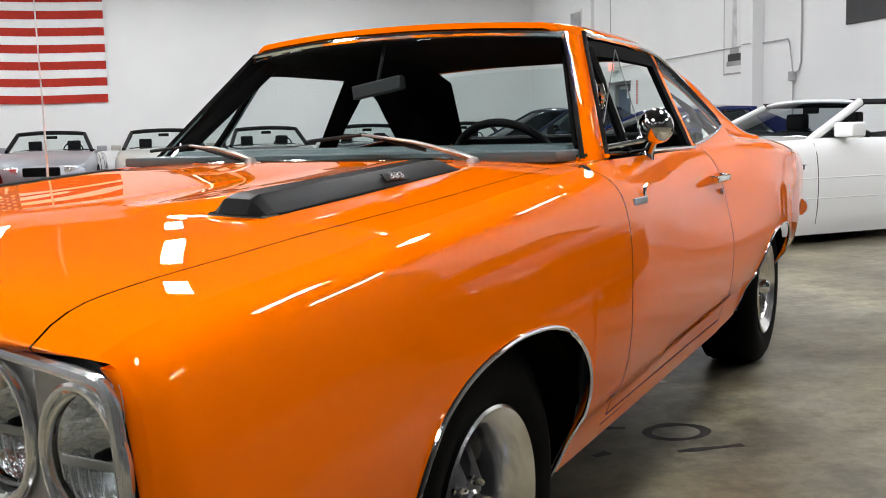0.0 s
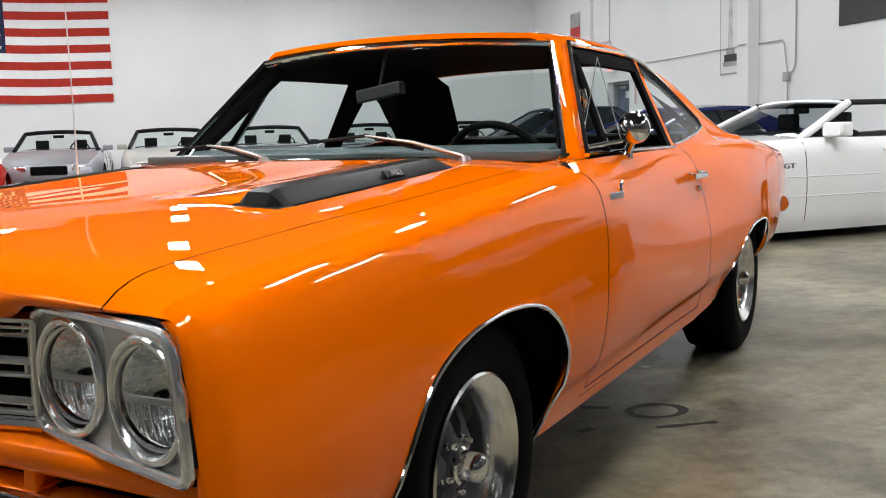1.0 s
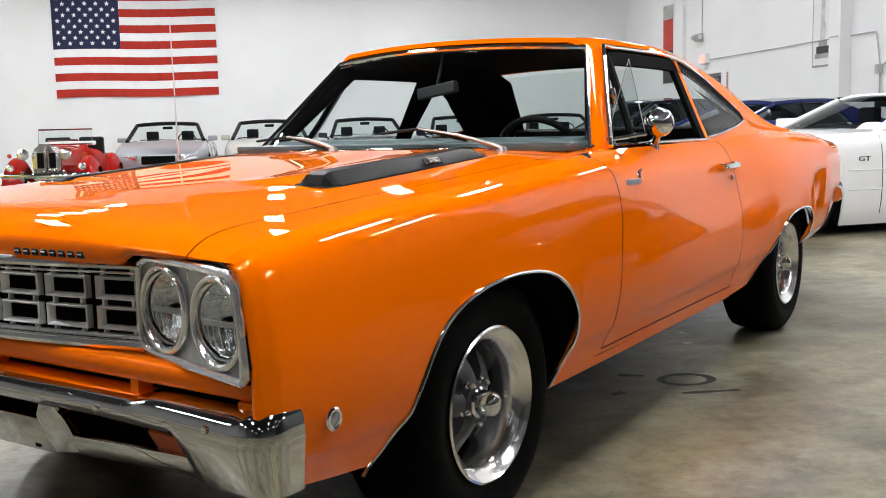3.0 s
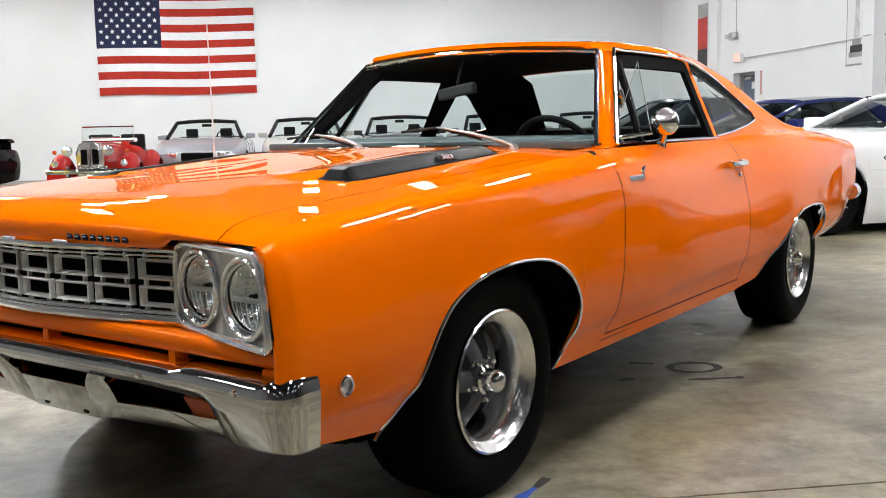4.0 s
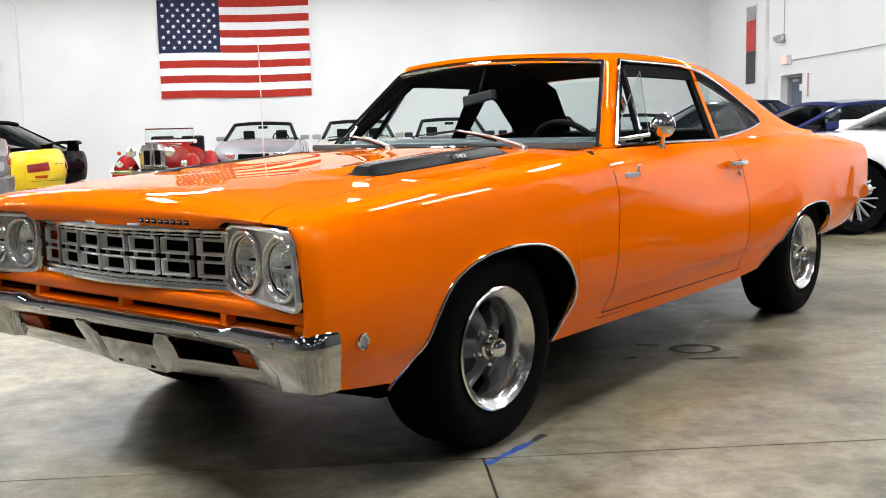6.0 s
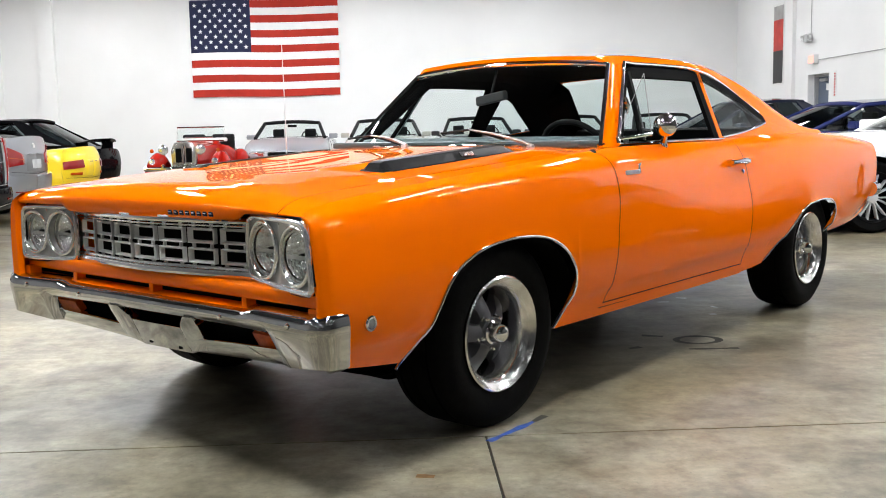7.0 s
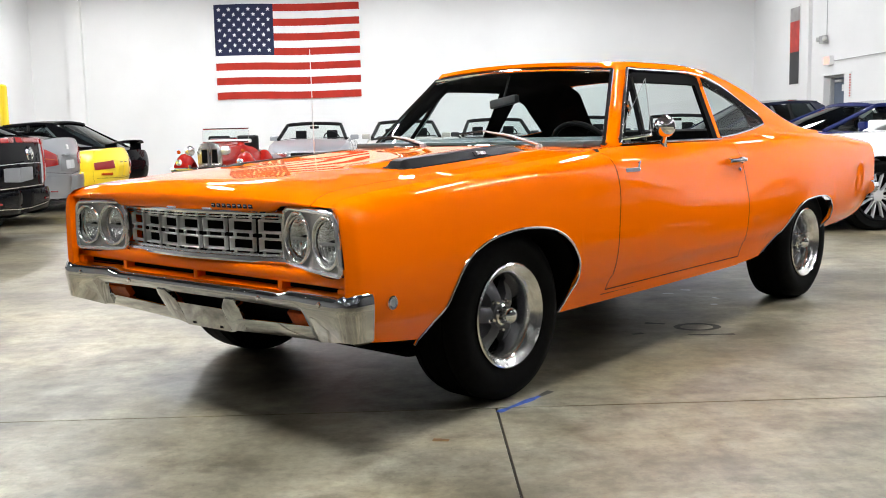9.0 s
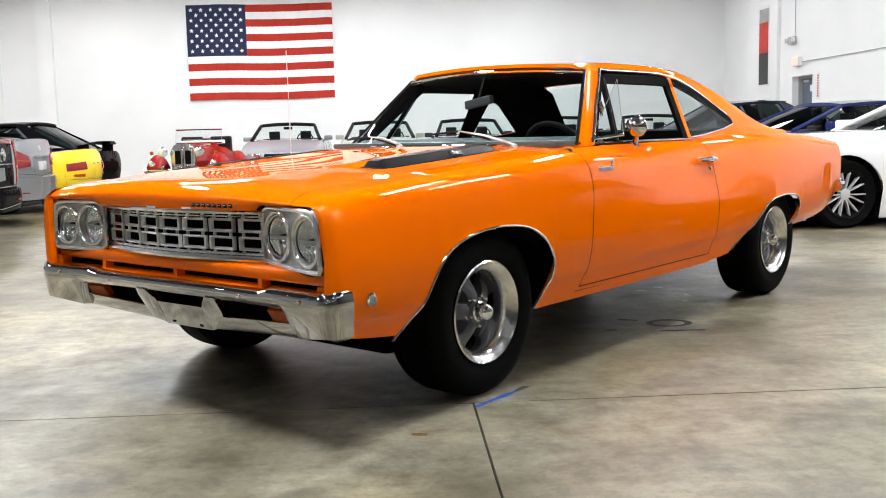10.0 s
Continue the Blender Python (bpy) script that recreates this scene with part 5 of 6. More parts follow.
def paint(name, color, rough=0.35, metal=0.0):
    return mat(name, color, rough, metal, 1.0, spec=0.2, coat_rough=0.02)


def parked_car(name, label, m, color, wb=2.7, fo=0.85, ro=1.0, half=0.90, sill=0.24, belt=0.92, nose=0.66, cowl=0.93, tail=0.95, tyre=0.33, ws=(0.62, 1.32), roof=1.36, roof_y=(1.35, 2.3), rear=(2.95,), open_top=False, top=None, rim="bright", spokes=10, group="", tuck=0.16, frame_dark=False, glass=DARKGLASS, seam=0.12, mirror=0.48, plate=PLATE, bulge=0.07, tails=None, mirror_size=1.0, open_sides=False):
    """A car body with wheel arches, hood, screen, roof, glass and wheels."""
    car = thing(name, label, "car", m, group)
    y0, y1 = -fo, wb + ro

    def fade(y):
        a = max(0.0, 1 - (y - y0) / 0.75)
        b = max(0.0, 1 - (y1 - y) / 0.65)
        return tuck * a**2.2 + tuck * 0.85 * b**2.2

    ys = [y0, y0 + 0.12, y0 + 0.35, y0 + 0.7, 0.35, ws[0] + 0.2, wb * 0.6, wb - 0.3, y1 - 0.7, y1 - 0.35, y1 - 0.1, y1]
    top_z = pch([y0, -0.2, ws[0], wb * 0.75, wb + 0.2, y1], [nose, nose + (cowl - nose) * 0.62, cowl - 0.01, belt, belt + 0.02, tail - 0.03])
    lines = []
    for f, dx in ((0, -0.075), (0.18, -0.02), (0.5, 0.0), (0.78, -0.015), (0.93, -0.05), (1.0, -0.11)):
        line = []
        for y in ys:
            t = float(top_z(y)[0, 0])
            lift = 0.10 * max(0.0, 1 - (y1 - y) / 0.5) if f < 0.3 else 0.0
            line.append((y, half + dx - fade(y) * (1.0 if f > 0.1 else 1.1), sill + lift + (t - sill) * f))
        lines.append(line)
    skin = Skin(lines)
    R = tyre + 0.055

    def low(y):
        for c in (0.0, wb):
            if abs(y - c) < R:
                return max(tyre + math.sqrt(R * R - (y - c) ** 2) * 0.98, sill)
        return None

    st = sorted(set([y0, y0 + 0.03, y0 + 0.08, y0 + 0.16] + list(np.linspace(y0 + 0.25, -R - 0.01, 4)) + list(-R * np.cos(np.linspace(0, math.pi, 22))) + list(np.linspace(R + 0.01, wb - R - 0.01, 14)) + list(wb - R * np.cos(np.linspace(0, math.pi, 22))) + list(np.linspace(wb + R + 0.01, y1 - 0.2, 5)) + [y1 - 0.12, y1 - 0.05, y1]))
    for sx in (1, -1):
        rows = np.array([skin.strip(y, 16, low(y)) for y in st])
        rows[:, :, 0] *= sx
        sheet("body_side", rows, color, car, flip=sx < 0, sharp=60)
        for c in (0.0, wb):
            arch = [(c - R * math.cos(a), max(tyre + R * 0.98 * math.sin(a), 0.1)) for a in np.linspace(0, math.pi, 16)]
            sheet("wheel_well", [[(sx * (half - 0.03 - d), y, z) for y, z in arch] for d in (0.0, 0.32)], VOID, car)
            wheel(car, (sx * (half - 0.02), c, tyre), sx, tyre, 0.22, tyre * 0.70, rim, RUBBER, spokes)
        # door seams and handle
        for ysm in (ws[0] + seam, wb * 0.5 + 0.62):
            pts = []
            for z in np.linspace(sill + 0.1, belt - 0.03, 8):
                q = skin.profile(ysm, 40)
                pts.append((sx * (float(np.interp(z, q[:, 1], q[:, 0])) + 0.0015), ysm, z))
            part("door_seam", sweep(pts, 0.004, 4), VOID, car)
        q = skin.profile(wb * 0.5 + 0.5, 40)
        part("door_handle", block((0.03, 0.16, 0.025), (sx * (float(np.interp(belt - 0.12, q[:, 1], q[:, 0])) + 0.008), wb * 0.5 + 0.48, belt - 0.12), 0.008, 2), color, car)
        q = skin.profile(ws[0] + 0.45, 40)
        mx, ms = half + 0.01, mirror_size
        part("door_mirror", merge(block((0.19 * ms, 0.12 * ms, 0.105 * ms), (sx * mx, ws[0] + mirror, belt + 0.08), 0.040, 3), block((0.10, 0.05, 0.04), (sx * (mx - 0.10), ws[0] + mirror + 0.01, belt + 0.03), 0.012, 1)), color, car)
    sh = lambda y: skin.lines[-1](y)[0]
    hood = [[(f * sh(y)[0], y, sh(y)[1] + 0.035 * (1 - f * f) * min(1, (y - y0) / 0.3 + 0.3)) for f in np.linspace(-1, 1, 17)] for y in [y0, y0 + 0.03] + list(np.linspace(y0 + 0.1, ws[0] + 0.25, 16))]
    face = []
    for z in np.linspace(sill, 1.0, 9):
        k = (z - sill) / (1.0 - sill)
        face.append([(f * float(np.interp(k, [0, 0.18, 0.5, 0.78, 0.93, 1], [l(y0)[0, 0] for l in skin.lines])), y0 - 0.10 * (1 - abs(f) ** 2.5) * (0.6 + 0.4 * math.sin(k * 3)) , sill + k * (sh(y0)[1] - sill + 0.035 * 0.3 * (1 - f * f))) for f in np.linspace(-1, 1, 17)])
    sheet("hood", hood, color, car, sharp=60)
    sheet("front_face", face, color, car, sharp=60, flip=False)
    dk = rear[0] - 0.1
    boot = [[(f * sh(y)[0], y, sh(y)[1] + 0.030 * (1 - f * f)) for f in np.linspace(-1, 1, 17)] for y in np.linspace(dk, y1, 12)]
    levels = [0, 0.18, 0.5, 0.78, 0.93, 1]
    rear_x = [l(y1)[0, 0] for l in skin.lines]

    def rear_pt(x, z, out=0.0):
        """A point on the tail at x across the car and z above the ground."""
        k = min(1.0, max(0.0, (z - sill - 0.10) / (sh(y1)[1] - sill - 0.10)))
        f = min(1.0, abs(x) / float(np.interp(k, levels, rear_x)))
        return (x, y1 + bulge * (1 - f**2.5) * (0.5 + 0.5 * math.sin(k * 3)) + out, z)

    def tail_patch(name, x0, x1, low_edge_, high_edge_, material, out, label="", n=9):
        """A piece laid on the tail between two edges, each given at both ends."""
        rows = []
        for k in np.linspace(0, 1, n):
            x, za, zb = x0 + (x1 - x0) * k, low_edge_[0] + (low_edge_[1] - low_edge_[0]) * k, high_edge_[0] + (high_edge_[1] - high_edge_[0]) * k
            rim_ = 0.006 if 0 < k < 1 else 0.0
            rows.append([rear_pt(x, za, -0.01), rear_pt(x, za + 0.006, out * 0.8 if rim_ else 0.0), rear_pt(x, za + (zb - za) * 0.3, out if rim_ else 0.0), rear_pt(x, za + (zb - za) * 0.7, out if rim_ else 0.0), rear_pt(x, zb - 0.006, out * 0.8 if rim_ else 0.0), rear_pt(x, zb, -0.01)])
        return sheet(name, rows, material, car, label, flip=x1 > x0, sharp=50)

    face = []
    for k in np.linspace(0, 1, 9):
        zz = sill + 0.10 + k * (sh(y1)[1] - sill - 0.10)
        xr = float(np.interp(k, levels, rear_x))
        face.append([(f * xr, rear_pt(f * xr, zz)[1], zz + 0.030 * (1 - f * f) * k) for f in np.linspace(-1, 1, 25)])
    sheet("boot_lid", boot, color, car, sharp=60)
    sheet("rear_face", face, color, car, sharp=60, flip=True)
    # Added near-black sheet that keeps the underside in shade.
    sheet("shade_tray", [[(x, y, sill + 0.02) for y in (y0 + 0.15, 0.4, wb - 0.4, y1 - 0.25)] for x in (-half + 0.15, half - 0.15)], VOID, car)
    part("cabin_floor", block((2 * half - 0.3, wb * 0.8, 0.25), (0, wb * 0.55, sill + 0.15)), VINYL, car, smooth=False)
    part("dashboard", block((2 * half - 0.42, 0.40, 0.2), (0, ws[0] + 0.42, cowl - 0.09), 0.05, 2), VINYL, car)
    xb, xt = half - 0.15, half - 0.30
    wsb, wst = (ws[0], cowl), (ws[1], roof - 0.03)
    glass_rows = [[(f * (xb + (xt - xb) * k), (wsb[0] - 0.16 * (1 - f * f)) * (1 - k) + (wst[0] - 0.10 * (1 - f * f)) * k + 0.0, wsb[1] + (wst[1] - wsb[1] + 0.03 * (1 - f * f)) * k + 0.02 * (1 - f * f) * (1 - k)) for f in np.linspace(-1, 1, 13)] for k in np.linspace(0, 1, 6)]
    g = sheet("windscreen", glass_rows, glass, car, sharp=0)
    g.visible_shadow = False
    frame_mat = BLACK if frame_dark else color
    if open_sides:
        part("dashboard", block((2 * half - 0.36, 0.42, 0.16), (0, ws[0] + 0.30, cowl - 0.040), 0.05, 3), VINYL, car)
        part("screen_header", sweep([(x, y + 0.01, z) for x, y, z in glass_rows[-1]], 0.020, 8), color, car)
        for k in (0, -1):
            part("screen_pillar", sweep([(glass_rows[0][k][0] * 1.02, glass_rows[0][k][1] - 0.12, glass_rows[0][k][2] - 0.07)] + [r[k] for r in glass_rows], 0.040 if k else 0.026, 16), color, car)
            part("pillar_seal", sweep([(r[k][0] * 0.985, r[k][1] + 0.052, r[k][2] - 0.012) for r in glass_rows], 0.020, 8), BLACK, car)
    else:
        part("screen_frame", sweep([r[0] for r in glass_rows] + glass_rows[-1][1:-1] + [r[-1] for r in glass_rows[::-1]], 0.04 if frame_dark else 0.028, 8), frame_mat, car)
    part("inside_mirror", block((0.2, 0.03, 0.06), (0, wst[0] + 0.02, wst[1] - 0.06), 0.012, 2), BLACK, car)
    for cx in (0.36, -0.36):
        part("seat", merge(block((0.46, 0.14, 0.60), (0, 0, 0), 0.06, 3, Matrix.Translation((cx, wb * 0.5 + 0.32, belt - 0.22)) @ Matrix.Rotation(radians(-14), 4, "X")), block((0.25, 0.10, 0.17), (cx, wb * 0.5 + 0.40, belt + 0.16), 0.04, 3)), VINYL, car)
    st_ = part("steering_wheel", sweep([(0.18 * math.cos(a), 0.18 * math.sin(a), 0) for a in np.linspace(0, 2 * math.pi, 24, endpoint=False)], 0.014, 8, closed=True), BLACK, car)
    st_.matrix_basis = Matrix.Translation((0.36, ws[0] + 0.80, cowl + 0.0)) @ Matrix.Rotation(radians(-62), 4, "X")
    if not open_top:
        ry1 = roof_y[1]
        rm = top or color
        rz = lambda y: roof - 0.03 + (0.0 if open_sides else 0.03) * math.sin(math.pi * min(1, max(0, (y - ws[1]) / (ry1 - ws[1] + 0.3))))
        rows = [[(f * (xt + 0.01), y, rz(y) + (0.008 if open_sides else 0.035) * (1 - f * f)) for f in np.linspace(-1, 1, 13)] for y in np.linspace(ws[1] - 0.02, ry1, 10)]
        sheet("roof", rows, rm, car, thick=-0.03, sharp=60)
        rg_ = [[(f * (xt + (xb - xt) * k) * 0.92, ry1 + (rear[0] - ry1) * k + 0.10 * (1 - f * f) * k, rz(ry1) - 0.01 + (tail + 0.0 - rz(ry1)) * k + 0.03 * (1 - f * f)) for f in np.linspace(-1, 1, 9)] for k in np.linspace(0, 1, 5)]
        if not open_sides:
            sheet("rear_glass", rg_, glass, car, sharp=0)
        for sx in (1, -1):
            rows = [[(sx * (xt + 0.012 + (xb + 0.03 - xt) * k), (ry1 - 0.15) * (1 - k) + (rear[0] - 0.50) * k, rz(ry1) + (belt - rz(ry1)) * k), (sx * (xt * 0.95 + (xb - xt) * k), ry1 * (1 - k) + (rear[0] + 0.05) * k, rz(ry1) - 0.0 + (tail - rz(ry1)) * k)] for k in np.linspace(0, 1, 6)]
            if open_sides:
                part("top_bow", sweep([(sx * xt, ry1 - 0.02, rz(ry1)), (sx * (xt + 0.06), ry1 + 0.10, (rz(ry1) + belt) / 2), (sx * (xb - 0.04), ry1 + 0.16, belt - 0.05)], 0.018, 8), BLACK, car)
            else:
                sheet("rear_pillar", rows, rm, car, thick=0.03)
            rows = [[(sx * (xt + 0.002 + (xb + 0.02 - xt) * k), (ws[1] + 0.06) * (1 - k) + (ws[0] + 0.28) * k, rz(ws[1]) - 0.01 + (belt + 0.01 - rz(ws[1])) * k), (sx * (xt + 0.002 + (xb + 0.02 - xt) * k), (ry1 - 0.2) * (1 - k) + (rear[0] - 0.55) * k, rz(ry1) - 0.01 + (belt + 0.01 - rz(ry1)) * k)] for k in np.linspace(0, 1, 4)]
            if not open_sides:
                sg = sheet("side_glass", rows, glass, car, sharp=0)
                sg.visible_shadow = False
            part("roof_rail", sweep([(sx * (xt + 0.012), y, rz(y) + 0.0) for y in np.linspace(ws[1], ry1, 8)], 0.026 if open_sides else 0.022, 6), rm, car)
            if not open_sides:
                part("window_post", sweep([(sx * (xt + 0.004), wb * 0.5 + 0.55, rz(1.8) - 0.01), (sx * (xb + 0.02), wb * 0.5 + 0.62, belt)], 0.03, 6), BLACK, car)
    else:
        part("folded_top", block((2 * half - 0.4, 0.55, 0.14), (0, wb * 0.5 + 1.05, belt + 0.0), 0.05, 3), VINYL, car)
    # lamps
    for sx in (1, -1):
        xl = sh(y0)[0] - 0.12
        lamp = part("headlamp", block((0.32, 0.16, 0.12), (0, 0, 0), 0.045, 3), REFLECTOR, car)
        lamp.matrix_basis = pose(sx * xl, y0 + 0.035, nose - 0.07, 0, 0, sx * 16)
        if not tails:
            xl = sh(y1)[0] - 0.08
            lamp = part("tail_lamp", block((0.34, 0.14, 0.15), (0, 0, 0), 0.035, 3), TAIL_RED, car, "red tail lamp")
            lamp.matrix_basis = pose(sx * xl, y1 - 0.025, tail - 0.19, 0, 0, -sx * 20)
    for nm, x0, x1, la, ha, mtl, out, both in tails or ():
        for sx in (1, -1) if both else (1,):
            tail_patch(nm, sx * x0, sx * x1, la, ha, mtl, out)
    part("grille", block((0.62, 0.06, 0.16), (0, y0 - 0.085, nose - 0.10), 0.04, 3), VOID, car)
    part("lower_grille", block((0.9, 0.06, 0.10), (0, y0 - 0.08, sill + 0.14), 0.03, 2), VOID, car)
    if not tails:
        part("plate", block((0.30, 0.012, 0.15), (0, y1 + 0.072, tail - 0.24), 0.006, 1), plate, car)
    return car, skin


# ---- cars along the far wall, noses out ----
SILVER = paint("silver_paint", (0.36, 0.37, 0.40), 0.3, 0.5)
GREYSILVER = paint("grey_silver_paint", (0.25, 0.26, 0.285), 0.3, 0.5)
BEIGE = paint("champagne_paint", (0.50, 0.49, 0.44), 0.3, 0.4)
WHITE = paint("white_paint", (0.82, 0.82, 0.82), 0.35)
BLUE = paint("blue_paint", (0.008, 0.016, 0.11), 0.35, 0.2)
NAVY = paint("navy_paint", (0.006, 0.010, 0.03), 0.35, 0.2)
DARKGREY = paint("dark_grey_paint", (0.035, 0.038, 0.045), 0.35, 0.3)
BLACKPAINT = mat("black_paint", (0.005, 0.005, 0.006), 0.3, 0.0, 0.35, spec=0.0, coat_rough=0.02, coat_ior=1.36)
YELLOW = paint("yellow_paint", (0.85, 0.60, 0.015), 0.4)
RED = mat("red_paint", (0.32, 0.010, 0.005), 0.4, 0.0, 0.7, spec=0.0, coat_rough=0.03, coat_ior=1.3)
FLAG_WHITE = mat("flag_white", (0.80, 0.80, 0.80), 0.8, vary=0.03, scale=6, bump=0.1, bump_scale=300)
CLOTH = mat("soft_top_cloth", (0.010, 0.010, 0.011), 0.85, bump=0.2, bump_scale=400)

FAR_V = 16.9
roadster = dict(wb=2.45, fo=0.75, ro=0.95, half=0.90, nose=0.70, cowl=0.95, belt=0.90, tail=0.92, ws=(0.62, 1.15), roof=1.30, open_top=True, frame_dark=True, glass=GLASS, group="convertibles along the wall")
parked_car("convertible", "silver convertible with its top down, facing out from the wall", room(-2.05, FAR_V, 0, 0), SILVER, **roadster)
parked_car("convertible", "champagne convertible with its top down, facing out from the wall", room(0.03, FAR_V, 0, 0), BEIGE, **roadster)
parked_car("convertible", "dark convertible with its top down, facing out from the wall", room(2.05, FAR_V, 0, 0), DARKGREY, **roadster)
parked_car("convertible", "dark blue convertible with its top down, facing out from the wall", room(4.15, FAR_V, 0, 0), NAVY, **roadster)
parked_car("convertible", "silver convertible with its top down, facing out from the wall", room(6.25, FAR_V, 0, 0), SILVER, **roadster)

# ---- row along the east wall, noses into the room ----
pony = dict(wb=2.72, fo=0.95, ro=1.10, half=0.93, sill=0.15, nose=0.78, cowl=0.96, belt=0.94, tail=1.0, tyre=0.345, ws=(0.72, 1.50), roof=1.30, roof_y=(1.50, 2.40), rear=(3.1,), spokes=20, tuck=0.13)
w_car, w_skin = parked_car("pony_car", "white pony car with a slim black top and open sides", room(4.70, 5.98, 0, -83), WHITE, **{**pony, "sill": 0.09, "ws": (0.90, 1.58), "roof_y": (1.58, 2.75), "rear": (3.2,), "top": CLOTH, "open_sides": True, "glass": MIDGLASS, "rim": "wire", "seam": -0.08, "mirror": 0.26, "half": 0.94, "mirror_size": 1.3, "spokes": 14})


def w_skin_x(y, z):
    q = w_skin.profile(y, 40)
    return float(np.interp(z, q[:, 1], q[:, 0]))


for zc in (0.60, 0.42):
    part("side_crease", sweep([(w_skin_x(y, zc) + 0.001, y, zc) for y in np.linspace(0.45, 2.25, 12)], 0.006, 5), WHITE, w_car)
gt = bpy.data.curves.new("wing_badge", "FONT")
gt.body, gt.size, gt.extrude, gt.align_x, gt.align_y = "GT", 0.08, 0.003, "CENTER", "CENTER"
gt_ob = new("wing_badge", gt)
gt.materials.append(DARKGREY)
gt_ob.parent = w_car
gt_ob.matrix_basis = Matrix.Translation((w_skin_x(0.62, 0.70) + 0.006, 0.62, 0.70)) @ Matrix.Rotation(radians(90), 4, "Z") @ Matrix.Rotation(radians(90), 4, "X") @ Matrix.Diagonal((1.25, 0.8, 1, 1))
parked_car("pony_car", "dark blue pony car parked beside a white one", room(4.75, 8.9, 0, -84), BLUE, **{**pony, "rim": "wire", "spokes": 10})
parked_car("coupe", "navy coupe with pale screen pillars parked by the wall", room(4.35, 11.9, 0, -84), NAVY, **{**pony, "roof": 1.40, "rim": "grey", "spokes": 10})

parked_car("saloon", "dark grey saloon parked nose out beside the wall", room(5.45, 1.45, 0, -88), DARKGREY, wb=2.65, fo=0.85, ro=0.95, half=0.90, nose=0.72, cowl=0.97, belt=0.94, tail=1.0, ws=(0.6, 1.35), roof=1.40, roof_y=(1.4, 2.4), rear=(3.05,), rim="grey", spokes=7)

# ---- cars along the west side, tails into the room ----
CLEARLENS = mat("pale_lamp_lens", (0.55, 0.56, 0.58), 0.12, 0.4, coat=0.8)
BOOTGREY = mat("plate_recess_grey", (0.16, 0.165, 0.175), 0.4)
hatch, _ = parked_car("hatchback", "black hatchback with tall red tail lamps, seen from behind", room(-7.32, 5.95, 0, -92), BLACKPAINT, wb=2.6, fo=0.85, ro=0.8, half=0.90, belt=1.0, tail=1.12, cowl=1.0, nose=0.8, roof=1.33, roof_y=(1.6, 2.85), rear=(3.25,), ws=(0.45, 1.25), rim="grey", spokes=6, tuck=0.10, bulge=0.09, tails=[
    ("lamp_band", 0.0, 0.74, (1.05, 1.04), (1.115, 1.10), TAIL_RED, 0.02, True),
    ("tail_lamp", 0.70, 0.775, (0.62, 0.66), (1.09, 1.08), TAIL_RED, 0.03, True),
    ("lamp_edge", 0.66, 0.70, (0.60, 0.62), (1.04, 1.04), CLEARLENS, 0.02, True),
    ("hatch_trim", 0.0, 0.66, (0.83, 0.82), (0.85, 0.84), CHROME, 0.02, True),
    ("plate_recess", 0.0, 0.34, (0.64, 0.66), (0.80, 0.80), BOOTGREY, 0.012, True),
    ("bumper", 0.0, 0.80, (0.32, 0.34), (0.57, 0.57), BLACKPAINT, 0.075, True),
    ("bumper_line", 0.0, 0.72, (0.585, 0.585), (0.605, 0.605), CHROME, 0.03, True),
    ("lower_trim", 0.0, 0.70, (0.36, 0.40), (0.375, 0.415), CHROME, 0.085, True),
    ("reflector", 0.50, 0.66, (0.43, 0.43), (0.47, 0.47), TAIL_RED, 0.085, True)])
part("tail_badge", lathe([(0.0, 0.085), (0.012, 0.075), (0.012, 0.03), (0.016, 0.0)], 20, "y"), CHROME, hatch).matrix_basis = pose(-0.30, 3.475, 0.93)
parked_car("saloon", "silver saloon with red tail lamps, seen from behind", room(-8.22, 8.62, 0, -90), GREYSILVER, tuck=0.20, wb=2.75, fo=0.85, ro=1.05, half=0.92, belt=0.97, tail=1.10, cowl=0.98, nose=0.75, roof=1.40, roof_y=(1.5, 2.5), rear=(3.15,), ws=(0.5, 1.35), rim="grey", spokes=6, bulge=0.13, tails=[
    ("tail_lamp", 0.34, 0.72, (0.75, 0.72), (0.87, 0.99), TAIL_RED, 0.018, True),
    ("lamp_strip", 0.36, 0.70, (0.80, 0.83), (0.815, 0.855), AMBER, 0.022, True),
    ("plate_recess", 0.0, 0.30, (0.64, 0.66), (0.87, 0.87), BOOTGREY, 0.004, True),
    ("plate", 0.0, 0.15, (0.69, 0.69), (0.81, 0.81), PLATE, 0.012, True),
    ("boot_handle", 0.0, 0.26, (0.865, 0.865), (0.89, 0.885), GREYSILVER, 0.03, True),
    ("lid_seam", 0.0, 0.62, (0.615, 0.66), (0.625, 0.67), VOID, 0.004, True),
    ("tail_emblem", 0.0, 0.035, (0.945, 0.945), (1.015, 1.015), CASTGREY, 0.012, True),
    ("bumper", 0.0, 0.74, (0.30, 0.33), (0.60, 0.63), GREYSILVER, 0.06, True),
    ("reflector", 0.46, 0.64, (0.40, 0.41), (0.43, 0.44), TAIL_RED, 0.07, True),
    ("lower_apron", 0.0, 0.66, (0.245, 0.25), (0.30, 0.31), BLACK, 0.05, True)])
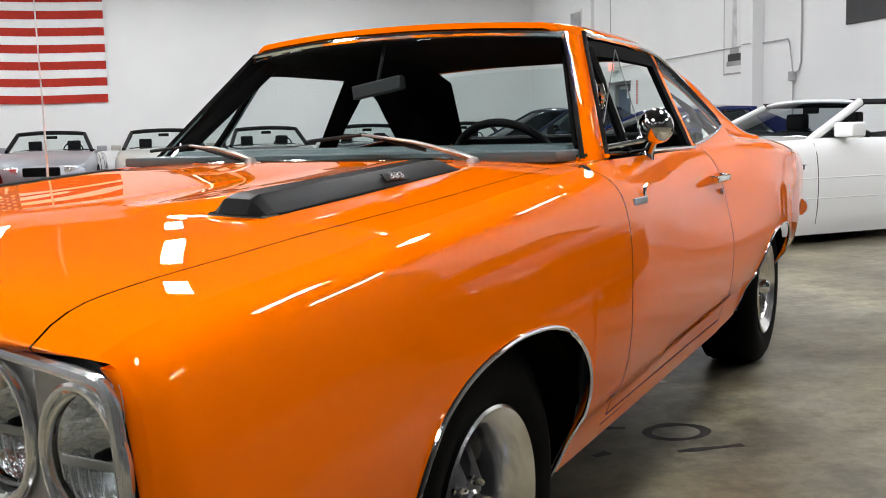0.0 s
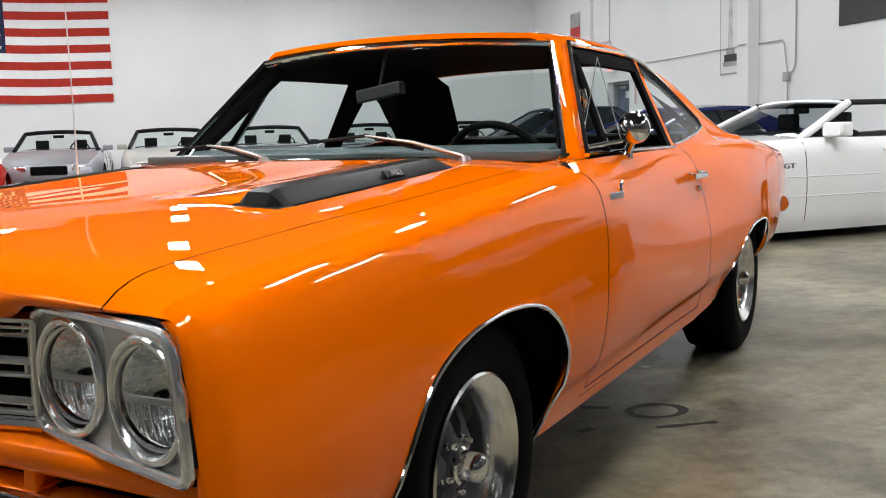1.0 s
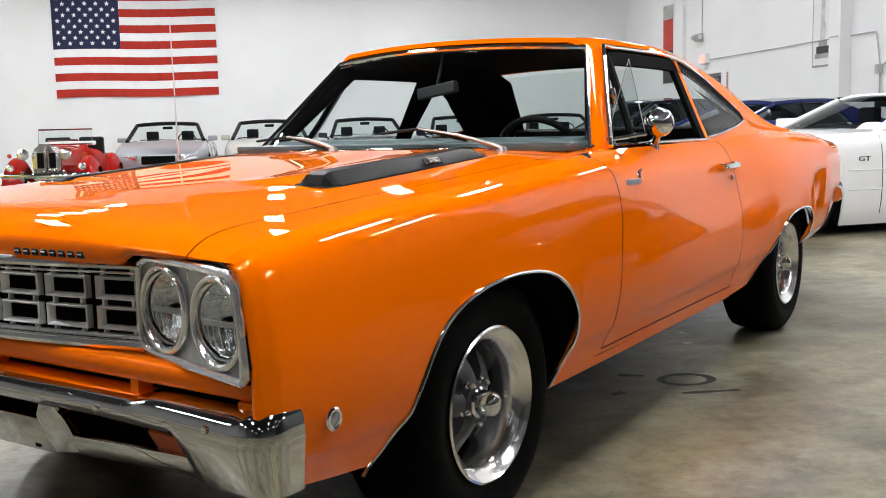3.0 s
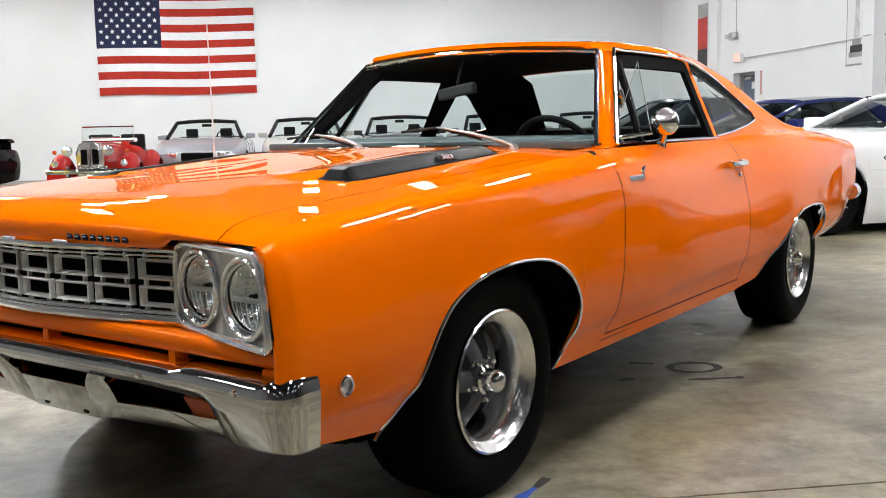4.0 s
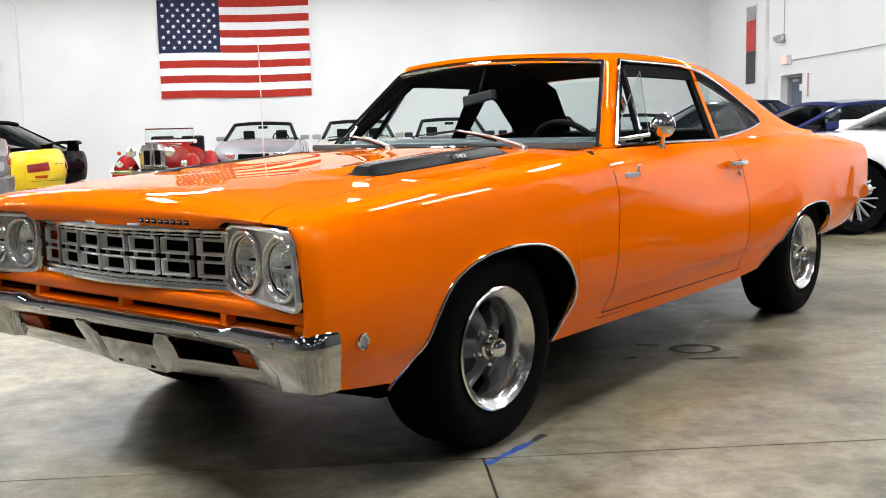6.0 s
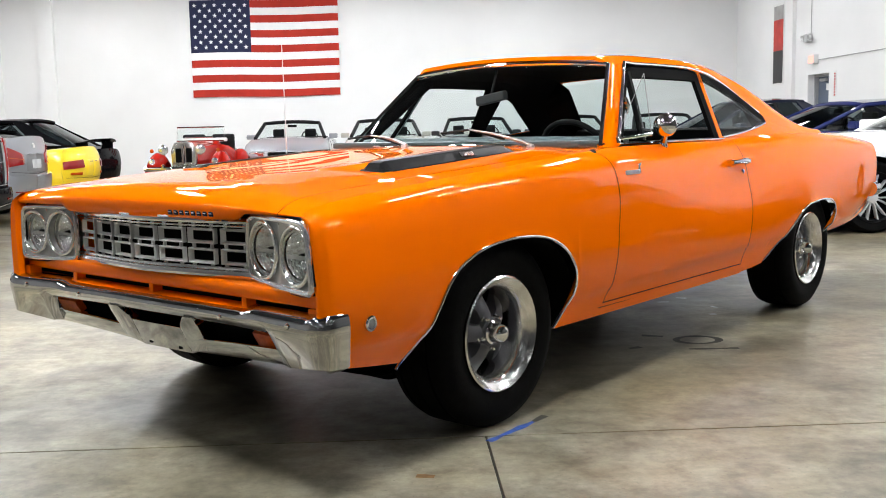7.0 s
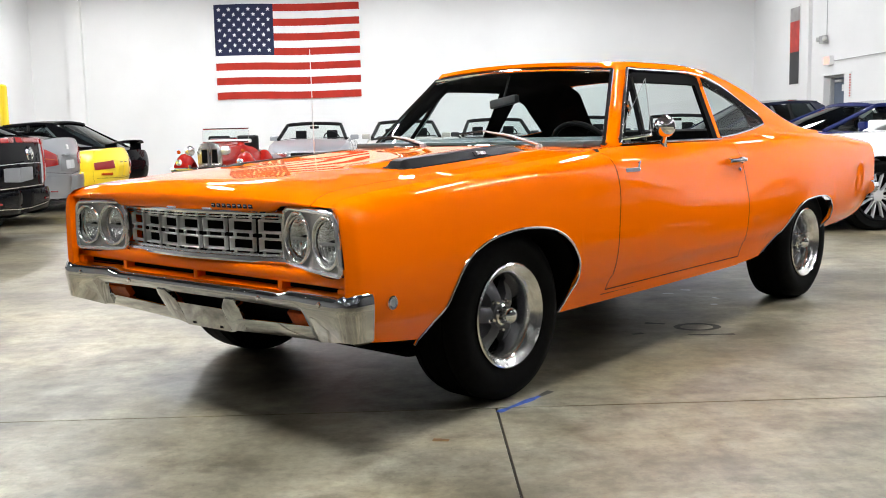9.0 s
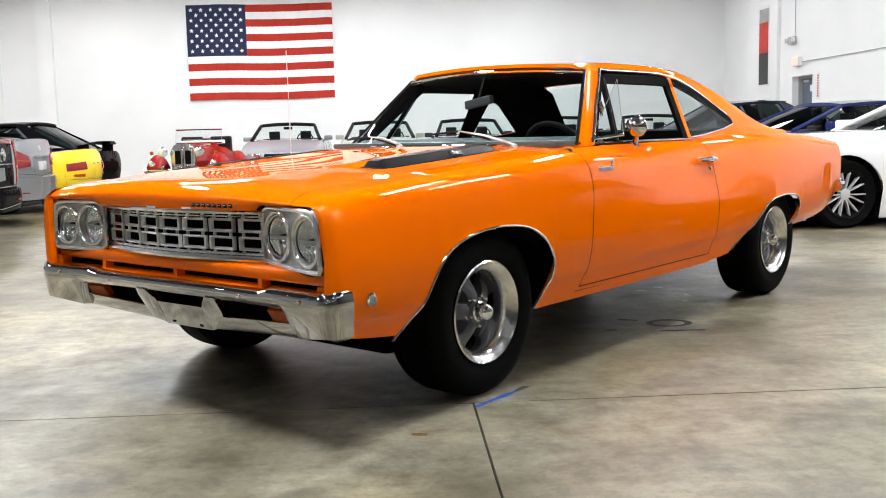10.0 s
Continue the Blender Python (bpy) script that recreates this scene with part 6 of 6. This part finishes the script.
parked_car("sports_coupe", "bright yellow low sports coupe, seen from behind", room(-7.85, 11.35, 0, -97), YELLOW, tuck=0.30, wb=2.5, fo=0.9, ro=0.9, half=0.90, belt=0.84, tail=0.93, cowl=0.86, nose=0.6, roof=1.15, roof_y=(1.5, 2.1), rear=(2.9,), ws=(0.55, 1.4), rim="grey", spokes=5, top=BLACKPAINT, bulge=0.20, tails=[
    ("tail_lamp", 0.26, 0.62, (0.62, 0.60), (0.75, 0.72), TAIL_RED, 0.012, True),
    ("indicator", 0.30, 0.52, (0.51, 0.52), (0.56, 0.56), AMBER, 0.012, True),
    ("plate_recess", 0.0, 0.22, (0.49, 0.49), (0.74, 0.74), YELLOW, 0.012, True),
    ("plate_lamp", 0.03, 0.12, (0.70, 0.70), (0.72, 0.72), BLACK, 0.018, True),
    ("bumper_seam", 0.0, 0.58, (0.465, 0.48), (0.472, 0.487), VOID, 0.003, True)])
wing_car, _ = parked_car("sports_coupe", "black sports coupe with a tall rear wing", room(-8.3, 13.9, 0, -97), BLACKPAINT, wb=2.6, fo=0.9, ro=0.85, half=0.90, belt=0.90, tail=0.86, cowl=0.95, nose=0.68, roof=1.34, roof_y=(1.5, 2.3), rear=(3.15,), ws=(0.5, 1.4), rim="grey", spokes=7, bulge=0.16, tuck=0.22)
blade = []
for f in np.linspace(-1, 1, 21):
    y, z = 3.40 - 0.10 * f * f, 0.99 - 0.05 * f**4
    blade.append([(0.68 * f, y - 0.14, z - 0.01), (0.68 * f, y - 0.04, z + 0.028), (0.68 * f, y + 0.10, z + 0.045), (0.68 * f, y + 0.10, z + 0.030), (0.68 * f, y - 0.04, z + 0.004), (0.68 * f, y - 0.14, z - 0.018)])
wing_ = sheet("rear_wing", blade, BLACKPAINT, wing_car, "carbon-black rear wing", sharp=40)
for sx in (1, -1):
    part("wing_foot", block((0.05, 0.20, 0.16), (sx * 0.52, 3.30, 0.90), 0.02, 2), BLACKPAINT, wing_)


# ---- red pre-war style roadster ----
def old_roadster(m):
    car = thing("classic_roadster", "red open classic roadster with separate wings and chrome radiator shell", "car", m)
    rows = []
    for y, w, zt in ((-0.35, 0.21, 0.88), (0.2, 0.26, 0.90), (0.9, 0.38, 0.92), (1.0, 0.46, 0.92), (1.9, 0.52, 0.86), (2.6, 0.48, 0.80), (3.0, 0.40, 0.75)):
        rows.append([(x * w, y, 0.36 + (zt - 0.36) * f) for x, f in ((1, 0.0), (1.03, 0.35), (1.0, 0.72), (0.86, 0.93), (0.45, 1.0), (0, 1.02), (-0.45, 1.0), (-0.86, 0.93), (-1.0, 0.72), (-1.03, 0.35), (-1, 0.0))])
    sheet("body", rows, RED, car, sharp=50)
    part("radiator_shell", prism([(-0.20, 0.42), (-0.22, 0.80), (-0.16, 0.93), (-0.05, 0.96), (0, 0.97), (0.05, 0.96), (0.16, 0.93), (0.22, 0.80), (0.20, 0.42)], 0.10, "y", -0.46, 0.02), ALU, car)
    for cx in (-0.088, 0.088):
        part("radiator_opening", block((0.10, 0.02, 0.24), (cx, -0.462, 0.72), 0.008, 2), VOID, car)
    part("centre_bar", block((0.03, 0.03, 0.52), (0, -0.48, 0.70), 0.01, 1), CHROME, car)
    for sx in (1, -1):
        for c, tail in ((0.0, 0.75), (2.15, 0.5)):
            rows = []
            for a in np.linspace(170, -12, 20):
                y, z = c - 0.44 * -math.cos(radians(a)) * -1.0, 0.30 + 0.47 * math.sin(radians(a))
                y = c + 0.44 * -math.cos(radians(180 - a)) * -1
                rows.append([(sx * (0.38 + 0.32 * f), y, z - 0.16 * abs(2 * f - 1.0) ** 2.5) for f in np.linspace(0, 1, 11)])
            sheet("wing", rows, RED, car, sharp=60, thick=0.01)
            wheel(car, (sx * 0.64, c, 0.33), sx, 0.33, 0.16, 0.21, "bright", RUBBER, 24)
        lamp = part("headlamp", lathe([(0.13, 0.0), (0.10, 0.05), (0.03, 0.082), (0.0, 0.088), (-0.012, 0.08)], 24, "y"), CHROME, car)
        lamp.matrix_basis = pose(sx * 0.31, -0.60, 0.82)
        part("lens", lathe([(-0.010, 0.08), (-0.025, 0.05), (-0.030, 0.0)], 24, "y"), REFLECTOR, lamp)
        fl = part("fog_lamp", lathe([(0.08, 0.0), (0.02, 0.05), (0.0, 0.055), (-0.02, 0.0)], 16, "y"), REFLECTOR, car)
        fl.matrix_basis = pose(sx * 0.53, -0.52, 0.62)
        part("indicator", lathe([(0.05, 0.0), (0.0, 0.035), (-0.02, 0.0)], 12, "y"), AMBER, car).matrix_basis = pose(sx * 0.56, -0.36, 0.80)
        part("over_rider", block((0.05, 0.06, 0.16), (sx * 0.30, -0.72, 0.50), 0.02, 2), CHROME, car)
        part("running_board", block((0.20, 1.2, 0.04), (sx * 0.58, 1.1, 0.28), 0.015, 1), RED, car)
    part("bumper", sweep([(0.62, -0.62, 0.50), (0.5, -0.70, 0.50), (0, -0.73, 0.50), (-0.5, -0.70, 0.50), (-0.62, -0.62, 0.50)], 0.04, 10), CHROME, car)
    part("scuttle_vents", block((0.5, 0.06, 0.03), (0, 0.9, 1.02), 0.01, 1), CHROME, car)
    part("screen_frame", sweep([(-0.43, 1.02, 0.95), (-0.43, 1.10, 1.20), (0.43, 1.10, 1.20), (0.43, 1.02, 0.95)], 0.014, 8, closed=True), CHROME, car)
    g = sheet("windscreen", [[(-0.42, 1.02, 0.96), (0.42, 1.02, 0.96)], [(-0.42, 1.10, 1.19), (0.42, 1.10, 1.19)]], GLASS, car)
    g.visible_shadow = False
    for cx in (0.28, -0.28):
        part("seat", block((0.42, 0.14, 0.5), (cx, 1.85, 0.82), 0.06, 3), VINYL, car)
        part("cowl_hump", lathe([(-0.10, 0.0), (-0.07, 0.05), (0.04, 0.08), (0.08, 0.08)], 20, "y"), RED, car).matrix_basis = pose(cx, 0.98, 0.88)
    part("tonneau", block((0.80, 0.30, 0.07), (0, 1.45, 0.965), 0.03, 3), FLAG_WHITE, car, "pale folded cover behind the screen")
    part("spare_wheel", lathe([(0.0, 0.16), (0.06, 0.30), (0.10, 0.33), (0.16, 0.30), (0.2, 0.16)], 32, "y"), RUBBER, car).matrix_basis = pose(0, 2.95, 0.62)


old_roadster(room(-3.36, 13.35, 0, 0))


# ---- flag on the far wall ----
FLAG_RED = mat("flag_red", (0.42, 0.022, 0.010), 0.8, vary=0.1, scale=6, bump=0.1, bump_scale=300)
FLAG_BLUE = mat("flag_blue", (0.012, 0.016, 0.055), 0.8, vary=0.15, scale=6, bump=0.1, bump_scale=300)


def flag(u0, u1, z0, z1):
    f = thing("flag", "large striped cloth flag with white stars pinned flat to the wall", "flag", room(u0, V1 - 0.012))
    W, H = u1 - u0, z1 - z0

    def pt(x, z, d=0.0):
        wave = 0.012 * math.sin(5 * x + 1.3 * z) + 0.008 * math.sin(11 * x)
        return (x, -0.022 - d - wave, z0 + z + 0.012 * math.sin(2.1 * x) - 0.02 * (x / W) * 0)

    for k in range(13):
        zb = H * (12 - k) / 13
        x0 = W * 0.405 if k < 7 else 0.0
        rows = [[pt(x, zb), pt(x, zb + H / 26), pt(x, zb + H / 13)] for x in np.linspace(x0, W, 30)]
        sheet("stripe", rows, FLAG_WHITE if k % 2 else FLAG_RED, f, thick=0.002)
    rows = [[pt(x, H * 6 / 13 + H * 7 / 13 * k, 0.003) for k in np.linspace(0, 1, 8)] for x in np.linspace(0, W * 0.405, 14)]
    sheet("canton", rows, FLAG_BLUE, f, thick=0.002)
    cw, ch = W * 0.405, H * 7 / 13
    for r in range(9):
        n = 6 if r % 2 == 0 else 5
        for c in range(n):
            x = cw * ((c * 2 + (1 if n == 6 else 2)) / 12)
            z = H * 6 / 13 + ch * (1 - (r + 1) / 10)
            bm = bmesh.new()
            o = pt(x, z, 0.009)
            vs = [bm.verts.new((x + (0.058 if j % 2 == 0 else 0.026) * math.sin(j * math.pi / 5), o[1], o[2] + (0.058 if j % 2 == 0 else 0.026) * math.cos(j * math.pi / 5))) for j in range(10)]
            bm.faces.new(vs)
            part("star", bm, FLAG_WHITE, f, smooth=False)


flag(-4.86, -1.14, 1.99, 4.40)

# ---- east wall: posters, door, exit sign, emergency lamp, conduit ----
EAST = U1 - 0.006
POSTER_DARK = mat("poster_dark", (0.03, 0.03, 0.032), 0.5, vary=0.3, scale=2)
POSTER_RED = mat("poster_red", (0.50, 0.04, 0.03), 0.5, vary=0.3, scale=3)
POSTER_GREY = mat("poster_grey", (0.35, 0.34, 0.34), 0.5, vary=0.3, scale=2.5)
POSTER_PALE = mat("poster_pale", (0.52, 0.51, 0.52), 0.5, vary=0.3, scale=4)
PAPER = mat("poster_paper", (0.75, 0.75, 0.74), 0.5)
DOORBLUE = mat("door_paint", (0.10, 0.13, 0.18), 0.45, vary=0.05, scale=3)
CONDUIT = mat("conduit_grey", (0.42, 0.42, 0.42), 0.5, 0.3)
EXITRED = mat("exit_sign_glow", (1.0, 0.35, 0.28), 0.5, emit=0.9)


def wall_panel(name, v0, v1, z0, z1, thick, material, parent=None, off=0.0):
    bm = block((thick, v1 - v0, z1 - z0), (-off - thick / 2, (v0 + v1) / 2, (z0 + z1) / 2), 0.002, 1)
    return part(name, bm, material, parent, smooth=False)


def poster(v0, v1, z0, z1, label, bands):
    t = thing("poster", label, "poster", room(EAST, 0))
    wall_panel("sheet", v0, v1, z0, z1, 0.012, PAPER, t)
    for a, b, c, d, mtl in bands:
        wall_panel("print", v0 + (v1 - v0) * a, v0 + (v1 - v0) * b, z0 + (z1 - z0) * c, z0 + (z1 - z0) * d, 0.003, mtl, t, 0.012)


poster(18.27, 18.92, 1.93, 3.78, "tall narrow poster in red, grey and black", [(0.05, 0.92, 0.02, 0.42, POSTER_DARK), (0.05, 0.92, 0.42, 0.80, POSTER_RED), (0.05, 0.92, 0.80, 0.97, POSTER_GREY)])
poster(11.78, 12.42, 1.93, 3.9, "tall pale poster with a grey tower and dark base", [(0.14, 0.86, 0.07, 0.11, POSTER_GREY), (0.20, 0.80, 0.11, 0.17, POSTER_DARK), (0.30, 0.70, 0.17, 0.22, POSTER_GREY), (0.38, 0.62, 0.22, 0.36, POSTER_PALE), (0.41, 0.59, 0.36, 0.62, POSTER_PALE), (0.44, 0.56, 0.62, 0.95, POSTER_PALE), (0.0, 0.035, 0.0, 1.0, POSTER_GREY), (0.965, 1.0, 0.0, 1.0, POSTER_GREY), (0.035, 0.965, 0.0, 0.015, POSTER_GREY)])
dark = thing("wall_banner", "black cloth banner hung high on the block wall", "banner", room(EAST, 0))
wall_panel("cloth", 7.6, 9.34, 2.42, 3.6, 0.02, POSTER_DARK, dark)
door = thing("door_1", "grey-blue steel door set back in the block wall", "door", room(U1 + 0.22, 0), kind="structure")
wall_panel("leaf", DV0 + 0.05, DV1 - 0.05, 0.01, DZ - 0.05, -0.045, DOORBLUE, door)
wall_panel("notice", 16.25, 16.5, 1.72, 1.86, 0.004, PAPER, door, 0.0)
part("closer", block((0.06, 0.30, 0.06), (-0.04, 16.55, DZ - 0.12), 0.01, 1), CONDUIT, door)
part("frame", merge(block((0.12, 0.05, DZ), (-0.02, DV0 + 0.026, DZ / 2)), block((0.12, 0.05, DZ), (-0.02, DV1 - 0.026, DZ / 2)), block((0.12, DV1 - DV0 - 0.1, 0.05), (-0.02, (DV0 + DV1) / 2, DZ - 0.026))), CONDUIT, door, smooth=False)
part("lever", sweep([(-0.01, 16.0, 1.0), (-0.06, 16.0, 1.0), (-0.06, 16.12, 1.0)], 0.01, 6), CHROME, door)
ex = thing("exit_sign", "small lit reddish exit sign box above the door", "exit sign", room(EAST, 0))
part("box", block((0.10, 0.30, 0.19), (-0.052, 16.55, 2.37), 0.01, 2), PAPER, ex)
part("face", block((0.006, 0.26, 0.15), (-0.106, 16.55, 2.37), 0.002, 1), EXITRED, ex)
em = thing("emergency_lamp", "white twin-head emergency lamp box with a cable up to the ceiling", "emergency lamp", room(EAST, 0))
part("box", block((0.10, 0.24, 0.16), (-0.052, 16.85, 2.84), 0.012, 2), CONDUIT, em)
for dv in (-0.17, 0.17):
    hd = part("head", lathe([(0.06, 0.0), (0.05, 0.04), (0.0, 0.06), (-0.01, 0.05)], 16), PAPER, em)
    hd.matrix_basis = pose(-0.12, 16.85 + dv, 2.85)
part("cable", sweep([(-0.01, 16.78, 2.9), (-0.01, 16.78, TOP - 0.01)], 0.008, 6), CONDUIT, em)
cn = thing("conduit", "thin grey electrical conduit running along the block wall", "conduit", room(EAST, 0))
part("run", sweep([(-0.02, 16.35, 2.35), (-0.02, 13.7, 2.35), (-0.02, 12.5, 2.36), (-0.02, 11.65, 2.36)], 0.010, 6), CONDUIT, cn)
part("run", sweep([(-0.22, 11.55, 2.36), (-0.22, 11.33, 2.36)], 0.010, 6), CONDUIT, cn)
part("run", sweep([(-0.02, 11.28, 2.36), (-0.02, 10.64, 2.36), (-0.02, 10.60, 2.30), (-0.02, 10.50, 1.83), (-0.02, 10.50, 0.9)], 0.012, 6), CONDUIT, cn)
part("run", sweep([(-0.02, 10.31, TOP - 0.01), (-0.02, 10.31, 2.0), (-0.02, 10.36, 1.88), (-0.02, 10.48, 1.84)], 0.014, 6), CONDUIT, cn)
part("switch_box", block((0.08, 0.10, 0.14), (-0.042, 10.50, 1.80), 0.01, 1), CONDUIT, cn)
sg = thing("wall_sign", "narrow vertical red-lettered sign beside the door", "sign", room(EAST, 0))
wall_panel("board", 15.52, 15.66, 1.55, 2.08, 0.006, PAPER, sg)
for k in range(9):
    wall_panel("bar", 15.555, 15.625, 1.58 + 0.053 * k, 1.58 + 0.053 * k + 0.034, 0.003, POSTER_RED, sg, 0.006)
post = thing("bollard", "yellow painted steel post by the west wall", "bollard", room(-8.78, 17.5))
part("tube", lathe([(0.0, 0.10), (2.25, 0.10), (2.29, 0.07), (2.30, 0.0)], 20, "z"), YELLOW, post)

# ---- marks on the floor ----
MARK = mat("dark_floor_mark", (0.02, 0.018, 0.016), 0.5, vary=0.4, scale=30)
TAPE = mat("blue_tape", (0.02, 0.07, 0.32), 0.6, vary=0.4, scale=30)


def flat_mark(name, path, width, material, label, closed=False):
    bm = bmesh.new()
    rows = []
    n = len(path)
    for i, (x, y) in enumerate(path):
        a, b = path[(i - 1) % n if closed else max(0, i - 1)], path[(i + 1) % n if closed else min(n - 1, i + 1)]
        d = Vector((b[0] - a[0], b[1] - a[1])).normalized()
        w = width * (0.7 + 0.5 * noise.noise(Vector((x * 14, y * 14, 0.3))))
        rows.append((bm.verts.new((x - d.y * w, y + d.x * w, 0.0022)), bm.verts.new((x + d.y * w, y - d.x * w, 0.0022))))
    for a, b in zip(rows, rows[1:] + (rows[:1] if closed else [])):
        bm.faces.new((a[0], a[1], b[1], b[0]))
    return tagged(part(name, bm, material, None, smooth=False), label, "floor mark")


RUST = mat("rust_stain", (0.20, 0.10, 0.03), 0.6, vary=0.4, scale=40)
CHALK = mat("pale_scuff", (0.55, 0.55, 0.53), 0.7, vary=0.3, scale=40)
flat_mark("floor_stain", [(0.985 + 0.05 * k, -0.575 + 0.03 * k) for k in np.linspace(0, 1, 7)], 0.022, RUST, "small rust-brown stain on the concrete floor")
for k, (x, y, dx, dy) in enumerate(((0.14, 2.76, 0.06, 0.02), (0.44, 2.62, 0.05, -0.03), (0.545, 2.38, 0.03, 0.03), (0.12, 2.56, 0.05, 0.05))):
    flat_mark("floor_scuff", [(x + dx * j, y + dy * j) for j in np.linspace(0, 1, 6)], 0.020, CHALK, "pale scuff of dried paint on the concrete floor")
for x, y, dx, dy in ((0.52, 1.66, 0.10, 0.04), (0.62, 1.36, 0.03, 0.06)):
    flat_mark("floor_mark", [(x + dx * j, y + dy * j) for j in np.linspace(0, 1, 10)], 0.030, MARK, "dark oily smear on the concrete floor")
ring = [(0.797 + 0.105 * math.cos(a) * 0.72 - 0.085 * math.sin(a) * 0.7, 1.728 + 0.105 * math.cos(a) * 0.72 + 0.085 * math.sin(a) * 0.7) for a in np.linspace(0, 2 * math.pi, 36, endpoint=False)]
flat_mark("floor_mark", ring, 0.024, MARK, "dark ring drawn on the concrete floor", True)
flat_mark("floor_mark", [(0.857 + 0.182 * k, 1.518 + 0.155 * k) for k in np.linspace(0, 1, 12)], 0.022, MARK, "dark stroke drawn on the concrete floor")
flat_mark("tape_mark", [(0.955 - 0.010 * k, -0.17 + 0.28 * k) for k in np.linspace(0, 1, 16)], 0.022, TAPE, "scuffed blue tape strip on the floor beside the tyre")
flat_mark("floor_mark", [(0.945 - 0.01 * k, 0.11 + 0.09 * k) for k in np.linspace(0, 1, 8)], 0.020, MARK, "dark scuff at the end of a tape strip")
